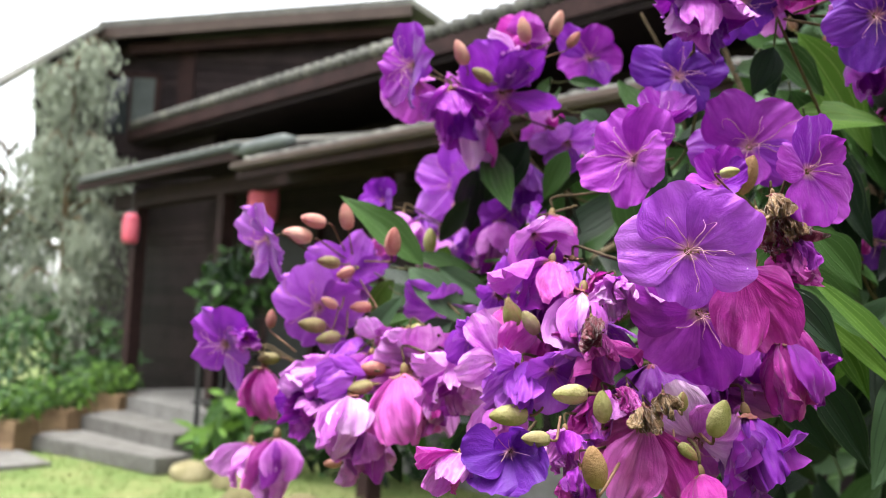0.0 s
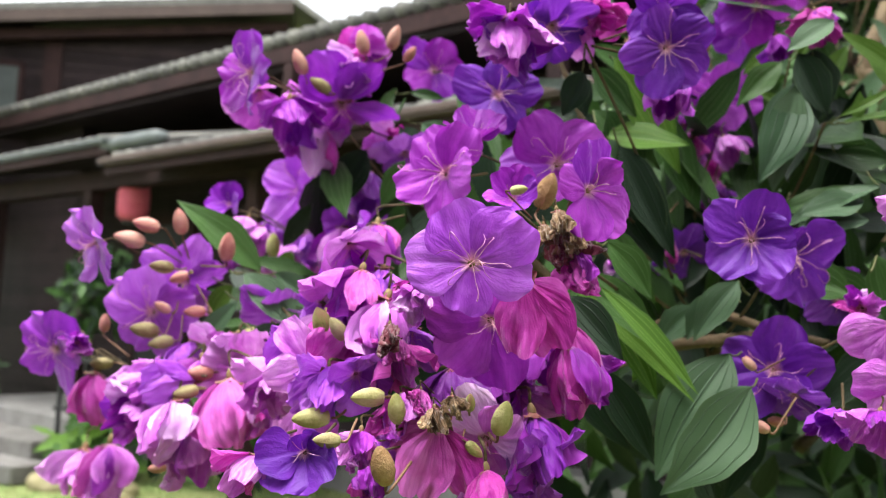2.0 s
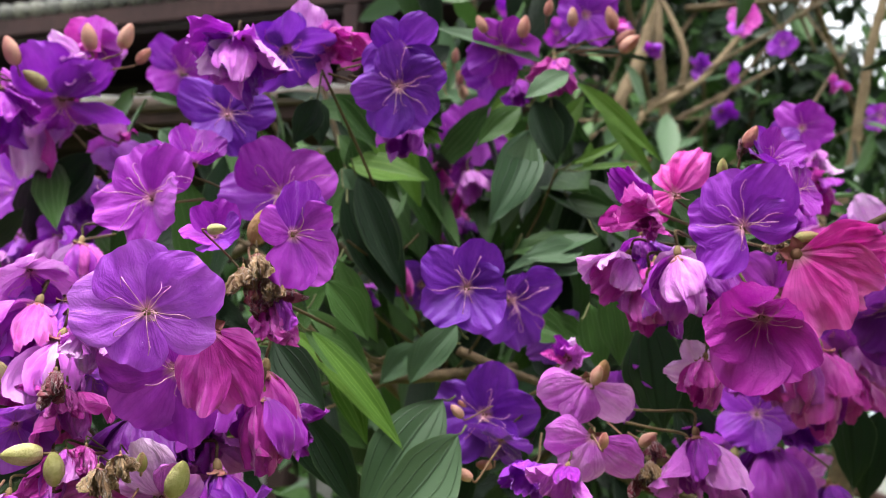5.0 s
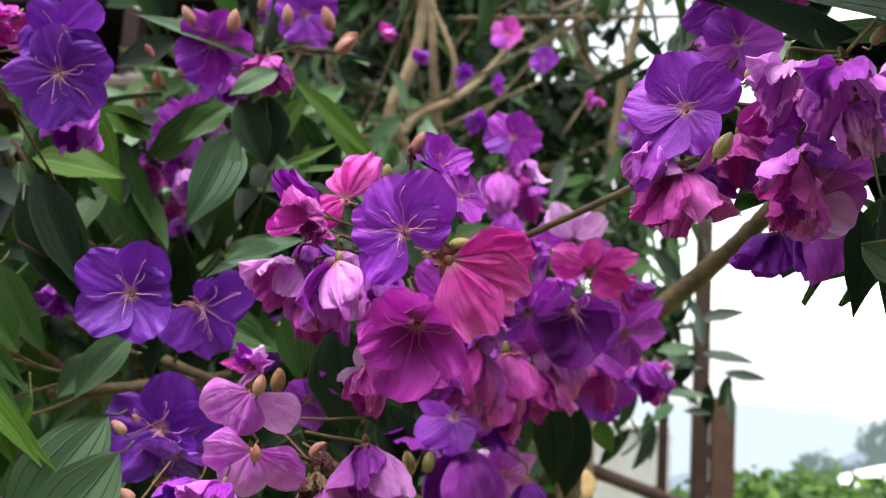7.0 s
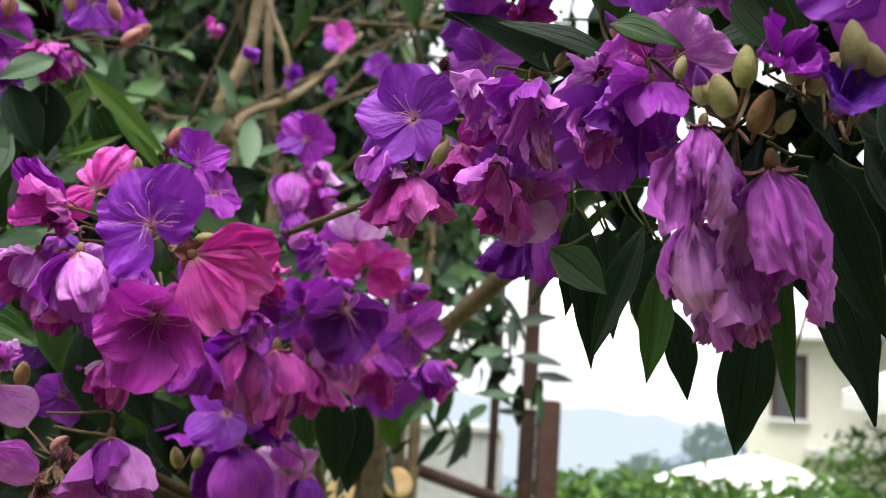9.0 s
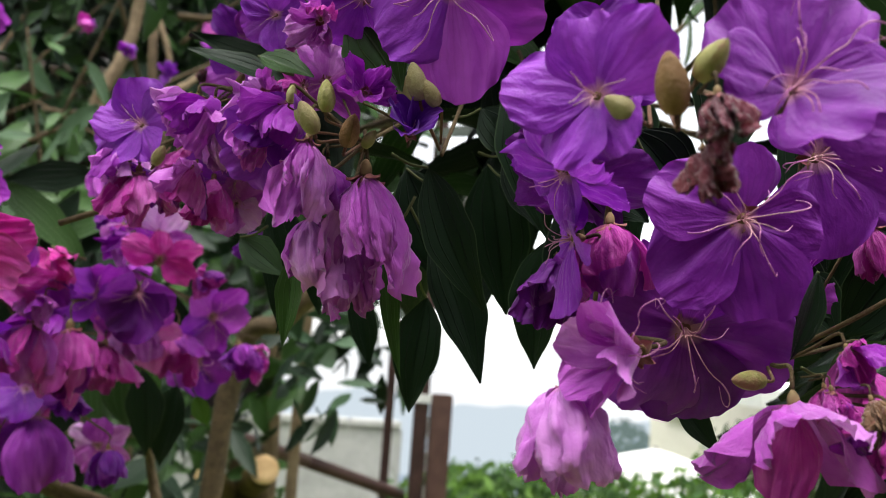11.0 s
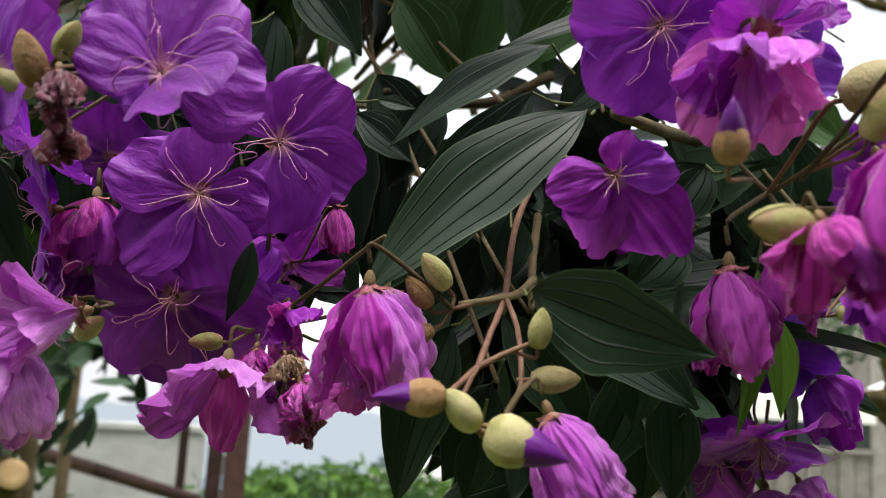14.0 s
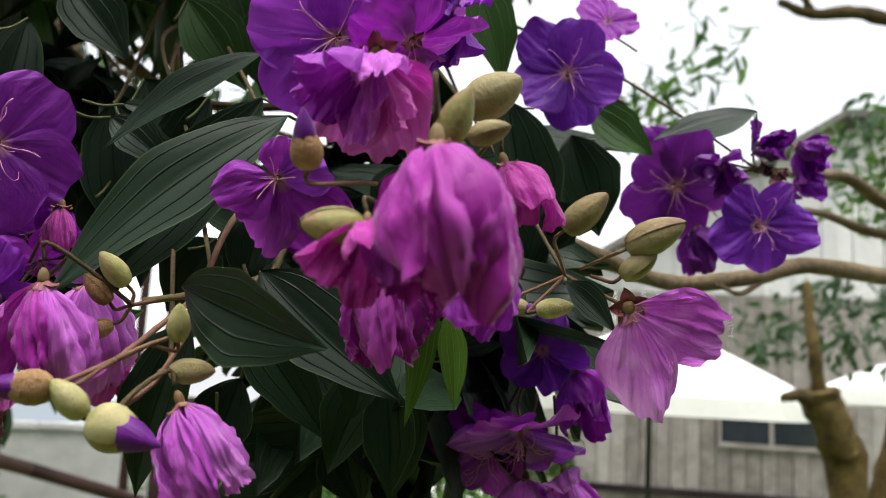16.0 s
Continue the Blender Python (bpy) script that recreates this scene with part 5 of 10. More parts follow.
for i in range(n):
    x0 = -2.9 + 0.16 * i
    top = APEX - 0.62 * max(0.0, -(x0 + 0.08)) - 0.02 * max(0.0, x0) - 0.1
    part("plank", box_bm((x0, -0.012 * (i % 2), -0.3, x0 + 0.152, 0.05, min(2.75, top)), bevel=0.004), PLANK, shed)
    if top > 2.8:
        part("metal_sheet", box_bm((x0, -0.02 * (i % 2), 2.75, x0 + 0.158, 0.05, top), bevel=0.006), SHEET, shed, "ribbed pale metal sheet")
part("wall", box_bm((-2.9, 0.055, -0.3, 3.2, 0.2, 2.0)), PLANK, shed)
part("roof", prism_bm([(-3.4, -0.35, APEX - 2.10), (0.0, -0.35, APEX + 0.02), (0.0, 4, APEX + 0.02), (-3.4, 4, APEX - 2.10)], 0.08), TILE, shed, "dark metal roof slope")
part("roof", prism_bm([(0.0, -0.35, APEX + 0.02), (3.4, -0.35, APEX - 0.08), (3.4, 4, APEX - 0.08), (0.0, 4, APEX + 0.02)], 0.08), TILE, shed, "dark metal roof slope")
WX, WZ = -1.249, 1.419
win = part("window", box_bm((WX - 0.03, -0.05, WZ - 0.34, WX + 1.10, -0.022, WZ - 0.29), (WX - 0.03, -0.05, WZ, WX + 1.10, -0.022, WZ + 0.04), (WX - 0.03, -0.05, WZ - 0.30, WX, -0.022, WZ), (WX + 1.06, -0.05, WZ - 0.3, WX + 1.1, -0.022, WZ), (WX + 0.5, -0.05, WZ - 0.3, WX + 0.54, -0.022, WZ)), PLANK, shed, "low window with weathered frame")
part("pane", box_bm((WX, -0.04, WZ - 0.29, WX + 0.5, -0.03, WZ)), PANE, win)
part("pane", box_bm((WX + 0.54, -0.04, WZ - 0.29, WX + 1.06, -0.03, WZ)), PANE, win)
part("skirting", box_bm((-2.9, -0.06, 0.52, 3.2, -0.016, 0.60)), DARKWOOD, shed)

# mossy old tree before the shed
old = root("old_tree", (4.139, 0.555, 0.000), "mossy pollarded old tree with knotted limbs", "tree")
ob_ = Vector((4.139, 0.555, 0.000))
for (nm, pts, r0, r1) in (
    ("trunk", [(4.178, 0.548, -0.050), (4.178, 0.549, 1.213), (4.121, 0.568, 1.410), (4.069, 0.600, 1.534), (4.055, 0.605, 1.582)], 0.070, 0.066),
    ("limb", [(4.064, 0.608, 1.523), (3.962, 0.646, 1.557), (3.876, 0.676, 1.544)], 0.034, 0.014),
    ("limb", [(4.058, 0.606, 1.562), (4.020, 0.613, 1.717), (4.043, 0.633, 1.839), (4.070, 0.647, 1.965)], 0.026, 0.014),
    ("limb", [(4.241, 0.531, 0.984), (4.257, 0.437, 1.264), (4.254, 0.367, 1.541), (4.372, 0.317, 1.789)], 0.055, 0.04),
    ("limb", [(4.372, 0.317, 1.789), (4.334, 0.202, 2.400), (4.197, 0.257, 2.838), (4.039, 0.428, 2.936), (3.876, 0.559, 2.903), (3.746, 0.637, 2.912)], 0.04, 0.014),
    ("limb", [(3.876, 0.559, 2.903), (3.759, 0.602, 2.983), (3.664, 0.708, 3.033), (3.572, 0.834, 2.985)], 0.014, 0.006)):
    tube(nm, [Vector(p) - ob_ for p in pts], r0, r1, old, BARK_MOSS, 10, 6, 0.16)
thicket("foliage", (3.603, 0.875, 2.690), (0.16, 0.2, 0.24), 70, 0.075, ["b", "g"], "sparse small leaves against the white sky", 111)
thicket("foliage", (3.703, 1.099, 2.592), (0.16, 0.2, 0.14), 110, 0.075, ["b", "g"], "light green leaves behind the spray", 112)
thicket("foliage", (5.129, 0.598, 2.667), (0.32, 0.3, 0.35), 330, 0.085, ["s", "b"], "grey-green climber before the shed gable", 113)
thicket("foliage", (5.397, 0.770, 1.981), (0.5, 0.3, 0.30), 300, 0.085, ["s", "g"], "grey-green climber on the shed wall", 114)
thicket("foliage", (5.359, 1.165, 1.892), (0.18, 0.2, 0.18), 110, 0.085, ["s", "g"], "small-leaved shrub before the shed", 115)


# ---- the bush ----

# the great spray towards the house
flower((0.1903, 1.0180, 1.7158), (-0.68, -0.73, -0.09), 10, 0.0479, "open", "p", (0.2297, 1.0908, 1.7121))
flower((0.2246, 1.0373, 1.6944), (0.12, -0.41, -0.90), 30, 0.0550, "wilt", "p", (0.2297, 1.0908, 1.7121))
flower((0.2729, 1.0618, 1.6988), (0.19, -0.36, -0.91), 0, 0.0599, "droop", "p", (0.2297, 1.0908, 1.7121))
flower((0.2835, 1.0918, 1.7540), (-0.04, -0.76, -0.65), 20, 0.0453, "wilt", "k", (0.2297, 1.0908, 1.7121))
flower((0.3515, 1.2448, 1.7913), (0.26, -0.96, 0.01), 0, 0.0428, "open", "p", (0.4463, 0.9021, 1.6883))
flower((0.4348, 0.9097, 1.6687), (0.16, -0.99, 0.01), 15, 0.0382, "open", "b", (0.4463, 0.9021, 1.6883))
flower((0.3368, 1.0960, 1.6563), (0.35, -0.48, -0.80), 0, 0.0415, "droop", "l", (0.2297, 1.0908, 1.7121))
flower((0.4419, 0.8281, 1.7050), (-0.07, -0.49, -0.87), 0, 0.0484, "wilt", "k", (0.4463, 0.9021, 1.6883))
flower((0.4758, 0.8609, 1.7128), (0.25, -0.53, -0.81), 40, 0.0373, "open", "b", (0.4463, 0.9021, 1.6883))
flower((0.5587, 0.8342, 1.7177), (-0.15, -0.90, -0.41), 20, 0.0345, "open", "b", (0.5051, 0.8859, 1.7079), petals=[(200, 0.9, 0), (260, 1.05, 0), (310, 0.9, 0), (30, 0.9, 0), (120, 0.7, 0)])
flower((0.5601, 0.8345, 1.6883), (-0.13, -0.95, -0.30), 0, 0.0381, "open", "b", (0.5051, 0.8859, 1.7079), petals=[(200, 0.85, 0), (262, 0.95, 0), (318, 0.95, 0), (30, 0.9, 0), (110, 0.8, 0)])
flower((0.5039, 0.8806, 1.7321), (0.10, -0.90, -0.42), 0, 0.0328, "wilt", "m", (0.5051, 0.8859, 1.7079))
flower((0.7089, 1.2655, 1.7611), (0.19, -0.95, -0.25), 0, 0.0435, "open", "v", (0.6990, 1.3038, 1.7563))
flower((0.6790, 1.2462, 1.7188), (-0.04, -0.70, -0.71), 0, 0.0360, "wilt", "m", (0.6990, 1.3038, 1.7563))
flower((0.7168, 1.2502, 1.7150), (0.40, -0.45, -0.80), 0, 0.0370, "bell", "k", (0.6990, 1.3038, 1.7563))
flower((0.7070, 1.2749, 1.6526), (0.09, -0.57, -0.82), 0, 0.0375, "wilt", "p", (0.6990, 1.3038, 1.7563))
flower((0.7036, 1.1474, 1.8191), (0.10, -0.90, -0.42), 0, 0.0440, "open", "v", (0.6990, 1.3038, 1.7563))
flower((0.7659, 1.1527, 1.8281), (0.10, -0.81, -0.57), 0, 0.0410, "wilt", "m", (0.6990, 1.3038, 1.7563))
flower((0.4008, 0.8120, 1.5831), (-0.30, -0.95, 0.06), 0, 0.0427, "open", "p", (0.4489, 0.8900, 1.5994), petals=[(125, 0.95, 0), (60, 0.9, -12), (200, 0.9, 0), (270, 0.8, 0), (-10, 0.85, -30)])
flower((0.4837, 0.8682, 1.6032), (0.11, -0.99, 0.06), 0, 0.0498, "open", "p", (0.4489, 0.8900, 1.5994), petals=[(128, 1.0, 0), (45, 0.95, 0), (190, 0.9, 0), (260, 0.7, 0), (-30, 0.7, 0)])
flower((0.4213, 0.8454, 1.6169), (0.02, -0.57, 0.82), 0, 0.0305, "cup", "p", (0.4489, 0.8900, 1.5994))
flower((0.4933, 0.7200, 1.5589), (0.61, -0.79, 0.05), 0, 0.0358, "open", "p", (0.4769, 0.7479, 1.5258), petals=[(95, 1.0, -10), (30, 0.85, 0), (-35, 1.0, 0), (-95, 1.0, -6), (170, 0.7, 0)])
flower((0.4258, 0.6658, 1.5080), (0.11, -0.99, 0.03), 0, 0.0376, "flat", "l", (0.4271, 0.7348, 1.5049), drops=5, petals=[(118, 1.0, -4), (182, 0.97, 2), (42, 1.03, -6), (-3, 0.92, 3), (-103, 0.78, 0)])
flower((0.4371, 0.7249, 1.4783), (0.17, -0.96, -0.23), 0, 0.0407, "open", "p", (0.4271, 0.7348, 1.5049), petals=[(165, 1.0, 0), (228, 1.0, 4), (285, 1.02, 0), (345, 0.8, 8), (80, 0.6, 0)])
flower((0.4547, 0.6857, 1.5013), (0.12, -0.98, -0.14), 0, 0.0480, "sheet", "m", (0.4271, 0.7348, 1.5049), petals=[(-62, 1.0, 0), (-92, 0.85, -6), (-35, 0.7, 12)])
flower((0.4802, 0.7252, 1.5359), (0.09, -0.11, -0.99), 0, 0.0297, "dry", "d", (0.4769, 0.7479, 1.5258))
flower((0.4875, 0.7270, 1.5241), (0.17, -0.19, -0.97), 50, 0.0273, "dry", "m", (0.4769, 0.7479, 1.5258))
flower((0.4488, 0.7426, 1.5554), (-0.08, -0.91, 0.42), 0, 0.0225, "cup", "p", (0.4769, 0.7479, 1.5258))
flower((0.4854, 0.7440, 1.4647), (0.08, -0.08, -0.99), 0, 0.0431, "bell", "m", (0.4219, 0.7717, 1.4240))
flower((0.4745, 0.7142, 1.5456), (0.11, -0.38, -0.92), 10, 0.0211, "dry", "t", (0.4769, 0.7479, 1.5258))
flower((0.4814, 0.7206, 1.5353), (0.11, -0.38, -0.92), 60, 0.0199, "dry", "t", (0.4769, 0.7479, 1.5258))
flower((0.4675, 0.7245, 1.5377), (0.11, -0.38, -0.92), 100, 0.0174, "dry", "t", (0.4769, 0.7479, 1.5258))
flower((0.4859, 0.7322, 1.5210), (0.11, -0.38, -0.92), 30, 0.0280, "dry", "m", (0.4769, 0.7479, 1.5258))
flower((0.3775, 0.7095, 1.4726), (0.11, -0.38, -0.92), 20, 0.0196, "dry", "d", (0.3729, 0.7955, 1.4432))
flower((0.3823, 0.7155, 1.4643), (0.11, -0.38, -0.92), 80, 0.0170, "dry", "m", (0.3729, 0.7955, 1.4432))
flower((0.4069, 0.6954, 1.4263), (0.11, -0.38, -0.92), 0, 0.0168, "dry", "t", (0.4219, 0.7717, 1.4240))
flower((0.4169, 0.6954, 1.4338), (0.11, -0.38, -0.92), 40, 0.0143, "dry", "t", (0.4219, 0.7717, 1.4240))
flower((0.3982, 0.7041, 1.4355), (0.11, -0.38, -0.92), 70, 0.0152, "dry", "m", (0.4219, 0.7717, 1.4240))
flower((0.3672, 0.6902, 1.4001), (0.11, -0.38, -0.92), 10, 0.0160, "dry", "k", (0.4219, 0.7717, 1.4240))
flower((0.3388, 0.6714, 1.4013), (0.00, -0.99, 0.15), 0, 0.0297, "cup", "b", (0.3729, 0.7955, 1.4432), petals=[(200, 1.0, 0), (255, 1.05, 4), (320, 1.05, 0), (30, 0.8, -10), (110, 0.6, -20)])
flower((0.4092, 0.7008, 1.4175), (0.06, -0.99, -0.09), 0, 0.0556, "sheet", "m", (0.4219, 0.7717, 1.4240), petals=[(-102, 0.82, 0), (-66, 0.78, 6), (-135, 0.6, 15)])
flower((0.3125, 0.6691, 1.3984), (-0.24, -0.51, -0.82), 0, 0.0270, "wilt", "k", (0.3729, 0.7955, 1.4432))
flower((0.2298, 0.9186, 1.4265), (0.07, -0.98, -0.19), 0, 0.0564, "sheet", "k", (0.1021, 1.0344, 1.4100), petals=[(-62, 1.0, 0), (-108, 1.0, 6), (-25, 0.6, 15), (-150, 0.8, 14)])
flower((0.1805, 0.8965, 1.4022), (-0.05, -0.41, -0.91), 0, 0.0546, "bell", "k", (0.1021, 1.0344, 1.4100))
flower((0.1894, 0.9092, 1.3826), (0.12, -0.24, -0.96), 40, 0.0515, "bell", "k", (0.1021, 1.0344, 1.4100))
flower((-0.0119, 1.0673, 1.4325), (-0.31, -0.88, -0.35), 0, 0.0443, "open", "v", (0.1021, 1.0344, 1.4100))
flower((0.0182, 1.0494, 1.4401), (0.43, -0.90, -0.07), 0, 0.0354, "bell", "k", (0.1021, 1.0344, 1.4100))
flower((0.0752, 0.9574, 1.5356), (-0.67, -0.66, -0.34), 0, 0.0401, "open", "l", (0.1241, 1.0671, 1.5215))
flower((0.0987, 1.0387, 1.4753), (-0.16, -0.95, -0.27), 20, 0.0529, "open", "l", (0.1241, 1.0671, 1.5215))
flower((0.1156, 1.0676, 1.5093), (0.25, -0.79, -0.57), 0, 0.0458, "droop", "l", (0.1241, 1.0671, 1.5215))
flower((0.1900, 1.2590, 1.6357), (0.10, -0.99, -0.09), 20, 0.0550, "open", "l", (0.2125, 1.2726, 1.5760))
flower((0.1007, 1.2522, 1.6138), (-0.25, -0.94, 0.25), 0, 0.0325, "cup", "v", (0.2125, 1.2726, 1.5760))
flower((0.1521, 1.2196, 1.5824), (-0.20, -0.79, -0.58), 0, 0.0397, "wilt", "k", (0.2125, 1.2726, 1.5760))
flower((0.2079, 1.2257, 1.5744), (0.21, -0.61, -0.76), 0, 0.0430, "wilt", "l", (0.2125, 1.2726, 1.5760))
flower((0.1930, 1.2668, 1.5493), (0.08, -0.49, -0.87), 30, 0.0408, "bell", "k", (0.2125, 1.2726, 1.5760))
flower((0.2712, 1.1752, 1.6009), (0.26, -0.87, -0.41), 0, 0.0397, "open", "v", (0.2125, 1.2726, 1.5760))
flower((0.0323, 1.1132, 1.3318), (0.04, -0.26, -0.97), 0, 0.0732, "bell", "k", (0.1021, 1.0344, 1.4100))
flower((0.0319, 1.0679, 1.4108), (0.04, -0.12, -0.99), 0, 0.0639, "bell", "m", (0.1021, 1.0344, 1.4100))
flower((0.1205, 0.9514, 1.4000), (0.10, -0.86, -0.50), 10, 0.0318, "cup", "v", (0.1021, 1.0344, 1.4100))
flower((0.1879, 0.9211, 1.4176), (-0.90, -0.37, -0.24), 0, 0.0499, "bell", "l", (0.1021, 1.0344, 1.4100))
flower((0.2684, 0.8673, 1.4289), (0.08, -0.42, -0.91), 0, 0.0374, "wilt", "k", (0.3729, 0.7955, 1.4432))
flower((0.3360, 0.7363, 1.4403), (-0.04, -0.76, -0.65), 0, 0.0368, "wilt", "l", (0.3729, 0.7955, 1.4432))
flower((0.3541, 0.7363, 1.4411), (0.26, -0.87, -0.41), 0, 0.0273, "cup", "l", (0.3729, 0.7955, 1.4432))
flower((0.3170, 0.7886, 1.4606), (-0.41, -0.70, -0.58), 0, 0.0311, "wilt", "l", (0.3729, 0.7955, 1.4432))
flower((0.3718, 0.7279, 1.4740), (0.08, -0.42, -0.91), 0, 0.0211, "dry", "m", (0.3729, 0.7955, 1.4432))
flower((0.3818, 0.7402, 1.4602), (0.19, -0.25, -0.95), 0, 0.0369, "wilt", "k", (0.3729, 0.7955, 1.4432))
flower((0.3386, 0.9088, 1.5563), (-0.00, -0.34, -0.94), 0, 0.0425, "bell", "k", (0.4489, 0.8900, 1.5994))
flower((0.3613, 0.7842, 1.5096), (-0.15, -0.62, -0.77), 0, 0.0393, "wilt", "l", (0.4271, 0.7348, 1.5049))
flower((0.3893, 0.7222, 1.4921), (-0.06, -0.90, -0.43), 0, 0.0208, "wilt", "k", (0.4271, 0.7348, 1.5049))
flower((0.3855, 0.7172, 1.4298), (0.10, -0.81, -0.57), 0, 0.0270, "wilt", "k", (0.4219, 0.7717, 1.4240))
flower((0.4490, 0.7621, 1.4481), (0.08, -0.49, -0.87), 0, 0.0405, "wilt", "p", (0.4219, 0.7717, 1.4240))
flower((0.4649, 0.7331, 1.4222), (0.25, -0.28, -0.93), 0, 0.0456, "wilt", "p", (0.4219, 0.7717, 1.4240))
flower((0.4383, 0.7060, 1.3906), (0.14, -0.32, -0.94), 0, 0.0382, "bell", "m", (0.4219, 0.7717, 1.4240))
flower((0.3651, 0.6968, 1.4106), (-0.02, -0.57, -0.82), 0, 0.0283, "wilt", "k", (0.4219, 0.7717, 1.4240))
flower((0.3743, 0.6841, 1.3935), (0.06, -0.25, -0.97), 0, 0.0218, "dry", "m", (0.4219, 0.7717, 1.4240))
flower((0.4689, 0.7283, 1.3957), (0.61, -0.43, -0.66), 0, 0.0303, "droop", "v", (0.4219, 0.7717, 1.4240))
flower((0.6201, 0.8182, 1.5435), (-0.23, -0.97, -0.00), 0, 0.0403, "cup", "b", (0.6698, 0.9375, 1.5318), petals=[(80, 0.95, 16), (15, 0.85, 10), (-55, 1.0, 14), (-125, 1.0, 14), (155, 1.0, 16)])
flower((0.6750, 0.9062, 1.5431), (0.35, -0.92, -0.17), 0, 0.0458, "open", "b", (0.6698, 0.9375, 1.5318), petals=[(70, 0.6, 0), (20, 1.0, 0), (-55, 0.95, 0), (-115, 0.9, 0)])
flower((0.6539, 0.8741, 1.4501), (-0.26, -0.96, -0.11), 10, 0.0402, "open", "b", (0.6861, 0.9445, 1.4709))
flower((0.6356, 1.1131, 1.5612), (0.10, -0.90, -0.42), 0, 0.0357, "open", "b", (0.6698, 0.9375, 1.5318))
flower((0.7597, 1.0284, 1.5151), (0.10, -0.90, -0.42), 0, 0.0317, "open", "b", (0.6698, 0.9375, 1.5318))
flower((0.3499, 0.7674, 1.5080), (-0.12, -0.48, -0.87), 0, 0.0433, "wilt", "k", (0.2125, 1.2726, 1.5760))
flower((0.3713, 0.7409, 1.4886), (-0.04, -0.33, -0.94), 0, 0.0488, "bell", "w", (0.2125, 1.2726, 1.5760))
flower((0.3914, 0.7172, 1.4937), (0.23, -0.68, -0.70), 0, 0.0256, "wilt", "w", (0.2125, 1.2726, 1.5760))
flower((0.3129, 0.8470, 1.4796), (-0.01, -0.42, -0.91), 0, 0.0498, "bell", "k", (0.3729, 0.7955, 1.4432))
flower((0.2148, 0.9403, 1.4577), (-0.21, -0.60, -0.77), 0, 0.0370, "wilt", "w", (0.3729, 0.7955, 1.4432))
flower((0.2861, 0.8482, 1.4371), (-0.30, -0.63, -0.71), 0, 0.0456, "wilt", "w", (0.3729, 0.7955, 1.4432))
flower((0.1536, 0.9379, 1.4175), (-0.88, -0.40, -0.24), 0, 0.0445, "bell", "w", (0.3729, 0.7955, 1.4432))
flower((0.2230, 0.9038, 1.4226), (0.12, -0.24, -0.96), 0, 0.0639, "bell", "m", (0.3729, 0.7955, 1.4432))
flower((0.2240, 1.0300, 1.4802), (0.09, -0.57, -0.82), 0, 0.0408, "droop", "l", (0.3729, 0.7955, 1.4432))
flower((0.2887, 1.0641, 1.7361), (-0.48, -0.84, -0.27), 0, 0.0467, "wilt", "w", (0.2125, 1.2726, 1.5760))
flower((0.1355, 1.2133, 1.5917), (-0.19, -0.53, -0.82), 0, 0.0484, "bell", "w", (0.2125, 1.2726, 1.5760))
flower((0.1815, 1.2203, 1.5625), (0.08, -0.42, -0.91), 0, 0.0495, "wilt", "k", (0.2125, 1.2726, 1.5760))
flower((0.2344, 1.2191, 1.6340), (0.29, -0.66, -0.70), 0, 0.0535, "droop", "l", (0.2125, 1.2726, 1.5760))
flower((0.2859, 1.1527, 1.6440), (0.06, -0.25, -0.97), 0, 0.0609, "bell", "l", (0.2125, 1.2726, 1.5760))
flower((0.2588, 1.1758, 1.5806), (-0.00, -0.34, -0.94), 0, 0.0621, "bell", "k", (0.2125, 1.2726, 1.5760))
flower((0.3776, 0.7270, 1.4253), (0.16, -0.40, -0.90), 0, 0.0333, "wilt", "k", (0.3729, 0.7955, 1.4432))
flower((0.3477, 0.7713, 1.4621), (-0.05, -0.24, -0.97), 0, 0.0412, "bell", "m", (0.3729, 0.7955, 1.4432))
flower((0.4140, 0.7589, 1.4466), (0.06, -0.25, -0.97), 0, 0.0440, "wilt", "u", (0.3729, 0.7955, 1.4432))
flower((0.3185, 0.7925, 1.4172), (-0.01, -0.42, -0.91), 0, 0.0426, "bell", "k", (0.3729, 0.7955, 1.4432))
flower((0.1475, 1.0155, 1.4462), (0.16, -0.40, -0.90), 0, 0.0522, "bell", "l", (0.3729, 0.7955, 1.4432))
flower((0.2367, 1.0936, 1.6878), (-0.01, -0.17, -0.99), 0, 0.0660, "bell", "k", (0.2125, 1.2726, 1.5760))
flower((0.4858, 0.7529, 1.4790), (0.07, -0.08, -0.99), 0, 0.0512, "bell", "m", (0.3729, 0.7955, 1.4432))
bud((0.3243, 1.0370, 1.7489), (0.32, -0.34, 0.88), 0.0265, "r", (0.2297, 1.0908, 1.7121))
bud((0.3390, 1.0394, 1.7380), (0.62, -0.29, 0.73), 0.0196, "r", (0.2297, 1.0908, 1.7121))
bud((0.2988, 1.0351, 1.7421), (-0.17, -0.39, 0.91), 0.0265, "r", (0.2297, 1.0908, 1.7121))
bud((0.2413, 1.0228, 1.7169), (-0.33, -0.40, 0.86), 0.0274, "r", (0.2297, 1.0908, 1.7121))
bud((0.2674, 1.0267, 1.7010), (-0.81, -0.41, 0.42), 0.0251, "o", (0.2297, 1.0908, 1.7121))
bud((0.1183, 0.9900, 1.5541), (-0.90, -0.39, 0.18), 0.0262, "r", (0.1241, 1.0671, 1.5215))
bud((0.1403, 0.9925, 1.5496), (-0.09, -0.38, 0.92), 0.0273, "r", (0.1241, 1.0671, 1.5215))
bud((0.1052, 0.9900, 1.5399), (-0.90, -0.39, 0.18), 0.0306, "r", (0.1241, 1.0671, 1.5215))
bud((0.1332, 0.9947, 1.5166), (-0.92, -0.39, 0.10), 0.0241, "o", (0.1241, 1.0671, 1.5215))
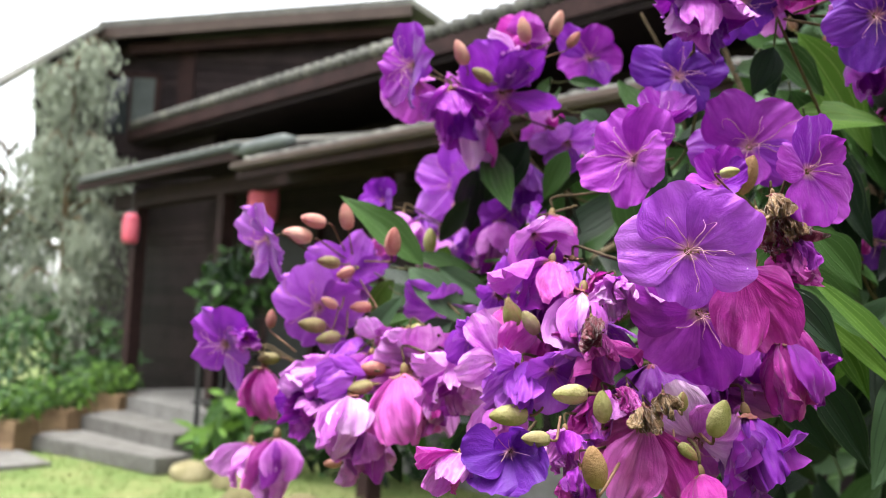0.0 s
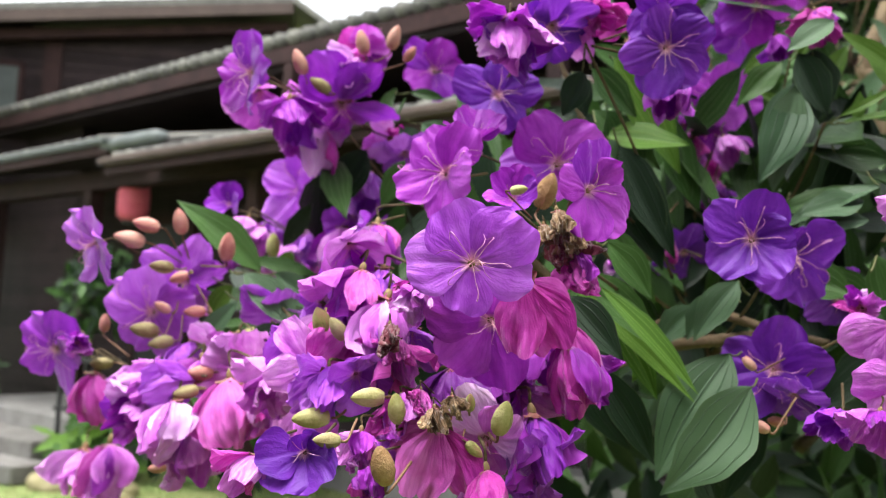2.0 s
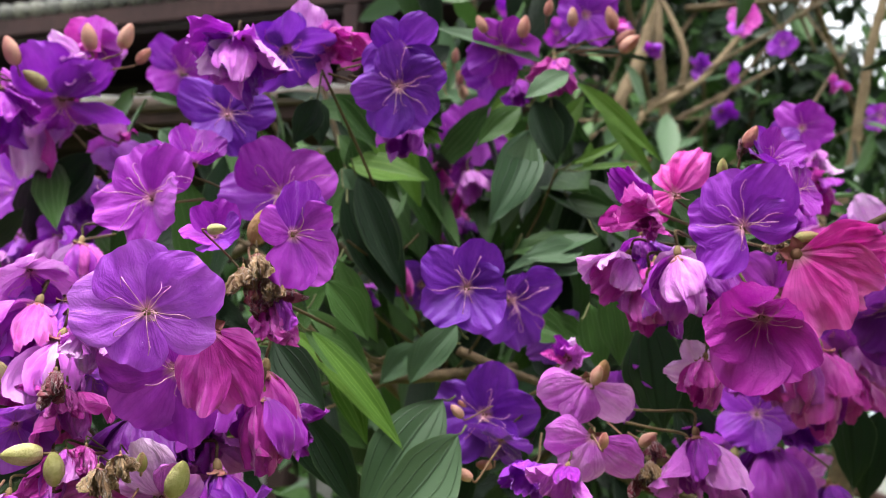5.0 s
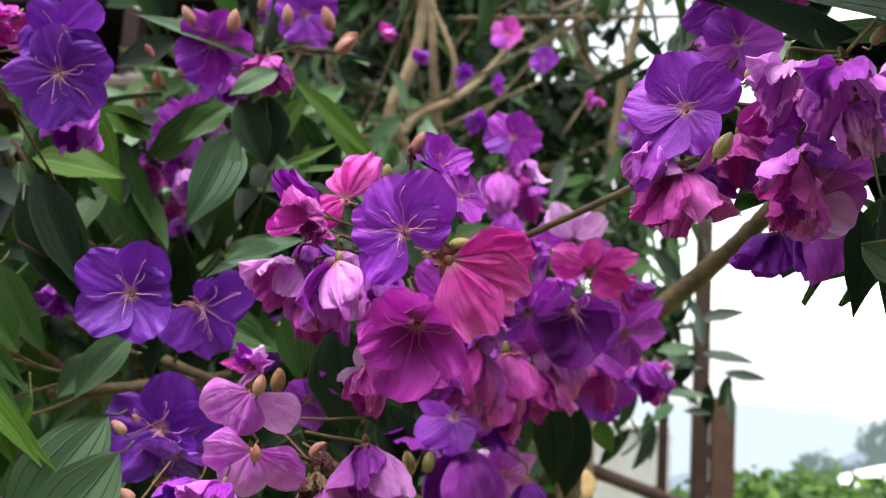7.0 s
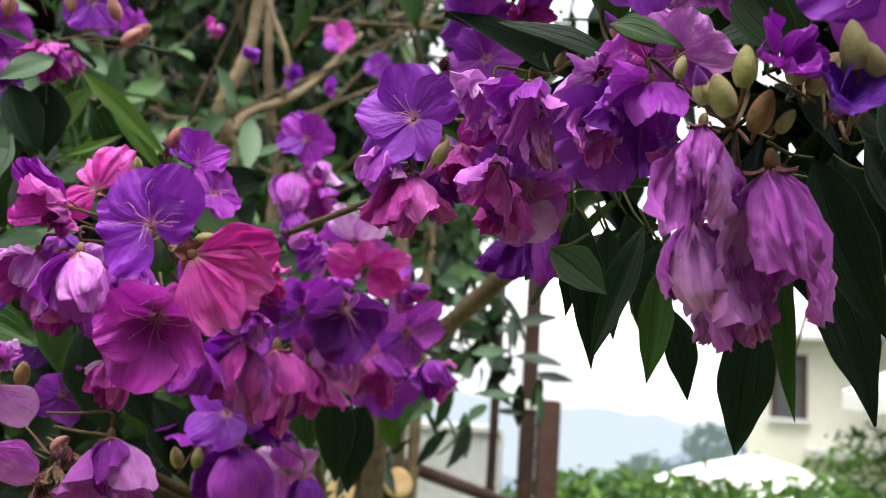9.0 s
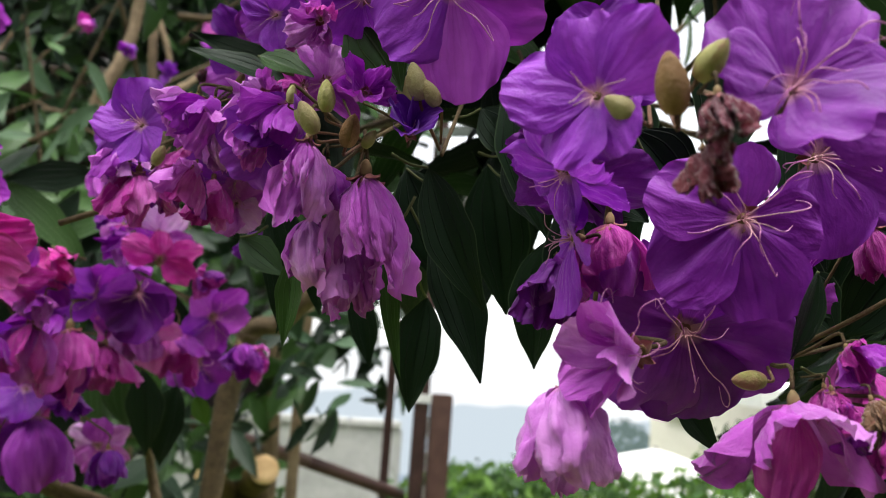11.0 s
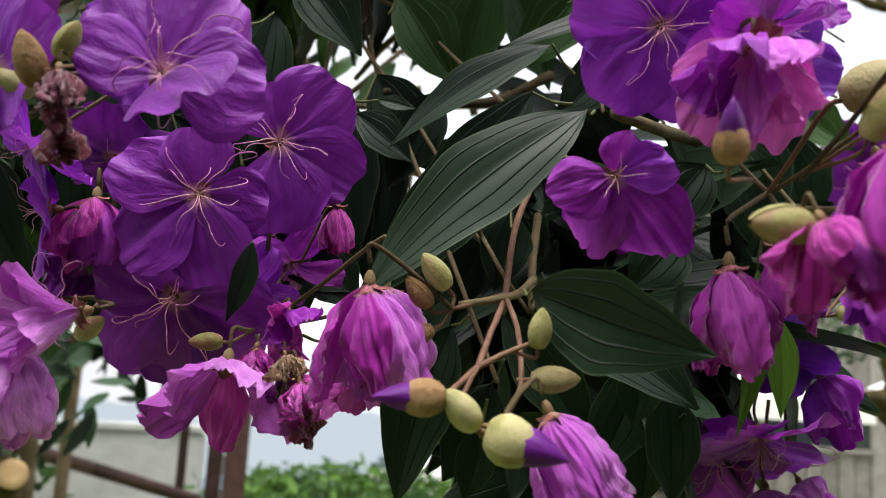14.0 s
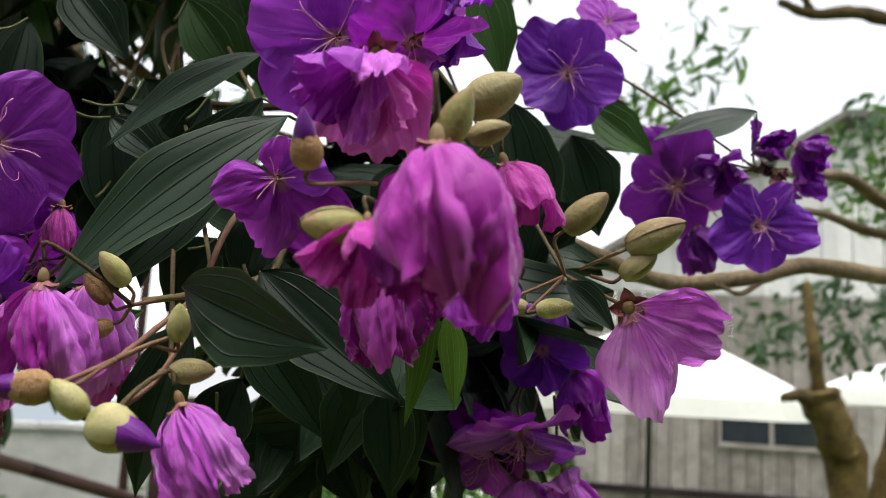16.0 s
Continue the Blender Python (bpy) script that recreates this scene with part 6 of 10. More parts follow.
bud((0.1470, 0.9965, 1.5118), (-0.86, -0.34, -0.39), 0.0197, "r", (0.1241, 1.0671, 1.5215))
bud((0.1819, 0.9985, 1.5269), (0.16, -0.36, 0.92), 0.0295, "r", (0.1241, 1.0671, 1.5215))
bud((0.1166, 1.0119, 1.4560), (-0.92, -0.39, 0.10), 0.0289, "o", (0.1241, 1.0671, 1.5215))
bud((0.1307, 1.0140, 1.4483), (-0.91, -0.36, -0.23), 0.0256, "o", (0.1241, 1.0671, 1.5215))
bud((0.1270, 1.0112, 1.4758), (-0.81, -0.41, 0.42), 0.0189, "r", (0.1241, 1.0671, 1.5215))
bud((0.1602, 1.0143, 1.4772), (-0.93, -0.37, -0.07), 0.0222, "r", (0.1241, 1.0671, 1.5215))
bud((0.2321, 0.9825, 1.4556), (-0.90, -0.39, 0.18), 0.0264, "y", (0.1021, 1.0344, 1.4100))
bud((0.3313, 0.7553, 1.4615), (-0.25, -0.39, 0.89), 0.0247, "y", (0.3729, 0.7955, 1.4432))
bud((0.3441, 0.7464, 1.4621), (-0.48, -0.40, 0.78), 0.0184, "o", (0.3729, 0.7955, 1.4432))
bud((0.2234, 0.9330, 1.4358), (-0.92, -0.39, 0.10), 0.0198, "r", (0.1021, 1.0344, 1.4100))
bud((0.2023, 0.9218, 1.4255), (-0.93, -0.37, -0.07), 0.0245, "r", (0.1021, 1.0344, 1.4100))
bud((0.0376, 1.0648, 1.4526), (0.16, -0.36, 0.92), 0.0214, "r", (0.1021, 1.0344, 1.4100))
bud((0.0476, 1.0686, 1.4204), (-0.93, -0.37, -0.07), 0.0238, "o", (0.1021, 1.0344, 1.4100))
bud((0.1973, 0.9023, 1.4120), (-0.91, -0.36, -0.23), 0.0228, "o", (0.1021, 1.0344, 1.4100))
bud((0.1698, 0.9156, 1.3452), (-0.93, -0.37, -0.07), 0.0164, "r", (0.1021, 1.0344, 1.4100))
bud((0.3761, 0.7092, 1.4299), (-0.93, -0.38, -0.03), 0.0217, "y", (0.4219, 0.7717, 1.4240))
bud((0.3860, 0.7013, 1.4162), (-0.09, -0.38, 0.92), 0.0200, "y", (0.4219, 0.7717, 1.4240))
bud((0.4272, 0.7016, 1.4248), (-0.01, -0.37, 0.93), 0.0119, "y", (0.4219, 0.7717, 1.4240))
bud((0.3423, 0.7189, 1.4155), (-0.93, -0.37, -0.07), 0.0243, "y", (0.3729, 0.7955, 1.4432))
bud((0.3594, 0.6626, 1.4095), (-0.92, -0.38, 0.02), 0.0160, "o", (0.3729, 0.7955, 1.4432))
bud((0.4686, 0.8118, 1.5605), (0.35, -0.33, 0.87), 0.0290, "n", (0.4769, 0.7479, 1.5258))
bud((0.4441, 0.7038, 1.4124), (0.24, -0.35, 0.91), 0.0231, "y", (0.4219, 0.7717, 1.4240))
bud((0.4262, 0.7026, 1.4067), (0.78, -0.16, -0.61), 0.0132, "y", (0.4219, 0.7717, 1.4240))
bud((0.4463, 0.7141, 1.5561), (0.96, -0.21, 0.18), 0.0117, "y", (0.4769, 0.7479, 1.5258))
bud((0.3841, 0.6729, 1.3865), (-0.17, -0.39, 0.91), 0.0250, "n", (0.4219, 0.7717, 1.4240))
bud((0.6625, 0.8855, 1.4272), (-0.17, -0.39, 0.91), 0.0175, "o", (0.6861, 0.9445, 1.4709))
bud((0.6653, 0.8873, 1.4099), (-0.92, -0.39, 0.10), 0.0157, "r", (0.6861, 0.9445, 1.4709))
bud((0.6421, 0.8813, 1.4524), (-0.72, -0.41, 0.56), 0.0140, "r", (0.6861, 0.9445, 1.4709))
bud((0.1946, 1.2493, 1.5909), (0.16, -0.36, 0.92), 0.0286, "r", (0.2125, 1.2726, 1.5760))
bud((0.1810, 1.1714, 1.5444), (0.08, -0.36, 0.93), 0.0304, "y", (0.2125, 1.2726, 1.5760))

# leaves of that spray
leafy_twig((0.1241, 1.0671, 1.5215), [
    ((0.2032, 1.0451, 1.5199), (0.1172, 1.0309, 1.5868), 0.0357, (0.27, -1.03, 0.52), 0.11, 0.3, "g"),
    ((0.1939, 1.0213, 1.5162), (0.2582, 1.0124, 1.4593), 0.0314, (0.28, -1.00, 0.27), 0.11, 0.3, "s"),
    ((0.2234, 1.0240, 1.5175), (0.2860, 1.0332, 1.4827), 0.0269, (-0.11, -1.04, 0.25), 0.11, 0.3, "s"),
    ((0.1873, 1.0294, 1.4899), (0.1279, 1.0298, 1.4199), 0.0226, (-0.21, -1.05, 0.25), 0.11, 0.3, "s"),
    ((0.1662, 1.0726, 1.5055), (0.1372, 1.0932, 1.4689), 0.0238, (0.08, -1.02, 0.26), 0.11, 0.3, "b"),
])
leafy_twig((0.2125, 1.2726, 1.5760), [
    ((0.2929, 1.1209, 1.6625), (0.2496, 1.1227, 1.5943), 0.0414, (0.08, -1.02, 0.26), 0.11, 0.3, "d"),
    ((0.3393, 1.0772, 1.6434), (0.3162, 1.0795, 1.5920), 0.0250, (0.08, -1.02, 0.26), 0.11, 0.3, "g"),
    ((0.2474, 1.1794, 1.5274), (0.3003, 1.1849, 1.5231), 0.0264, (0.08, -1.02, 0.26), 0.11, 0.3, "b"),
    ((0.2005, 1.1727, 1.5518), (0.1948, 1.1745, 1.5252), 0.0198, (0.08, -1.02, 0.26), 0.11, 0.3, "b"),
    ((0.2367, 1.2255, 1.5649), (0.2791, 1.2318, 1.5390), 0.0417, (0.08, -1.02, 0.26), 0.11, 0.3, "d"),
])
leafy_twig((0.2297, 1.0908, 1.7121), [
    ((0.3323, 1.1687, 1.7419), (0.3733, 1.1732, 1.7358), 0.0145, (0.08, -1.02, 0.26), 0.11, 0.3, "g"),
    ((0.3485, 1.1536, 1.7016), (0.3817, 1.1593, 1.6739), 0.0298, (0.08, -1.02, 0.26), 0.11, 0.3, "s"),
    ((0.3459, 1.1263, 1.6661), (0.3263, 1.1222, 1.6903), 0.0251, (0.08, -1.02, 0.26), 0.11, 0.3, "s"),
])
leafy_twig((0.5051, 0.8859, 1.7079), [
    ((0.5449, 1.0142, 1.7383), (0.6192, 1.0607, 1.6354), 0.0459, (-0.12, -1.06, 0.40), 0.11, 0.3, "b"),
    ((0.5208, 0.9873, 1.7184), (0.5677, 1.0154, 1.6806), 0.0317, (0.08, -1.02, 0.26), 0.11, 0.3, "g"),
    ((0.5468, 0.9762, 1.6440), (0.6016, 0.9904, 1.5435), 0.0392, (0.28, -1.00, 0.27), 0.11, 0.3, "d"),
    ((0.5036, 0.8878, 1.6847), (0.4887, 0.8896, 1.6472), 0.0231, (0.08, -1.02, 0.26), 0.11, 0.3, "d"),
    ((0.5912, 1.0939, 1.7313), (0.6453, 1.1010, 1.7099), 0.0298, (0.08, -1.02, 0.26), 0.11, 0.3, "b"),
    ((0.5430, 1.0323, 1.6901), (0.5788, 1.0425, 1.6141), 0.0389, (0.08, -1.02, 0.26), 0.11, 0.3, "g"),
])
leafy_twig((0.4769, 0.7479, 1.5258), [
    ((0.5124, 0.7985, 1.5043), (0.5789, 0.7911, 1.4333), 0.0173, (0.48, -0.99, 0.28), 0.11, 0.3, "b"),
    ((0.4886, 0.7818, 1.4968), (0.5244, 0.7688, 1.4557), 0.0253, (-0.11, -1.04, 0.25), 0.11, 0.3, "d"),
    ((0.5135, 0.8289, 1.4485), (0.5591, 0.8394, 1.3789), 0.0262, (0.08, -1.02, 0.26), 0.11, 0.3, "d"),
    ((0.5095, 0.8236, 1.5034), (0.5620, 0.8323, 1.4628), 0.0205, (0.38, -1.00, 0.27), 0.11, 0.3, "g"),
    ((0.5212, 0.8416, 1.5408), (0.5563, 0.8486, 1.5001), 0.0254, (0.08, -1.02, 0.26), 0.11, 0.3, "g"),
    ((0.5274, 0.8474, 1.4820), (0.5631, 0.8559, 1.4245), 0.0212, (0.08, -1.02, 0.26), 0.11, 0.3, "b"),
])
leafy_twig((0.6861, 0.9445, 1.4709), [
    ((0.6157, 0.8545, 1.4614), (0.5597, 0.8371, 1.3685), 0.0472, (-0.02, -1.03, 0.26), 0.11, 0.3, "s"),
    ((0.6233, 0.8269, 1.4393), (0.5571, 0.8069, 1.3643), 0.0465, (0.18, -1.01, 0.27), 0.11, 0.3, "s"),
    ((0.6268, 0.8741, 1.5178), (0.5933, 0.8751, 1.4694), 0.0253, (-0.11, -1.04, 0.25), 0.11, 0.3, "s"),
    ((0.6492, 0.9046, 1.4250), (0.6274, 0.9097, 1.3434), 0.0405, (0.08, -1.02, 0.26), 0.11, 0.3, "d"),
    ((0.6133, 0.9256, 1.3758), (0.6287, 0.9311, 1.3303), 0.0370, (0.08, -1.02, 0.26), 0.11, 0.3, "d"),
])
leafy_twig((0.6990, 1.3038, 1.7563), [
    ((0.7017, 0.9707, 1.7038), (0.6654, 0.9553, 1.6090), 0.0415, (-0.02, -1.03, 0.26), 0.11, 0.3, "s"),
    ((0.7028, 0.9684, 1.7306), (0.7324, 0.9760, 1.6764), 0.0364, (0.08, -1.02, 0.26), 0.11, 0.3, "d"),
    ((0.7344, 0.9687, 1.7621), (0.6927, 0.9673, 1.7316), 0.0263, (0.06, -1.08, 0.91), 0.11, 0.3, "s"),
    ((0.7569, 0.9603, 1.5980), (0.6990, 0.9560, 1.5823), 0.0294, (0.07, -1.06, 0.71), 0.11, 0.3, "s"),
    ((0.7624, 0.9623, 1.5811), (0.6993, 0.9569, 1.5726), 0.0245, (0.07, -1.06, 0.71), 0.11, 0.3, "s"),
    ((0.6995, 1.0033, 1.7340), (0.6588, 1.0032, 1.6901), 0.0243, (0.08, -1.02, 0.26), 0.11, 0.3, "g"),
    ((0.7824, 1.0585, 1.7701), (0.7403, 1.0615, 1.6899), 0.0225, (0.08, -1.02, 0.26), 0.11, 0.3, "b"),
])
leafy_twig((0.1021, 1.0344, 1.4100), [
    ((0.1384, 0.9831, 1.3462), (0.1287, 0.9843, 1.3220), 0.0159, (0.08, -1.02, 0.26), 0.11, 0.3, "d"),
    ((0.1917, 0.9667, 1.3615), (0.2085, 0.9719, 1.3211), 0.0186, (0.08, -1.02, 0.26), 0.11, 0.3, "d"),
    ((0.2497, 0.9631, 1.4668), (0.2095, 0.9613, 1.4419), 0.0227, (0.08, -1.02, 0.26), 0.11, 0.3, "d"),
    ((0.2558, 1.0357, 1.4507), (0.2323, 1.0305, 1.4833), 0.0281, (0.08, -1.02, 0.26), 0.11, 0.3, "s"),
])

# sprays in the middle of the bush
flower((0.6822, 1.0242, 1.7961), (-0.18, -0.88, -0.44), 0, 0.0367, "open", "p", (0.7469, 1.0892, 1.8175))
flower((0.7345, 1.0132, 1.7887), (0.09, -0.57, -0.82), 0, 0.0370, "wilt", "m", (0.7469, 1.0892, 1.8175))
flower((0.7692, 1.0299, 1.8465), (-0.05, -0.99, -0.09), 20, 0.0345, "open", "v", (0.7469, 1.0892, 1.8175))
flower((0.7012, 1.0232, 1.7669), (0.01, -0.25, -0.97), 0, 0.0298, "bell", "p", (0.7469, 1.0892, 1.8175))
flower((0.6856, 1.1560, 1.7379), (-0.23, -0.97, 0.07), 0, 0.0420, "open", "p", (0.6963, 1.1723, 1.7295))
flower((0.6505, 1.1381, 1.6917), (-0.32, -0.53, -0.79), 0, 0.0352, "wilt", "m", (0.6963, 1.1723, 1.7295))
flower((0.6807, 1.1314, 1.6908), (0.10, -0.50, -0.86), 0, 0.0348, "bell", "k", (0.6963, 1.1723, 1.7295))
flower((0.6819, 1.1674, 1.6423), (-0.05, -0.48, -0.87), 0, 0.0342, "bell", "p", (0.6963, 1.1723, 1.7295))
flower((0.6052, 1.0734, 1.5777), (-0.03, -0.41, -0.91), 0, 0.0346, "bell", "m", (0.6963, 1.1723, 1.7295))
flower((0.5749, 1.0854, 1.5505), (-0.14, -0.80, -0.59), 0, 0.0267, "wilt", "p", (0.6963, 1.1723, 1.7295))
bud((0.6608, 1.0075, 1.8043), (-0.60, -0.24, 0.76), 0.0195, "r", (0.7469, 1.0892, 1.8175))
bud((0.6955, 1.0000, 1.8013), (0.01, -0.40, 0.92), 0.0228, "r", (0.7469, 1.0892, 1.8175))
bud((0.7477, 1.0065, 1.8229), (-0.15, -0.36, 0.92), 0.0200, "r", (0.7469, 1.0892, 1.8175))
bud((0.7884, 0.9972, 1.8230), (-0.46, -0.28, 0.84), 0.0245, "r", (0.7469, 1.0892, 1.8175))
bud((0.7958, 0.9980, 1.8013), (0.59, -0.50, 0.63), 0.0256, "r", (0.7469, 1.0892, 1.8175))
bud((0.7224, 1.0111, 1.8322), (0.01, -0.40, 0.92), 0.0167, "r", (0.7469, 1.0892, 1.8175))
bud((0.6404, 1.1953, 1.8223), (-0.46, -0.28, 0.84), 0.0185, "r", (0.6963, 1.1723, 1.7295))
bud((0.6743, 1.1895, 1.8048), (-0.15, -0.36, 0.92), 0.0185, "r", (0.6963, 1.1723, 1.7295))
bud((0.6655, 1.1887, 1.8306), (0.01, -0.40, 0.92), 0.0185, "r", (0.6963, 1.1723, 1.7295))
bud((0.6318, 1.1599, 1.6936), (-0.91, -0.13, 0.39), 0.0151, "r", (0.6963, 1.1723, 1.7295))
bud((0.6527, 1.4119, 1.8298), (-0.13, -0.45, 0.89), 0.0237, "r", (0.6990, 1.3038, 1.7563))
bud((0.6333, 1.4877, 1.9030), (-0.48, -0.27, 0.83), 0.0226, "r", (0.6990, 1.3038, 1.7563))
bud((0.7346, 1.4486, 1.8619), (-0.27, -0.39, 0.88), 0.0252, "r", (0.6990, 1.3038, 1.7563))
bud((0.6495, 1.4942, 1.8399), (-0.22, -0.41, 0.89), 0.0260, "r", (0.6990, 1.3038, 1.7563))
bud((0.6953, 1.4480, 1.8983), (-0.14, -0.44, 0.89), 0.0228, "r", (0.6990, 1.3038, 1.7563))
bud((0.6367, 1.4398, 1.8005), (-0.01, -0.49, 0.87), 0.0256, "r", (0.6990, 1.3038, 1.7563))
bud((0.7035, 1.3982, 1.7969), (0.07, -0.51, 0.86), 0.0227, "r", (0.6990, 1.3038, 1.7563))
bud((0.7190, 1.3429, 1.7915), (-0.58, -0.21, 0.79), 0.0204, "r", (0.6990, 1.3038, 1.7563))
bud((0.7271, 1.4180, 1.8563), (-0.44, -0.30, 0.85), 0.0237, "r", (0.6990, 1.3038, 1.7563))
bud((0.6674, 1.4370, 1.8591), (-0.15, -0.44, 0.89), 0.0261, "r", (0.6990, 1.3038, 1.7563))
bud((0.7077, 1.4704, 1.8125), (0.24, -0.55, 0.80), 0.0255, "r", (0.6990, 1.3038, 1.7563))
flower((0.7665, 0.7039, 1.5899), (-0.50, -0.86, 0.03), 0, 0.0391, "open", "v", (0.7930, 0.7776, 1.5937), petals=[(122, 1.0, 0), (60, 1.0, -6), (178, 0.95, 0), (238, 0.9, 0), (12, 0.85, -25)])
flower((0.7734, 0.6905, 1.5345), (-0.45, -0.81, -0.38), 0, 0.0413, "cup", "e", (0.7930, 0.7776, 1.5937), petals=[(128, 0.95, 0), (70, 0.8, -12), (200, 1.0, 4), (262, 1.18, 6), (322, 1.05, 0)])
flower((0.7841, 0.6730, 1.5719), (-0.21, -0.97, -0.16), 0, 0.0551, "sheet", "h", (0.7930, 0.7776, 1.5937), petals=[(14, 0.92, 4), (-24, 0.98, 0), (-62, 0.95, -4)])
flower((0.7867, 0.6976, 1.5846), (-0.17, -0.50, -0.85), 0, 0.0140, "dry", "t", (0.7930, 0.7776, 1.5937))
flower((0.7922, 0.6960, 1.5786), (-0.17, -0.50, -0.85), 60, 0.0119, "dry", "t", (0.7930, 0.7776, 1.5937))
flower((0.7818, 0.7347, 1.6522), (-0.17, -0.50, -0.85), 0, 0.0158, "dry", "d", (0.7930, 0.7776, 1.5937))
flower((0.7392, 0.7605, 1.4370), (-0.17, -0.50, -0.85), 0, 0.0175, "dry", "t", (0.7029, 0.8608, 1.4785))
flower((0.7443, 0.7621, 1.4494), (-0.17, -0.50, -0.85), 70, 0.0147, "dry", "d", (0.7029, 0.8608, 1.4785))
flower((0.7190, 0.7367, 1.5976), (-0.17, -0.50, -0.85), 0, 0.0214, "dry", "m", (0.7930, 0.7776, 1.5937))
flower((0.7216, 0.7358, 1.5986), (-0.88, -0.48, 0.03), 0, 0.0368, "wilt", "m", (0.7930, 0.7776, 1.5937))
flower((0.7092, 0.7460, 1.5696), (-0.49, -0.19, -0.85), 0, 0.0376, "wilt", "k", (0.7930, 0.7776, 1.5937))
flower((0.7291, 0.7138, 1.5693), (0.03, -0.22, -0.98), 0, 0.0436, "bell", "k", (0.7930, 0.7776, 1.5937))
flower((0.7239, 0.7428, 1.5567), (0.01, -0.06, -1.00), 0, 0.0426, "bell", "m", (0.7930, 0.7776, 1.5937))
flower((0.7402, 0.7465, 1.6138), (-0.50, -0.86, 0.08), 0, 0.0288, "droop", "h", (0.7930, 0.7776, 1.5937), petals=[(62, 1.15, 0), (112, 0.8, 0), (215, 0.9, 0)])
flower((0.7965, 0.7272, 1.6382), (-0.02, -0.82, 0.58), 0, 0.0268, "cup", "p", (0.7930, 0.7776, 1.5937))
flower((0.8027, 0.7047, 1.6169), (0.41, -0.85, 0.32), 0, 0.0215, "open", "p", (0.7930, 0.7776, 1.5937))
flower((0.7640, 0.7391, 1.5066), (-0.26, -0.27, -0.93), 0, 0.0337, "bell", "m", (0.7930, 0.7776, 1.5937))
flower((0.9700, 0.8292, 1.5628), (-0.34, -0.82, -0.46), 0, 0.0476, "cup", "u", (1.0105, 0.9294, 1.5911), petals=[(165, 0.9, 0), (20, 0.95, 0), (225, 1.0, 0), (275, 1.1, 0), (330, 1.0, 0)])
flower((0.9864, 0.8284, 1.5965), (-0.27, -0.91, -0.32), 0, 0.0444, "sheet", "h", (1.0105, 0.9294, 1.5911), petals=[(165, 0.9, 0), (20, 0.9, 0), (95, 0.6, 0), (-30, 0.9, 0)])
flower((0.9757, 0.8942, 1.6226), (-0.63, -0.61, -0.47), 0, 0.0371, "wilt", "k", (1.0105, 0.9294, 1.5911))
flower((1.0336, 0.8480, 1.5895), (0.26, -0.80, -0.54), 0, 0.0301, "wilt", "m", (1.0105, 0.9294, 1.5911))
flower((1.1011, 0.9790, 1.5007), (-0.37, -0.81, -0.46), 0, 0.0465, "open", "p", (1.0105, 0.9294, 1.5911))
flower((1.1415, 0.9561, 1.5216), (0.07, -0.65, -0.76), 0, 0.0439, "wilt", "p", (1.0105, 0.9294, 1.5911))
flower((0.9150, 0.8402, 1.5213), (-0.07, -0.21, -0.98), 0, 0.0683, "bell", "m", (1.0105, 0.9294, 1.5911))
flower((0.9567, 0.8664, 1.5089), (-0.16, -0.44, -0.88), 0, 0.0523, "wilt", "m", (1.0105, 0.9294, 1.5911))
flower((0.8820, 0.8080, 1.5460), (-0.26, -0.63, -0.73), 0, 0.0311, "wilt", "k", (1.0105, 0.9294, 1.5911))
flower((0.9002, 0.8998, 1.4631), (-0.45, -0.84, 0.30), 0, 0.0371, "open", "v", (0.9224, 0.9545, 1.4825))
flower((0.9096, 0.8986, 1.4394), (-0.02, -0.14, -0.99), 0, 0.0787, "bell", "p", (0.9224, 0.9545, 1.4825))
flower((0.9401, 0.9143, 1.4606), (-0.06, -0.90, -0.43), 0, 0.0362, "wilt", "v", (0.9224, 0.9545, 1.4825))
flower((0.9936, 0.9307, 1.4034), (-0.12, -0.37, -0.92), 0, 0.0426, "bell", "v", (0.9224, 0.9545, 1.4825))
flower((0.9869, 0.9826, 1.7446), (-0.45, -0.89, 0.05), 0, 0.0328, "open", "p", (1.0282, 1.0675, 1.7430))
flower((0.9779, 0.9921, 1.7088), (-0.14, -0.26, -0.95), 0, 0.0566, "bell", "k", (1.0282, 1.0675, 1.7430))
flower((1.0087, 0.9791, 1.6936), (-0.26, -0.63, -0.73), 0, 0.0362, "wilt", "m", (1.0282, 1.0675, 1.7430))
flower((0.9791, 0.9752, 1.6651), (-0.04, -0.23, -0.97), 0, 0.0431, "bell", "p", (1.0282, 1.0675, 1.7430))
flower((0.6944, 0.7625, 1.4865), (-0.36, -0.86, -0.36), 0, 0.0350, "dome", "k", (0.7029, 0.8608, 1.4785), petals=[(208, 1.0, 0), (250, 0.85, -8), (318, 1.0, 0)])
flower((0.6951, 0.7504, 1.4512), (-0.35, -0.85, -0.40), 0, 0.0347, "dome", "k", (0.7029, 0.8608, 1.4785), petals=[(184, 0.9, 0), (248, 0.95, -6), (328, 1.05, 0)])
flower((0.7710, 0.7583, 1.4553), (0.05, -0.39, -0.92), 0, 0.0461, "wilt", "k", (0.7029, 0.8608, 1.4785))
flower((0.6790, 0.7505, 1.4315), (-0.37, -0.38, -0.85), 0, 0.0278, "wilt", "k", (0.7029, 0.8608, 1.4785))
flower((0.7559, 0.8575, 1.4769), (-0.06, -0.90, -0.43), 0, 0.0254, "open", "v", (0.7029, 0.8608, 1.4785))
flower((0.7115, 0.8536, 1.4996), (-0.60, -0.80, 0.04), 0, 0.0263, "wilt", "k", (0.7029, 0.8608, 1.4785))
flower((0.7366, 0.7672, 1.4323), (-0.04, -0.23, -0.97), 0, 0.0202, "dry", "d", (0.7029, 0.8608, 1.4785))
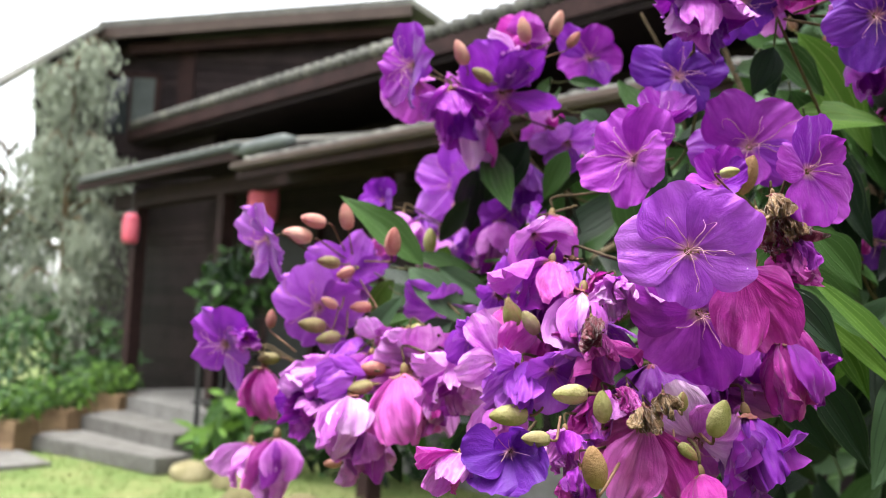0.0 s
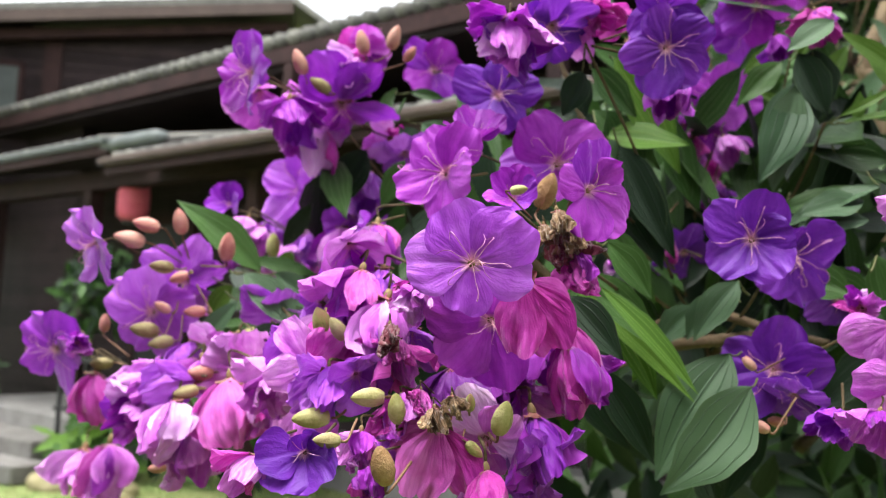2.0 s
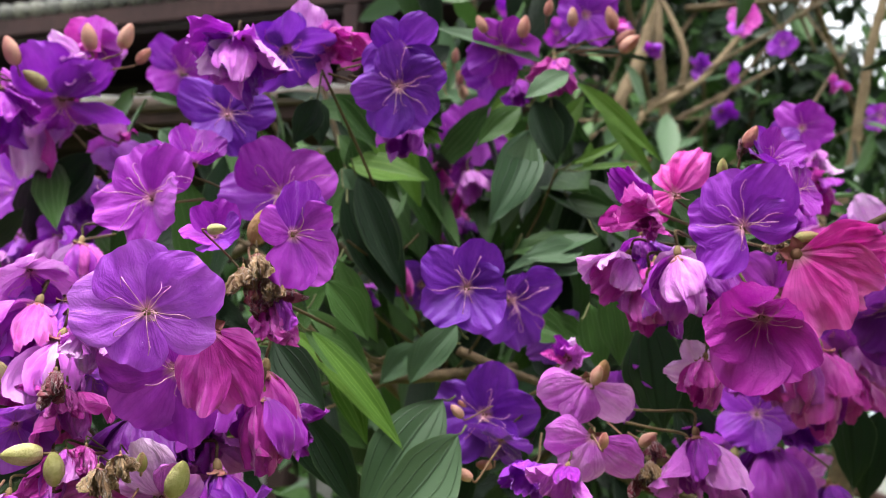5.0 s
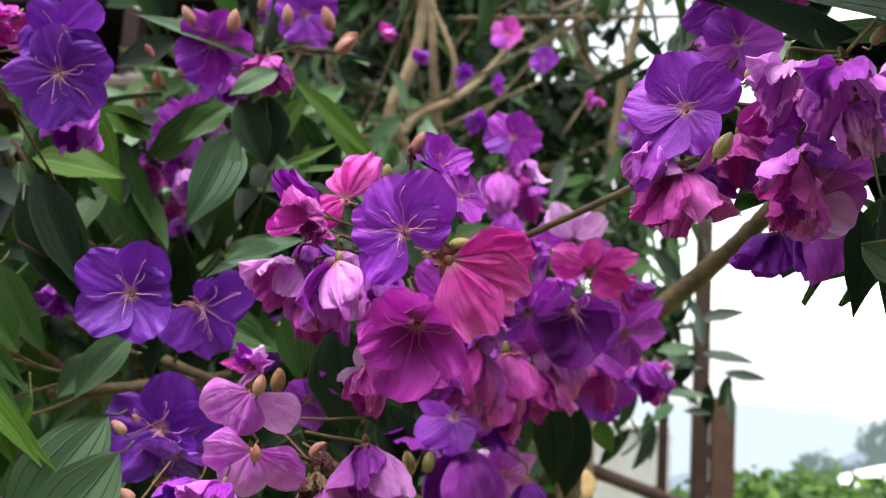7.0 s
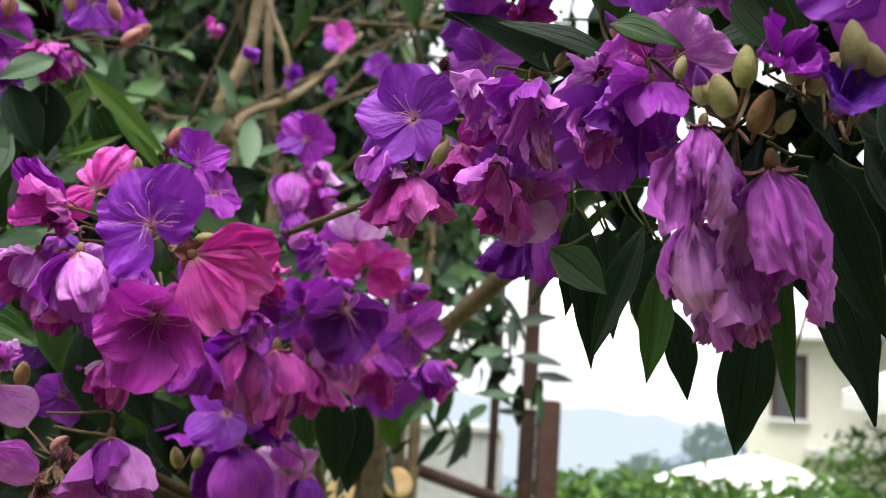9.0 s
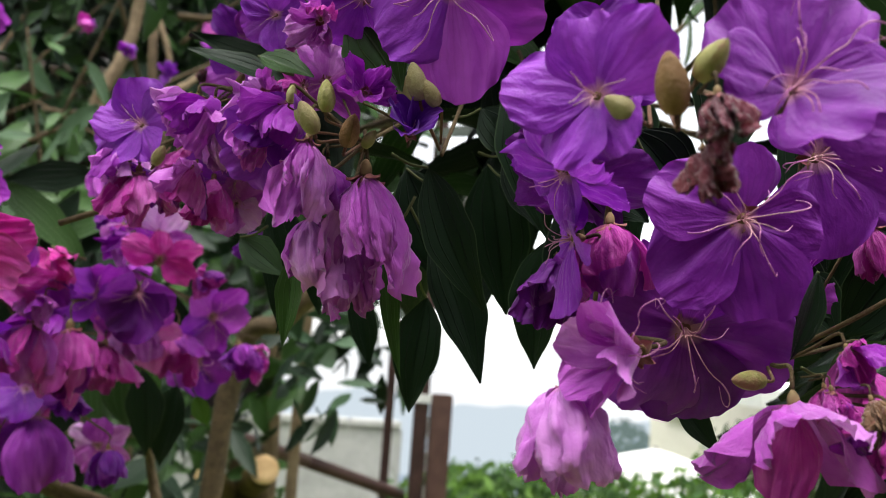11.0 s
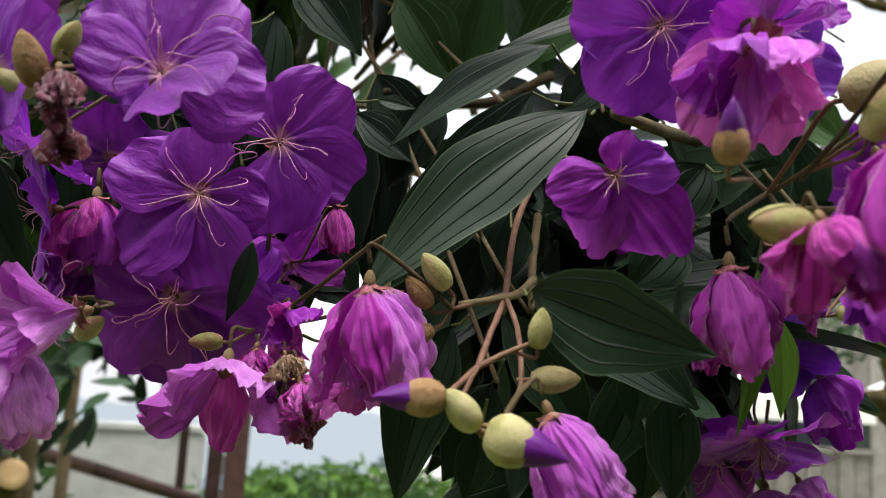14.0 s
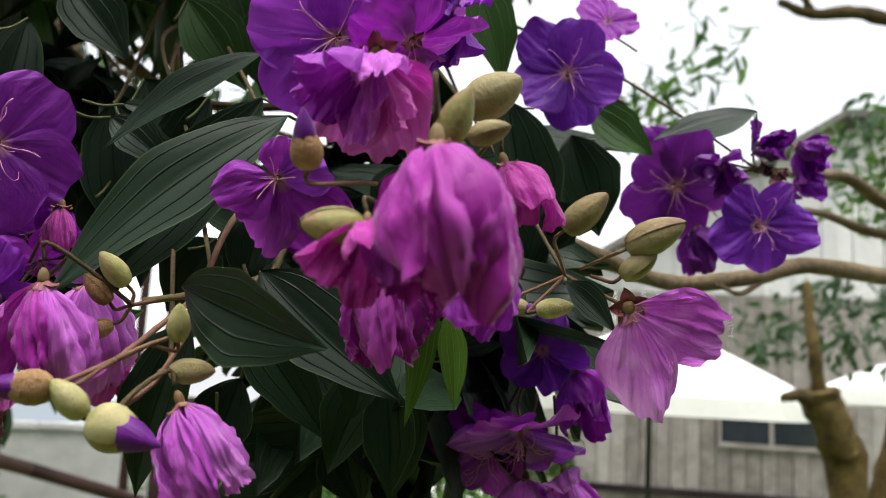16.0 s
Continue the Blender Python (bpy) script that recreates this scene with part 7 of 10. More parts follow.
flower((0.6657, 0.8631, 1.4335), (-0.47, -0.47, -0.75), 0, 0.0278, "open", "b", (0.7029, 0.8608, 1.4785))
bud((0.7191, 0.8038, 1.4847), (-0.01, -0.44, 0.90), 0.0191, "n", (0.7029, 0.8608, 1.4785))
bud((0.6957, 0.7561, 1.4848), (0.06, -0.48, 0.88), 0.0153, "r", (0.7029, 0.8608, 1.4785))
bud((0.7391, 0.7754, 1.4455), (0.46, -0.64, 0.62), 0.0162, "r", (0.7029, 0.8608, 1.4785))
bud((0.7566, 0.7679, 1.4377), (-0.99, 0.17, -0.02), 0.0176, "o", (0.7029, 0.8608, 1.4785))
bud((0.8634, 0.9020, 1.4172), (-0.38, -0.26, 0.89), 0.0209, "o", (0.9224, 0.9545, 1.4825))
bud((0.8761, 0.8956, 1.4182), (-0.09, -0.41, 0.91), 0.0209, "o", (0.9224, 0.9545, 1.4825))
bud((0.8305, 0.8751, 1.4833), (0.20, -0.54, 0.82), 0.0155, "o", (0.9224, 0.9545, 1.4825))
bud((0.7568, 0.7153, 1.6224), (-0.16, -0.37, 0.91), 0.0127, "y", (0.7930, 0.7776, 1.5937))
bud((0.7886, 0.6829, 1.5823), (0.70, -0.69, 0.19), 0.0149, "y", (0.7930, 0.7776, 1.5937))
bud((0.7770, 0.7245, 1.6458), (0.20, -0.54, 0.82), 0.0168, "r", (0.7930, 0.7776, 1.5937))
bud((0.6900, 0.7202, 1.4486), (-0.09, -0.41, 0.91), 0.0116, "r", (0.7029, 0.8608, 1.4785))
bud((0.6258, 0.8255, 1.4520), (-0.76, -0.04, 0.65), 0.0131, "r", (0.7029, 0.8608, 1.4785))
bud((0.6357, 0.8251, 1.4094), (-0.92, 0.08, 0.38), 0.0160, "r", (0.7029, 0.8608, 1.4785))
bud((0.7814, 1.0855, 1.8390), (-0.52, -0.18, 0.83), 0.0202, "r", (0.7469, 1.0892, 1.8175))
bud((0.8192, 1.0673, 1.8359), (0.56, -0.67, 0.49), 0.0250, "r", (0.7469, 1.0892, 1.8175))
flower((0.8488, 0.7999, 1.5600), (-0.14, -0.68, -0.72), 0, 0.0419, "droop", "m", (1.0105, 0.9294, 1.5911))
flower((0.8880, 0.8217, 1.5871), (-0.12, -0.85, -0.51), 0, 0.0382, "wilt", "h", (1.0105, 0.9294, 1.5911))
flower((0.9416, 0.8555, 1.5588), (-0.32, -0.73, -0.60), 0, 0.0434, "open", "p", (1.0105, 0.9294, 1.5911))
flower((0.9948, 0.8899, 1.5280), (-0.14, -0.68, -0.72), 0, 0.0499, "droop", "m", (1.0105, 0.9294, 1.5911))
flower((0.8811, 0.8229, 1.5239), (-0.09, -0.19, -0.98), 0, 0.0565, "bell", "k", (1.0105, 0.9294, 1.5911))
flower((1.0829, 0.9108, 1.5501), (0.04, -0.82, -0.57), 0, 0.0444, "open", "p", (1.0105, 0.9294, 1.5911))
flower((0.7824, 0.7969, 1.5739), (-0.37, -0.38, -0.85), 0, 0.0383, "wilt", "k", (0.7930, 0.7776, 1.5937))
flower((0.9812, 0.8995, 1.5867), (-0.19, -0.51, -0.84), 0, 0.0496, "wilt", "k", (1.0105, 0.9294, 1.5911))
flower((1.0530, 0.9286, 1.5284), (-0.08, -0.39, -0.92), 0, 0.0596, "bell", "m", (1.0105, 0.9294, 1.5911))
flower((0.8386, 0.8110, 1.5170), (-0.07, -0.21, -0.98), 0, 0.0511, "bell", "p", (0.7930, 0.7776, 1.5937))

# leaves in the middle of the bush
leafy_twig((0.7468, 1.0218, 1.6813), [
    ((0.7692, 0.9563, 1.6103), (0.6884, 0.9791, 1.5690), 0.0235, (-0.33, -1.08, 1.08), 0.11, 0.3, "s"),
    ((0.7001, 0.9621, 1.6990), (0.6838, 0.9764, 1.6034), 0.0327, (0.04, -1.07, 0.26), 0.11, 0.3, "s"),
    ((0.7393, 1.0357, 1.7582), (0.7479, 1.0415, 1.6879), 0.0421, (-0.25, -1.00, 0.24), 0.11, 0.3, "d"),
    ((0.7465, 1.0313, 1.7826), (0.7120, 1.0425, 1.7518), 0.0273, (-0.30, -1.05, 0.79), 0.11, 0.3, "s"),
    ((0.7699, 1.0469, 1.7803), (0.8620, 1.0344, 1.7054), 0.0209, (-0.25, -1.00, 0.24), 0.11, 0.3, "b"),
    ((0.8011, 1.0622, 1.7645), (0.8659, 1.0556, 1.6918), 0.0202, (-0.25, -1.00, 0.24), 0.11, 0.3, "b"),
    ((0.7691, 1.0368, 1.6865), (0.8349, 1.0208, 1.6968), 0.0102, (-0.31, -1.06, 0.88), 0.11, 0.3, "b"),
    ((0.7598, 1.0182, 1.6877), (0.8088, 1.0040, 1.7161), 0.0089, (-0.25, -1.00, 0.24), 0.11, 0.3, "b"),
    ((0.7782, 1.0784, 1.6649), (0.8313, 1.0673, 1.6567), 0.0357, (-0.25, -1.00, 0.24), 0.11, 0.3, "g"),
    ((0.7268, 0.9807, 1.5350), (0.7768, 0.9719, 1.5117), 0.0278, (-0.25, -1.00, 0.24), 0.11, 0.3, "g"),
    ((0.7112, 1.0393, 1.5956), (0.7739, 1.0222, 1.6222), 0.0244, (-0.31, -1.06, 0.88), 0.11, 0.3, "g"),
    ((0.7239, 0.9978, 1.5720), (0.7692, 0.9861, 1.5857), 0.0159, (-0.31, -1.06, 0.88), 0.11, 0.3, "s"),
    ((0.7392, 1.0823, 1.7097), (0.7024, 1.0883, 1.7309), 0.0131, (-0.25, -1.00, 0.24), 0.11, 0.3, "b"),
    ((0.7802, 1.0343, 1.6873), (0.7831, 1.0304, 1.7159), 0.0125, (-0.25, -1.00, 0.24), 0.11, 0.3, "b"),
    ((0.7206, 1.0994, 1.7793), (0.6933, 1.1085, 1.7531), 0.0158, (-0.25, -1.00, 0.24), 0.11, 0.3, "b"),
])
leafy_twig((0.7469, 1.0892, 1.8175), [
    ((0.7223, 1.0164, 1.7851), (0.6090, 1.0389, 1.8132), 0.0233, (-0.31, -1.06, 0.88), 0.11, 0.3, "s"),
    ((0.7544, 1.0895, 1.7998), (0.7852, 1.0910, 1.7231), 0.0243, (-0.25, -1.00, 0.24), 0.11, 0.3, "g"),
    ((0.7665, 1.0870, 1.7976), (0.7453, 1.0950, 1.7688), 0.0219, (-0.25, -1.00, 0.24), 0.11, 0.3, "b"),
    ((0.7553, 1.1179, 1.8214), (0.6932, 1.1386, 1.7606), 0.0188, (-0.25, -1.00, 0.24), 0.11, 0.3, "g"),
])
leafy_twig((0.7930, 0.7776, 1.5937), [
    ((0.7328, 0.8328, 1.5546), (0.7463, 0.8362, 1.4964), 0.0262, (-0.44, -0.96, 0.23), 0.11, 0.3, "g"),
    ((0.7693, 0.8472, 1.5363), (0.7924, 0.8519, 1.4465), 0.0480, (-0.25, -1.00, 0.24), 0.11, 0.3, "d"),
    ((0.7668, 0.8884, 1.5413), (0.8340, 0.8835, 1.4490), 0.0417, (-0.25, -1.00, 0.24), 0.11, 0.3, "d"),
    ((0.7761, 0.8701, 1.5012), (0.7695, 0.8796, 1.4289), 0.0360, (-0.25, -1.00, 0.24), 0.11, 0.3, "d"),
    ((0.8447, 0.9403, 1.4727), (0.8861, 0.9395, 1.3953), 0.0402, (-0.25, -1.00, 0.24), 0.11, 0.3, "d"),
])
leafy_twig((0.5424, 0.9551, 1.5831), [
    ((0.5399, 0.9910, 1.6370), (0.5911, 0.9909, 1.5327), 0.0472, (-0.15, -1.02, 0.25), 0.11, 0.3, "d"),
    ((0.5332, 0.9182, 1.5627), (0.5720, 0.9166, 1.4981), 0.0243, (-0.25, -1.00, 0.24), 0.11, 0.3, "g"),
    ((0.5103, 0.8663, 1.5198), (0.5633, 0.8593, 1.4743), 0.0180, (0.04, -1.07, 0.26), 0.11, 0.3, "g"),
    ((0.4978, 0.8499, 1.5067), (0.5875, 0.8387, 1.4246), 0.0151, (0.14, -1.09, 0.27), 0.11, 0.3, "b"),
    ((0.4772, 0.8358, 1.4900), (0.5243, 0.8090, 1.4495), 0.0253, (-0.25, -1.00, 0.24), 0.11, 0.3, "d"),
    ((0.5128, 0.9148, 1.4487), (0.5555, 0.9130, 1.3776), 0.0332, (-0.25, -1.00, 0.24), 0.11, 0.3, "d"),
    ((0.5397, 1.0292, 1.6647), (0.6182, 1.0126, 1.6544), 0.0370, (-0.30, -1.05, 0.79), 0.11, 0.3, "b"),
    ((0.5301, 1.0486, 1.6949), (0.5966, 1.0403, 1.6346), 0.0325, (-0.25, -1.00, 0.24), 0.11, 0.3, "g"),
    ((0.4992, 0.9315, 1.6982), (0.5119, 0.9332, 1.6575), 0.0213, (-0.25, -1.00, 0.24), 0.11, 0.3, "d"),
    ((0.5336, 0.9908, 1.6516), (0.5452, 0.9903, 1.6324), 0.0181, (-0.25, -1.00, 0.24), 0.11, 0.3, "s"),
    ((0.5260, 0.8871, 1.4853), (0.5578, 0.8834, 1.4537), 0.0169, (-0.25, -1.00, 0.24), 0.11, 0.3, "d"),
    ((0.5667, 0.9008, 1.4655), (0.5525, 0.9074, 1.4341), 0.0131, (-0.25, -1.00, 0.24), 0.11, 0.3, "b"),
])
leafy_twig((0.7029, 0.8608, 1.4785), [
    ((0.6207, 0.9193, 1.5097), (0.6015, 0.9345, 1.4694), 0.0212, (-0.48, -0.92, 0.22), 0.11, 0.3, "s"),
    ((0.7001, 0.9668, 1.5330), (0.7453, 0.9474, 1.5127), 0.0333, (-0.48, -0.92, 0.22), 0.11, 0.3, "g"),
    ((0.7498, 0.9181, 1.5457), (0.7651, 0.9189, 1.4868), 0.0278, (-0.48, -0.92, 0.22), 0.11, 0.3, "g"),
    ((0.6405, 0.8963, 1.4451), (0.5951, 0.9261, 1.3926), 0.0492, (-0.48, -0.92, 0.22), 0.11, 0.3, "s"),
    ((0.6129, 0.9471, 1.4993), (0.5819, 0.9676, 1.4621), 0.0262, (-0.48, -0.92, 0.22), 0.11, 0.3, "s"),
    ((0.6487, 0.9186, 1.4181), (0.6451, 0.9252, 1.3840), 0.0254, (-0.48, -0.92, 0.22), 0.11, 0.3, "g"),
])
leafy_twig((1.0105, 0.9294, 1.5911), [
    ((0.9958, 0.9535, 1.6304), (1.0239, 0.9369, 1.6494), 0.0225, (-0.56, -0.97, 0.86), 0.11, 0.3, "s"),
    ((1.0910, 1.0138, 1.6665), (1.1310, 0.9946, 1.6633), 0.0151, (-0.56, -0.97, 0.86), 0.11, 0.3, "s"),
    ((1.0331, 0.9669, 1.4866), (1.0495, 0.9724, 1.3913), 0.0398, (-0.48, -0.92, 0.22), 0.11, 0.3, "d"),
    ((1.0764, 0.9702, 1.4711), (1.0717, 0.9858, 1.3778), 0.0407, (-0.48, -0.92, 0.22), 0.11, 0.3, "d"),
    ((1.0262, 1.0148, 1.4892), (1.0398, 1.0181, 1.4189), 0.0417, (-0.48, -0.92, 0.22), 0.11, 0.3, "g"),
    ((1.1046, 0.9805, 1.4595), (1.1221, 0.9768, 1.4252), 0.0214, (-0.48, -0.92, 0.22), 0.11, 0.3, "b"),
])

# the hanging spray before the poles
flower((0.8666, 0.5649, 1.6523), (-0.77, -0.63, 0.10), 0, 0.0357, "open", "v", (0.9262, 0.6172, 1.6845), petals=[(105, 1.0, 0), (35, 0.9, -10), (170, 1.0, 4), (232, 1.0, 0), (-60, 0.8, 0)])
flower((0.8580, 0.5775, 1.6349), (-0.47, -0.22, -0.86), 0, 0.0288, "wilt", "k", (0.9262, 0.6172, 1.6845))
flower((0.8705, 0.5715, 1.6216), (0.00, -0.09, -1.00), 0, 0.0411, "wilt", "m", (0.9262, 0.6172, 1.6845))
flower((0.8916, 0.5809, 1.6270), (-0.08, -0.39, -0.92), 0, 0.0312, "bell", "p", (0.9262, 0.6172, 1.6845))
flower((0.9582, 0.6273, 1.7287), (-0.68, -0.72, -0.15), 0, 0.0290, "open", "p", (0.9262, 0.6172, 1.6845))
flower((0.9680, 0.6509, 1.7657), (-0.49, -0.78, -0.39), 0, 0.0299, "droop", "p", (0.9262, 0.6172, 1.6845))
flower((0.9882, 0.6244, 1.7719), (-0.28, -0.75, -0.60), 0, 0.0288, "wilt", "m", (0.9262, 0.6172, 1.6845))
flower((0.9356, 0.6426, 1.7268), (-0.52, -0.40, -0.75), 0, 0.0133, "dry", "d", (0.9262, 0.6172, 1.6845))
flower((0.8772, 0.5078, 1.6608), (-0.40, -0.19, -0.90), 0, 0.0345, "wilt", "w", (0.9219, 0.5118, 1.6794))
flower((0.8751, 0.4741, 1.6509), (-0.35, -0.41, -0.85), 30, 0.0367, "wilt", "k", (0.9219, 0.5118, 1.6794))
flower((0.8837, 0.4736, 1.6371), (0.03, -0.16, -0.99), 0, 0.0331, "wad", "k", (0.9219, 0.5118, 1.6794))
flower((0.8971, 0.5588, 1.6429), (-0.01, -0.07, -1.00), 0, 0.0382, "wilt", "m", (0.9262, 0.6172, 1.6845))
flower((0.9171, 0.5252, 1.6201), (-0.20, -0.41, -0.89), 0, 0.0328, "droop", "p", (0.9219, 0.5118, 1.6794))
flower((0.8804, 0.5031, 1.6189), (-0.31, -0.19, -0.93), 0, 0.0305, "wilt", "k", (0.9219, 0.5118, 1.6794))
flower((0.8931, 0.4441, 1.6546), (-0.50, -0.67, -0.55), 0, 0.0298, "wilt", "w", (0.9391, 0.4865, 1.6900))
flower((0.9097, 0.4320, 1.6612), (0.16, -0.87, -0.47), 0, 0.0209, "star", "m", (0.9391, 0.4865, 1.6900))
flower((0.8948, 0.4422, 1.6250), (-0.41, -0.80, -0.43), 0, 0.0289, "open", "v", (0.9391, 0.4865, 1.6900))
flower((0.8874, 0.4389, 1.6359), (-0.25, -0.47, -0.85), 0, 0.0273, "bell", "k", (0.9391, 0.4865, 1.6900))
flower((0.9936, 0.5966, 1.6136), (-0.01, -0.14, -0.99), 0, 0.0425, "bell", "p", (0.9219, 0.5118, 1.6794))
flower((1.0177, 0.5594, 1.5951), (-0.06, -0.21, -0.98), 0, 0.0244, "bell", "m", (0.9219, 0.5118, 1.6794))
flower((0.8877, 0.3807, 1.6157), (-0.09, 0.02, -1.00), 40, 0.0496, "furl", "k", (0.9352, 0.4025, 1.6285), petals=[(0, 0.64, 4), (72, 1.0, 0), (144, 0.85, 2), (216, 1.0, 0), (288, 0.66, 3)])
flower((0.8912, 0.4124, 1.6409), (-0.28, -0.23, -0.93), 0, 0.0389, "wilt", "p", (0.9352, 0.4025, 1.6285))
flower((0.9058, 0.3901, 1.6077), (0.02, -0.09, -1.00), 0, 0.0348, "wad", "p", (0.9352, 0.4025, 1.6285))
flower((0.9163, 0.3698, 1.6022), (0.10, -0.03, -0.99), 18, 0.0780, "furl", "k", (0.9352, 0.4025, 1.6285), petals=[(0, 0.64, 4), (72, 1.0, 0), (144, 0.85, 2), (216, 1.0, 0), (288, 0.66, 3)])
flower((0.9253, 0.3943, 1.5759), (0.08, -0.01, -1.00), 40, 0.0513, "furl", "k", (0.9352, 0.4025, 1.6285))
flower((0.9056, 0.3977, 1.5821), (0.10, -0.02, -0.99), 0, 0.0447, "wad", "k", (0.9352, 0.4025, 1.6285))
flower((0.9489, 0.4056, 1.5798), (0.05, -0.08, -1.00), 30, 0.0474, "wad", "p", (0.9352, 0.4025, 1.6285))
flower((0.9266, 0.3494, 1.6220), (-0.49, -0.75, 0.44), 0, 0.0243, "funnel", "b", (0.9907, 0.4062, 1.6758), petals=5)
bud((0.8846, 0.3602, 1.6254), (-0.29, -0.31, 0.91), 0.0163, "y", (0.9352, 0.4025, 1.6285))
bud((0.8817, 0.3639, 1.6146), (-0.61, -0.08, 0.79), 0.0180, "o", (0.9352, 0.4025, 1.6285))
bud((0.9014, 0.3673, 1.6131), (-0.08, -0.45, 0.89), 0.0183, "n", (0.9352, 0.4025, 1.6285))
bud((0.9086, 0.3624, 1.6137), (0.19, -0.61, 0.77), 0.0114, "o", (0.9352, 0.4025, 1.6285))
bud((0.9431, 0.3786, 1.6456), (-0.15, -0.40, 0.90), 0.0209, "o", (0.9907, 0.4062, 1.6758))
bud((0.9496, 0.3748, 1.6425), (0.13, -0.57, 0.81), 0.0209, "o", (0.9907, 0.4062, 1.6758))
bud((0.8820, 0.3747, 1.6215), (-0.55, -0.12, 0.83), 0.0151, "o", (0.9352, 0.4025, 1.6285), tip=True)
bud((0.8857, 0.4675, 1.6615), (0.13, -0.57, 0.81), 0.0098, "y", (0.9219, 0.5118, 1.6794))
bud((0.8710, 0.5465, 1.6242), (0.13, -0.57, 0.81), 0.0153, "o", (0.9262, 0.6172, 1.6845))
bud((0.8836, 0.5397, 1.6654), (0.13, -0.57, 0.81), 0.0106, "y", (0.9262, 0.6172, 1.6845))
bud((0.9108, 0.4482, 1.6772), (-0.76, 0.05, 0.64), 0.0163, "r", (0.9391, 0.4865, 1.6900), tip=True)
bud((0.8784, 0.3858, 1.6335), (-0.15, -0.40, 0.90), 0.0102, "y", (0.9352, 0.4025, 1.6285))

# its leaves
leafy_twig((0.9391, 0.4865, 1.6900), [
    ((0.9083, 0.4515, 1.6675), (0.8591, 0.4817, 1.6816), 0.0179, (-0.68, -0.90, 0.85), 0.11, 0.3, "d"),
    ((0.9533, 0.4758, 1.6973), (0.9883, 0.4488, 1.7200), 0.0213, (-0.67, -0.89, 0.75), 0.11, 0.3, "g"),
    ((0.9479, 0.4790, 1.6999), (0.9605, 0.4674, 1.7192), 0.0182, (-0.59, -0.85, 0.21), 0.11, 0.3, "g"),
    ((0.9642, 0.4466, 1.6842), (1.0211, 0.4042, 1.7122), 0.0221, (-0.70, -0.91, 0.95), 0.11, 0.3, "d"),
    ((0.9291, 0.4686, 1.6914), (0.9420, 0.4580, 1.7041), 0.0116, (-0.59, -0.85, 0.21), 0.11, 0.3, "g"),
])
leafy_twig((0.9219, 0.5118, 1.6794), [
    ((0.9733, 0.5496, 1.6128), (0.9788, 0.5562, 1.5514), 0.0186, (-0.59, -0.85, 0.21), 0.11, 0.3, "d"),
    ((0.9786, 0.5233, 1.6039), (0.9902, 0.5265, 1.5389), 0.0205, (-0.59, -0.85, 0.21), 0.11, 0.3, "d"),
    ((0.9873, 0.5163, 1.6113), (0.9985, 0.5176, 1.5594), 0.0198, (-0.59, -0.85, 0.21), 0.11, 0.3, "d"),
    ((0.9318, 0.4993, 1.6036), (0.9498, 0.5015, 1.5195), 0.0192, (-0.51, -0.91, 0.21), 0.11, 0.3, "d"),
    ((0.9554, 0.4729, 1.5953), (0.9412, 0.4945, 1.5231), 0.0159, (-0.92, -0.63, 0.18), 0.11, 0.3, "d"),
    ((0.9832, 0.4860, 1.5914), (0.9800, 0.4964, 1.5421), 0.0205, (-0.59, -0.85, 0.21), 0.11, 0.3, "d"),
    ((0.9916, 0.4859, 1.5564), (1.0063, 0.4844, 1.5070), 0.0180, (-0.59, -0.85, 0.21), 0.11, 0.3, "d"),
])
leafy_twig((0.9907, 0.4062, 1.6758), [
    ((1.0704, 0.4410, 1.7305), (1.1202, 0.4218, 1.6488), 0.0496, (-0.59, -0.85, 0.21), 0.11, 0.3, "d"),
    ((1.0763, 0.4630, 1.7210), (1.1083, 0.4529, 1.6550), 0.0378, (-0.59, -0.85, 0.21), 0.11, 0.3, "d"),
    ((1.0459, 0.4543, 1.7483), (1.1027, 0.4220, 1.7167), 0.0364, (-0.66, -0.89, 0.65), 0.11, 0.3, "g"),
    ((1.0652, 0.4143, 1.6945), (1.0868, 0.4106, 1.6311), 0.0342, (-0.59, -0.85, 0.21), 0.11, 0.3, "d"),
])
leafy_twig((0.9352, 0.4025, 1.6285), [
    ((1.0310, 0.4604, 1.5550), (1.0323, 0.4724, 1.4788), 0.0305, (-0.59, -0.85, 0.21), 0.11, 0.3, "d"),
    ((0.9848, 0.4013, 1.5845), (1.0144, 0.3834, 1.5020), 0.0307, (-0.43, -0.96, 0.22), 0.11, 0.3, "d"),
    ((0.9660, 0.3838, 1.6186), (1.0038, 0.3717, 1.5414), 0.0276, (-0.76, -0.74, 0.19), 0.11, 0.3, "d"),
    ((1.0105, 0.3946, 1.6663), (1.0376, 0.3815, 1.6381), 0.0305, (-0.59, -0.85, 0.21), 0.11, 0.3, "d"),
    ((1.0399, 0.4029, 1.6454), (1.0682, 0.3921, 1.5984), 0.0262, (-0.59, -0.85, 0.21), 0.11, 0.3, "d"),
])

# the nearest spray, half open and half spent

# more spent flowers, deeper in the sprays
flower((0.1807, 1.0773, 1.7149), (0.12, -0.38, -0.92), 35.8336, 0.0440, "cup", "k", (0.2297, 1.0908, 1.7121))
flower((0.2542, 1.1253, 1.6981), (-0.44, -0.87, -0.20), 67.533, 0.0559, "cup", "k", (0.2297, 1.0908, 1.7121))
flower((0.2861, 1.1158, 1.7722), (0.21, -0.88, -0.43), 22.8405, 0.0397, "cup", "k", (0.2297, 1.0908, 1.7121))
flower((0.3160, 1.1508, 1.6812), (-0.17, -0.97, -0.18), 69.6984, 0.0423, "wilt", "k", (0.2297, 1.0908, 1.7121))
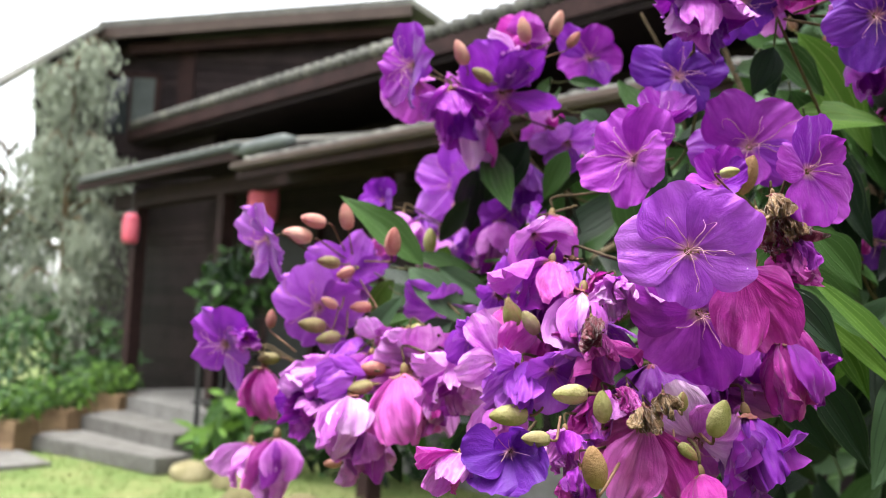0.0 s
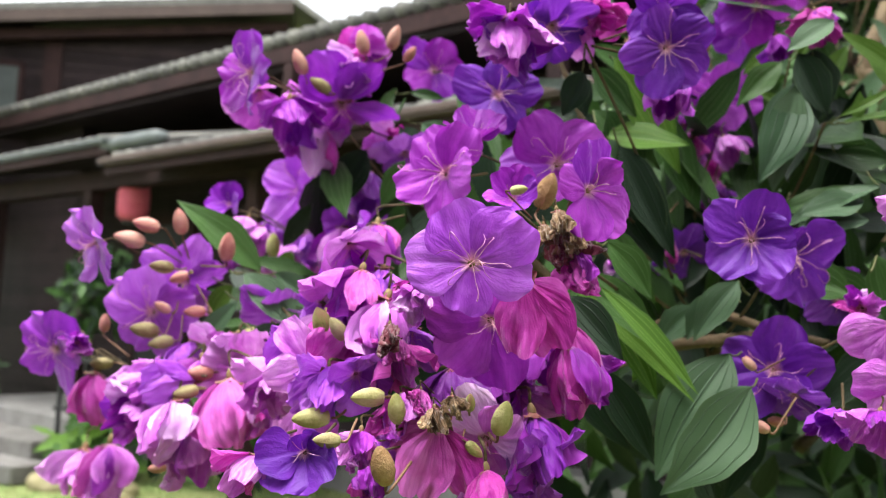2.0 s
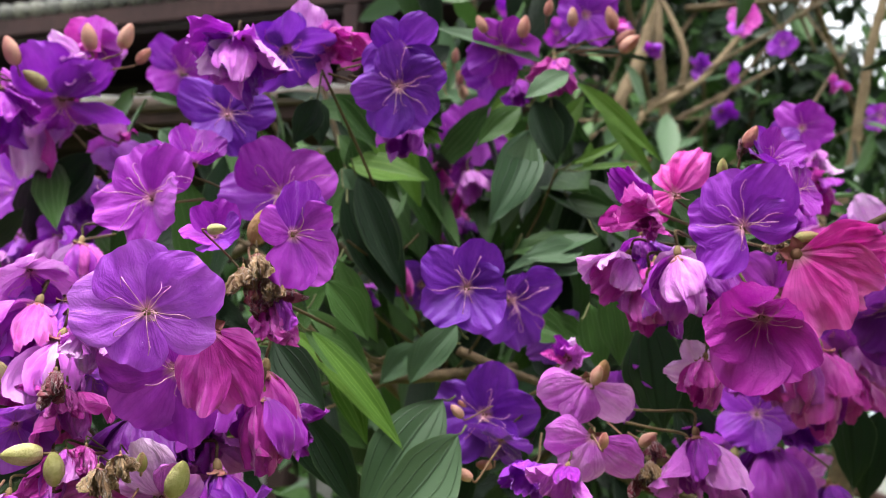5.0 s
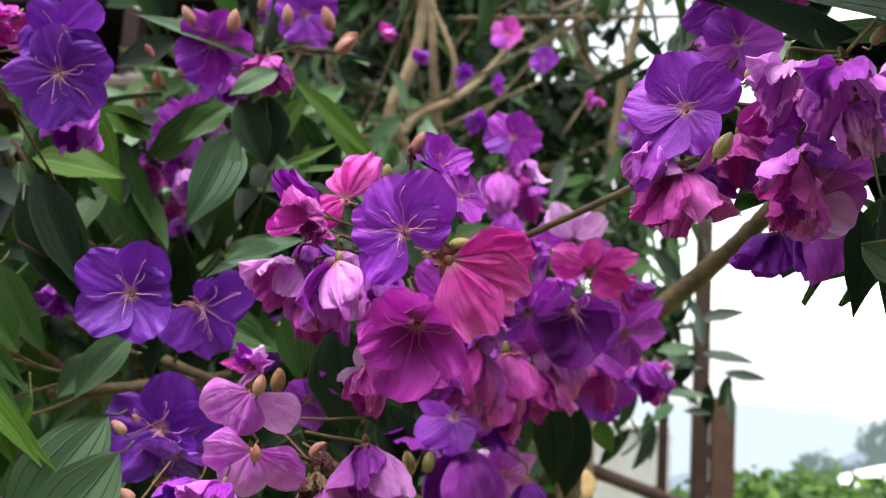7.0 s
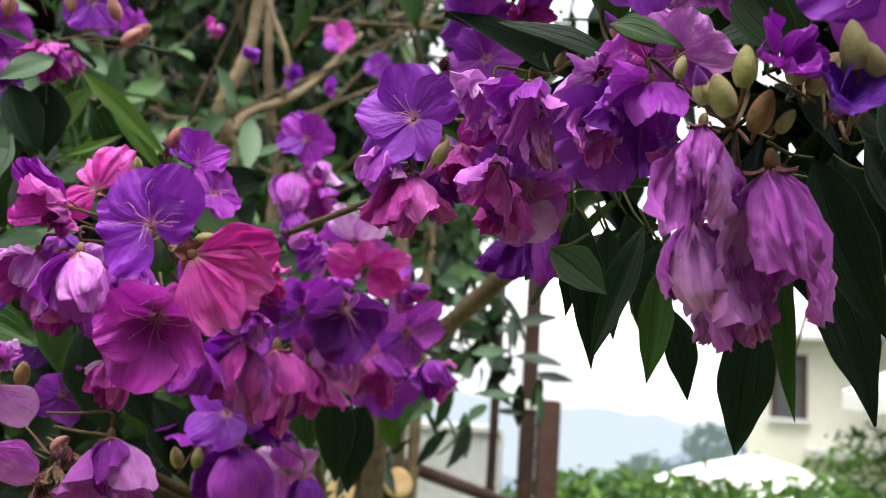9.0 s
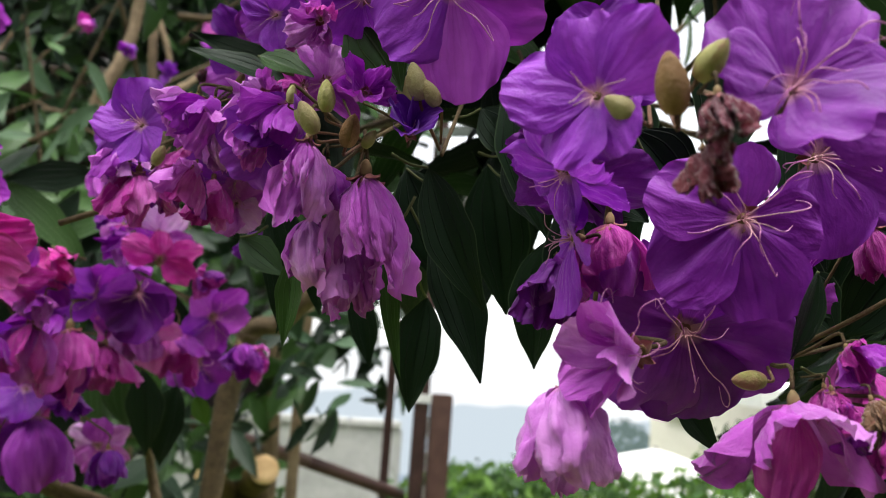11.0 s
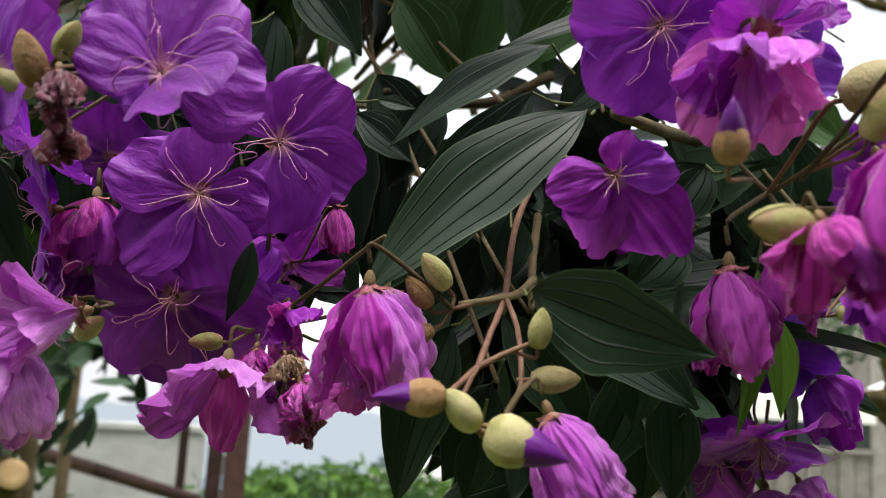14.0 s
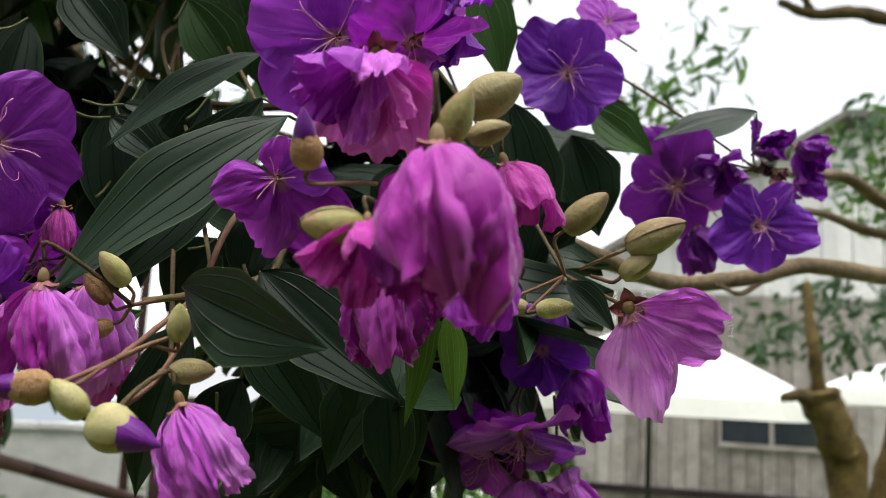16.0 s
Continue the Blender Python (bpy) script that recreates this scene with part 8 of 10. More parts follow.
flower((0.4451, 0.8482, 1.6965), (-0.02, -0.93, -0.36), 27.0559, 0.0461, "wilt", "p", (0.4463, 0.9021, 1.6883))
flower((0.4883, 0.8928, 1.7290), (0.02, -0.76, -0.65), 13.8943, 0.0348, "droop", "w", (0.4463, 0.9021, 1.6883))
flower((0.5576, 0.8820, 1.7149), (-0.05, -0.28, -0.96), 4.19254, 0.0320, "wilt", "k", (0.5051, 0.8859, 1.7079))
flower((0.5715, 0.8946, 1.6861), (0.02, -0.60, -0.80), 27.6397, 0.0500, "bell", "p", (0.5051, 0.8859, 1.7079))
flower((0.5256, 0.9114, 1.7469), (-0.15, -0.58, -0.80), 59.8064, 0.0293, "cup", "m", (0.5051, 0.8859, 1.7079))
flower((0.6954, 1.2749, 1.7153), (0.35, -0.52, -0.78), 5.19967, 0.0389, "bell", "k", (0.6990, 1.3038, 1.7563))
flower((0.7148, 1.2842, 1.7125), (0.23, -0.28, -0.93), 27.0268, 0.0353, "bell", "k", (0.6990, 1.3038, 1.7563))
flower((0.4981, 0.7902, 1.4480), (0.59, -0.75, -0.28), 42.2474, 0.0333, "wilt", "p", (0.4219, 0.7717, 1.4240))
flower((0.4374, 0.7241, 1.4075), (-0.18, -0.90, -0.39), 41.7526, 0.0333, "droop", "k", (0.4219, 0.7717, 1.4240))
flower((0.1389, 0.9371, 1.3942), (-0.24, -0.93, -0.28), 52.429, 0.0396, "wilt", "k", (0.1021, 1.0344, 1.4100))
flower((0.1797, 0.9399, 1.3673), (0.26, -0.20, -0.94), 9.68858, 0.0431, "wilt", "w", (0.1021, 1.0344, 1.4100))
flower((-0.0018, 1.0762, 1.4506), (-0.46, -0.84, -0.29), 49.0679, 0.0246, "wilt", "l", (0.1021, 1.0344, 1.4100))
flower((0.1164, 1.1072, 1.5057), (-0.28, -0.60, -0.75), 25.7443, 0.0408, "wilt", "k", (0.1241, 1.0671, 1.5215))
flower((0.1483, 1.2869, 1.5975), (0.39, -0.53, -0.76), 55.3372, 0.0432, "wilt", "l", (0.2125, 1.2726, 1.5760))
flower((0.1780, 1.2876, 1.5680), (0.27, -0.95, -0.17), 61.5854, 0.0327, "droop", "w", (0.2125, 1.2726, 1.5760))
flower((-0.0200, 1.1630, 1.3162), (0.10, -0.52, -0.85), 6.14126, 0.0620, "wilt", "k", (0.1021, 1.0344, 1.4100))
flower((0.1784, 0.9585, 1.4338), (0.00, -0.34, -0.94), 42.8231, 0.0399, "cup", "k", (0.1021, 1.0344, 1.4100))
flower((0.2467, 0.9040, 1.4101), (0.02, -0.46, -0.89), 44.3921, 0.0366, "bell", "k", (0.3729, 0.7955, 1.4432))
flower((0.3193, 0.7524, 1.4448), (0.48, -0.82, -0.33), 49.7852, 0.0316, "droop", "k", (0.3729, 0.7955, 1.4432))
flower((0.2884, 0.8307, 1.4562), (0.12, -0.83, -0.54), 50.1394, 0.0243, "cup", "l", (0.3729, 0.7955, 1.4432))
flower((0.3852, 0.7728, 1.4705), (-0.08, -0.56, -0.83), 45.45, 0.0314, "cup", "l", (0.3729, 0.7955, 1.4432))
flower((0.3201, 0.9582, 1.5554), (0.41, -0.82, -0.39), 68.8809, 0.0334, "wilt", "l", (0.4489, 0.8900, 1.5994))
flower((0.3372, 0.8094, 1.5143), (-0.25, -0.89, -0.39), 17.923, 0.0318, "wilt", "l", (0.4271, 0.7348, 1.5049))
flower((0.3940, 0.7603, 1.4926), (0.48, -0.55, -0.68), 69.7766, 0.0230, "bell", "w", (0.4271, 0.7348, 1.5049))
flower((0.4535, 0.8075, 1.4317), (0.05, -0.40, -0.92), 62.1128, 0.0378, "wilt", "w", (0.4219, 0.7717, 1.4240))
flower((0.4534, 0.7698, 1.4330), (-0.11, -0.97, -0.20), 6.92753, 0.0391, "wilt", "k", (0.4219, 0.7717, 1.4240))
flower((0.4298, 0.7278, 1.3810), (0.35, -0.37, -0.86), 50.2788, 0.0361, "wilt", "w", (0.4219, 0.7717, 1.4240))
flower((0.3734, 0.7230, 1.4060), (0.32, -0.33, -0.89), 60.7284, 0.0247, "wilt", "l", (0.4219, 0.7717, 1.4240))
flower((0.4608, 0.7463, 1.3799), (0.12, -0.86, -0.49), 58.7984, 0.0268, "wilt", "l", (0.4219, 0.7717, 1.4240))
flower((0.3355, 0.7939, 1.5280), (0.41, -0.66, -0.63), 11.5045, 0.0351, "cup", "k", (0.2125, 1.2726, 1.5760))
flower((0.3471, 0.7828, 1.4747), (0.50, -0.85, -0.19), 36.6958, 0.0318, "cup", "l", (0.2125, 1.2726, 1.5760))
flower((0.3764, 0.7474, 1.4969), (0.50, -0.55, -0.66), 28.0409, 0.0173, "cup", "m", (0.2125, 1.2726, 1.5760))
flower((0.3002, 0.8824, 1.4909), (0.60, -0.76, -0.23), 18.845, 0.0407, "wilt", "l", (0.3729, 0.7955, 1.4432))
flower((0.1772, 0.9969, 1.4485), (-0.03, -0.39, -0.92), 43.2526, 0.0330, "droop", "k", (0.3729, 0.7955, 1.4432))
flower((0.2952, 0.8716, 1.4383), (-0.14, -0.86, -0.50), 17.1127, 0.0355, "wilt", "m", (0.3729, 0.7955, 1.4432))
flower((0.1148, 0.9807, 1.4229), (0.33, -0.89, -0.30), 1.6275, 0.0404, "wilt", "k", (0.3729, 0.7955, 1.4432))
flower((0.2325, 0.9308, 1.4383), (0.14, -0.77, -0.63), 9.5526, 0.0443, "droop", "k", (0.3729, 0.7955, 1.4432))
flower((0.2058, 1.0623, 1.4598), (0.25, -0.26, -0.93), 16.7543, 0.0480, "wilt", "k", (0.3729, 0.7955, 1.4432))
flower((0.2531, 1.1118, 1.7405), (-0.21, -0.77, -0.60), 55.92, 0.0474, "wilt", "k", (0.2125, 1.2726, 1.5760))
flower((0.1063, 1.2602, 1.5807), (0.19, -0.54, -0.82), 69.9011, 0.0487, "bell", "m", (0.2125, 1.2726, 1.5760))
flower((0.1945, 1.2856, 1.5658), (0.06, -0.39, -0.92), 8.04629, 0.0606, "bell", "k", (0.2125, 1.2726, 1.5760))
flower((0.2826, 1.2308, 1.5771), (-0.06, -0.67, -0.74), 36.0701, 0.0566, "wilt", "k", (0.2125, 1.2726, 1.5760))
flower((0.3921, 0.7684, 1.4215), (0.05, -0.88, -0.48), 28.3711, 0.0325, "bell", "k", (0.3729, 0.7955, 1.4432))
flower((0.3485, 0.7878, 1.4736), (0.52, -0.81, -0.25), 65.7711, 0.0317, "cup", "k", (0.3729, 0.7955, 1.4432))
flower((0.4386, 0.7837, 1.4490), (0.37, -0.83, -0.42), 57.0249, 0.0403, "wilt", "k", (0.3729, 0.7955, 1.4432))
flower((0.2296, 1.1352, 1.7254), (-0.23, -0.50, -0.84), 32.8188, 0.0592, "wilt", "w", (0.2125, 1.2726, 1.5760))
flower((0.7082, 1.0586, 1.7643), (-0.07, -0.36, -0.93), 5.37838, 0.0189, "cup", "v", (0.7469, 1.0892, 1.8175))
flower((0.6546, 1.2128, 1.7222), (-0.04, -0.88, -0.48), 17.9643, 0.0288, "wilt", "p", (0.6963, 1.1723, 1.7295))
flower((0.6815, 1.1683, 1.7037), (-0.27, -0.67, -0.69), 29.0981, 0.0224, "cup", "p", (0.6963, 1.1723, 1.7295))
flower((0.6953, 1.2221, 1.6581), (-0.67, -0.68, -0.30), 11.1952, 0.0313, "wilt", "m", (0.6963, 1.1723, 1.7295))
flower((0.5682, 1.1333, 1.5576), (-0.13, -0.49, -0.86), 37.1286, 0.0235, "wilt", "k", (0.6963, 1.1723, 1.7295))
flower((0.7250, 0.7612, 1.5860), (-0.10, -0.14, -0.98), 10.9611, 0.0289, "wilt", "p", (0.7930, 0.7776, 1.5937))
flower((0.7627, 0.7434, 1.5690), (0.11, -0.65, -0.76), 33.4326, 0.0364, "bell", "p", (0.7930, 0.7776, 1.5937))
flower((0.7474, 0.7612, 1.5668), (0.01, -0.79, -0.61), 8.05653, 0.0327, "cup", "w", (0.7930, 0.7776, 1.5937))
flower((0.7768, 0.7679, 1.4989), (-0.38, -0.72, -0.58), 31.8887, 0.0229, "droop", "w", (0.7930, 0.7776, 1.5937))
flower((1.0048, 0.8850, 1.6287), (-0.51, -0.40, -0.76), 35.2064, 0.0415, "droop", "k", (1.0105, 0.9294, 1.5911))
flower((0.9848, 0.9456, 1.6393), (-0.25, -0.32, -0.92), 66.6327, 0.0269, "cup", "k", (1.0105, 0.9294, 1.5911))
flower((1.1840, 0.9862, 1.5179), (-0.57, -0.41, -0.71), 5.0745, 0.0432, "wilt", "m", (1.0105, 0.9294, 1.5911))
flower((0.9138, 0.8804, 1.5360), (-0.51, -0.69, -0.51), 58.6988, 0.0509, "wilt", "p", (1.0105, 0.9294, 1.5911))
flower((0.9917, 0.9039, 1.5324), (-0.02, -0.60, -0.80), 10.548, 0.0558, "bell", "k", (1.0105, 0.9294, 1.5911))
flower((0.8914, 0.8276, 1.5617), (-0.18, -0.63, -0.76), 22.6908, 0.0257, "cup", "p", (1.0105, 0.9294, 1.5911))
flower((0.8904, 0.9502, 1.4466), (-0.42, -0.22, -0.88), 63.7479, 0.0452, "cup", "p", (0.9224, 0.9545, 1.4825))
flower((0.9367, 0.9547, 1.4562), (-0.57, -0.56, -0.60), 22.8946, 0.0384, "wilt", "k", (0.9224, 0.9545, 1.4825))
flower((1.0045, 0.9974, 1.4012), (-0.44, -0.78, -0.44), 21.3335, 0.0386, "droop", "k", (0.9224, 0.9545, 1.4825))
flower((1.0172, 1.0093, 1.7283), (-0.29, -0.46, -0.84), 27.6927, 0.0447, "wilt", "k", (1.0282, 1.0675, 1.7430))
flower((1.0143, 1.0108, 1.6896), (-0.16, -0.16, -0.97), 31.8058, 0.0321, "droop", "p", (1.0282, 1.0675, 1.7430))
flower((1.0073, 1.0020, 1.6685), (0.06, -0.64, -0.77), 40.7372, 0.0278, "droop", "p", (1.0282, 1.0675, 1.7430))
flower((0.7779, 0.7841, 1.4396), (0.01, -0.28, -0.96), 57.1376, 0.0380, "wilt", "k", (0.7029, 0.8608, 1.4785))
flower((0.6673, 0.7825, 1.4256), (-0.52, -0.73, -0.44), 23.3077, 0.0291, "bell", "v", (0.7029, 0.8608, 1.4785))
flower((0.7204, 0.8909, 1.5056), (-0.13, -0.97, -0.20), 24.4416, 0.0213, "wilt", "w", (0.7029, 0.8608, 1.4785))
flower((0.7762, 0.8484, 1.5792), (-0.12, -0.28, -0.95), 51.8863, 0.0360, "wilt", "m", (0.7930, 0.7776, 1.5937))
flower((0.9818, 0.9371, 1.5760), (-0.38, -0.77, -0.52), 21.245, 0.0593, "bell", "m", (1.0105, 0.9294, 1.5911))
flower((0.8759, 0.8443, 1.5168), (-0.38, -0.37, -0.85), 41.1846, 0.0344, "cup", "v", (0.7930, 0.7776, 1.5937))
flower((0.8702, 0.5943, 1.6317), (-0.05, -0.51, -0.86), 38.3764, 0.0203, "cup", "v", (0.9262, 0.6172, 1.6845))
flower((0.8972, 0.6162, 1.6248), (-0.81, -0.42, -0.40), 27.9598, 0.0326, "bell", "m", (0.9262, 0.6172, 1.6845))
flower((0.9913, 0.6508, 1.7834), (-0.08, -0.42, -0.91), 0.761401, 0.0314, "wilt", "k", (0.9262, 0.6172, 1.6845))
flower((0.8983, 0.5347, 1.6592), (0.02, -0.34, -0.94), 63.5674, 0.0274, "cup", "m", (0.9219, 0.5118, 1.6794))
flower((0.9264, 0.5713, 1.6519), (0.06, -0.18, -0.98), 57.4993, 0.0402, "bell", "m", (0.9262, 0.6172, 1.6845))
flower((0.9260, 0.5388, 1.6078), (-0.55, -0.78, -0.28), 41.0643, 0.0275, "cup", "k", (0.9219, 0.5118, 1.6794))
flower((0.9017, 0.5231, 1.6174), (-0.06, -0.16, -0.99), 28.9205, 0.0318, "wilt", "m", (0.9219, 0.5118, 1.6794))
flower((1.0118, 0.6422, 1.6121), (-0.18, -0.08, -0.98), 9.83878, 0.0387, "wilt", "v", (0.9219, 0.5118, 1.6794))
flower((1.0381, 0.5781, 1.6052), (-0.15, -0.65, -0.74), 20.5428, 0.0229, "wilt", "v", (0.9219, 0.5118, 1.6794))
flower((0.9179, 0.4206, 1.6635), (-0.65, -0.41, -0.64), 65.6215, 0.0250, "droop", "k", (0.9352, 0.4025, 1.6285))
flower((0.9082, 0.4029, 1.6132), (-0.41, -0.22, -0.88), 19.1665, 0.0251, "wilt", "k", (0.9352, 0.4025, 1.6285))
flower((0.9258, 0.3230, 1.6920), (-0.65, -0.58, -0.49), 0, 0.0504, "open", "p", (0.9483, 0.3669, 1.7273))
flower((0.9054, 0.3705, 1.6951), (-0.62, -0.47, -0.63), 0, 0.0358, "droop", "v", (0.9483, 0.3669, 1.7273))
flower((0.8878, 0.3798, 1.6788), (-0.60, -0.64, -0.48), 0, 0.0242, "wilt", "k", (0.9483, 0.3669, 1.7273))
flower((0.8709, 0.3959, 1.6801), (-0.65, -0.69, -0.32), 0, 0.0204, "open", "v", (0.9483, 0.3669, 1.7273))
flower((0.9043, 0.3580, 1.6397), (-0.28, -0.93, 0.24), 0, 0.0223, "wilt", "p", (0.9596, 0.3645, 1.6215))
flower((0.9086, 0.2117, 1.6080), (-0.90, -0.43, -0.11), 0, 0.0338, "open", "v", (0.9814, 0.2413, 1.6357), petals=[(175, 0.95, 0), (105, 0.95, 0), (45, 1.0, 0), (245, 0.85, 0), (300, 0.7, 0)])
flower((0.9451, 0.2595, 1.5946), (-0.66, 0.04, -0.75), 20, 0.0333, "droop", "v", (0.9814, 0.2413, 1.6357))
flower((0.9458, 0.1590, 1.6083), (-0.65, -0.74, 0.15), 0, 0.0431, "flat", "u", (0.9814, 0.2413, 1.6357), petals=[(-2, 1.0, 0), (62, 1.0, 0), (128, 0.95, 0), (178, 0.75, -25), (-52, 0.95, -42)])
flower((1.0012, 0.2109, 1.5792), (-0.70, -0.68, -0.20), 0, 0.0438, "flat", "u", (1.0590, 0.2323, 1.5228), petals=[(98, 0.72, 0), (-12, 0.76, 0), (-74, 1.0, 0), (222, 0.98, 0), (160, 0.88, 0)])
flower((1.0319, 0.1954, 1.6097), (-0.64, -0.75, -0.15), 0, 0.0430, "flat", "u", (1.0590, 0.2323, 1.5228), petals=[(52, 0.98, 0), (-24, 0.98, 0), (-82, 1.02, 0), (120, 0.7, 0)])
flower((1.0190, 0.2499, 1.5348), (-0.61, -0.62, -0.49), 0, 0.0475, "flat", "u", (1.0060, 0.2954, 1.5352), petals=[(-122, 1.05, 0), (-78, 0.98, 0), (-20, 1.1, 0), (160, 0.85, 0), (60, 0.6, 0)])
flower((1.0511, 0.2460, 1.5393), (-0.21, -0.65, -0.73), 0, 0.0381, "droop", "v", (1.0590, 0.2323, 1.5228))
flower((0.9618, 0.2300, 1.5209), (-0.95, 0.09, -0.30), 0, 0.0398, "funnel", "k", (1.0060, 0.2954, 1.5352), petals=5)
flower((0.9469, 0.2553, 1.5050), (0.07, -0.03, -1.00), 0, 0.0555, "wad", "k", (1.0060, 0.2954, 1.5352))
flower((0.9792, 0.2632, 1.5779), (-0.09, -0.14, -0.99), 0, 0.0383, "bell", "m", (1.0060, 0.2954, 1.5352))
flower((0.9610, 0.2686, 1.5689), (-0.86, 0.48, -0.15), 0, 0.0348, "open", "v", (1.0060, 0.2954, 1.5352), petals=[(85, 1.0, 0), (-90, 0.95, 0), (0, 0.8, 0), (180, 0.5, 0)])
flower((0.9094, 0.1630, 1.5986), (-0.12, -0.25, -0.96), 0, 0.0220, "dry", "d", (0.9814, 0.2413, 1.6357))
flower((0.9172, 0.1731, 1.5836), (-0.12, -0.25, -0.96), 30, 0.0193, "dry", "d", (0.9814, 0.2413, 1.6357))
flower((1.0137, 0.1938, 1.5035), (-0.27, -0.26, -0.93), 0, 0.0449, "wilt", "k", (1.0590, 0.2323, 1.5228))
flower((1.0637, 0.1485, 1.5420), (0.02, -0.09, -1.00), 36, 0.0648, "wad", "k", (1.0590, 0.2323, 1.5228))
flower((1.0285, 0.1648, 1.4996), (0.03, -0.11, -0.99), 0, 0.0261, "dry", "m", (1.0590, 0.2323, 1.5228))
flower((1.0374, 0.1832, 1.5273), (-0.33, -0.59, -0.74), 0, 0.0275, "wilt", "m", (1.0590, 0.2323, 1.5228))
flower((1.0232, 0.1863, 1.5114), (-0.36, -0.36, -0.86), 20, 0.0167, "dry", "m", (1.0590, 0.2323, 1.5228))
flower((1.0286, 0.1234, 1.5378), (0.06, 0.02, -1.00), 0, 0.0587, "furl", "e", (1.0608, 0.1053, 1.5309))
flower((1.1104, 0.2109, 1.5210), (-0.09, -0.18, -0.98), 0, 0.0439, "bell", "m", (1.0590, 0.2323, 1.5228))
flower((1.0644, 0.1864, 1.5836), (0.01, -0.08, -1.00), 0, 0.0276, "slim", "m", (1.0590, 0.2323, 1.5228))
flower((1.0841, 0.2421, 1.5608), (-0.33, -0.41, -0.85), 0, 0.0301, "droop", "p", (1.0590, 0.2323, 1.5228))
flower((1.0150, 0.3190, 1.6150), (-0.52, -0.40, -0.76), 0, 0.0432, "droop", "u", (1.0060, 0.2954, 1.5352))
flower((1.0143, 0.3221, 1.5705), (-0.31, -0.16, -0.94), 10, 0.0425, "wilt", "u", (1.0060, 0.2954, 1.5352))
flower((1.0312, 0.3074, 1.5627), (-0.33, -0.41, -0.85), 0, 0.0410, "droop", "u", (1.0060, 0.2954, 1.5352))
flower((1.0897, 0.2611, 1.5782), (-0.43, -0.50, -0.75), 30, 0.0384, "droop", "u", (1.0590, 0.2323, 1.5228))
flower((1.0062, 0.2946, 1.6693), (-0.71, -0.71, 0.02), 0, 0.0365, "open", "v", (0.9814, 0.2413, 1.6357))
bud((0.9097, 0.1788, 1.5953), (-0.46, -0.15, 0.88), 0.0218, "n", (0.9814, 0.2413, 1.6357))
bud((0.9129, 0.1732, 1.6065), (0.07, -0.64, 0.76), 0.0167, "y", (0.9814, 0.2413, 1.6357))
bud((0.9173, 0.1989, 1.5988), (-0.86, 0.35, 0.38), 0.0169, "o", (0.9814, 0.2413, 1.6357))
bud((1.0232, 0.2122, 1.5130), (-0.88, 0.47, -0.07), 0.0165, "y", (1.0590, 0.2323, 1.5228))
flower((1.0249, 0.1684, 1.5076), (-0.08, -0.29, -0.95), 0, 0.0169, "dry", "t", (1.0590, 0.2323, 1.5228))
flower((1.0190, 0.1812, 1.5105), (-0.08, -0.29, -0.95), 40, 0.0157, "dry", "m", (1.0590, 0.2323, 1.5228))
flower((1.0278, 0.1606, 1.4965), (-0.08, -0.29, -0.95), 80, 0.0243, "dry", "m", (1.0590, 0.2323, 1.5228))
flower((1.0312, 0.1597, 1.4853), (-0.08, -0.29, -0.95), 20, 0.0180, "dry", "d", (1.0590, 0.2323, 1.5228))
bud((0.9797, 0.2651, 1.5114), (0.27, -0.79, 0.55), 0.0184, "y", (1.0060, 0.2954, 1.5352))
bud((0.9798, 0.2639, 1.5166), (-0.22, -0.38, 0.90), 0.0131, "y", (1.0060, 0.2954, 1.5352))
bud((0.9531, 0.2485, 1.5102), (0.39, -0.86, 0.34), 0.0136, "o", (1.0060, 0.2954, 1.5352))
bud((1.0579, 0.1063, 1.5395), (-0.67, 0.23, 0.71), 0.0198, "y", (1.0608, 0.1053, 1.5309))
bud((1.0538, 0.1119, 1.5314), (-0.68, 0.26, 0.69), 0.0176, "n", (1.0608, 0.1053, 1.5309))
bud((1.0563, 0.1115, 1.5222), (-0.71, 0.55, -0.44), 0.0167, "n", (1.0608, 0.1053, 1.5309))
bud((1.0521, 0.0554, 1.5146), (-0.22, -0.27, 0.94), 0.0169, "y", (1.0442, 0.0625, 1.5127))
bud((1.0520, 0.0578, 1.5028), (0.52, -0.85, 0.08), 0.0197, "o", (1.0513, 0.0617, 1.5031))
bud((1.0075, 0.0624, 1.4946), (-0.84, 0.53, -0.04), 0.0245, "n", (1.0353, 0.0704, 1.5060), tip=True)
bud((0.9240, 0.3393, 1.6372), (-0.46, -0.15, 0.88), 0.0199, "o", (0.9596, 0.3645, 1.6215))
bud((0.9305, 0.3334, 1.6349), (-0.66, 0.08, 0.74), 0.0159, "o", (0.9596, 0.3645, 1.6215))

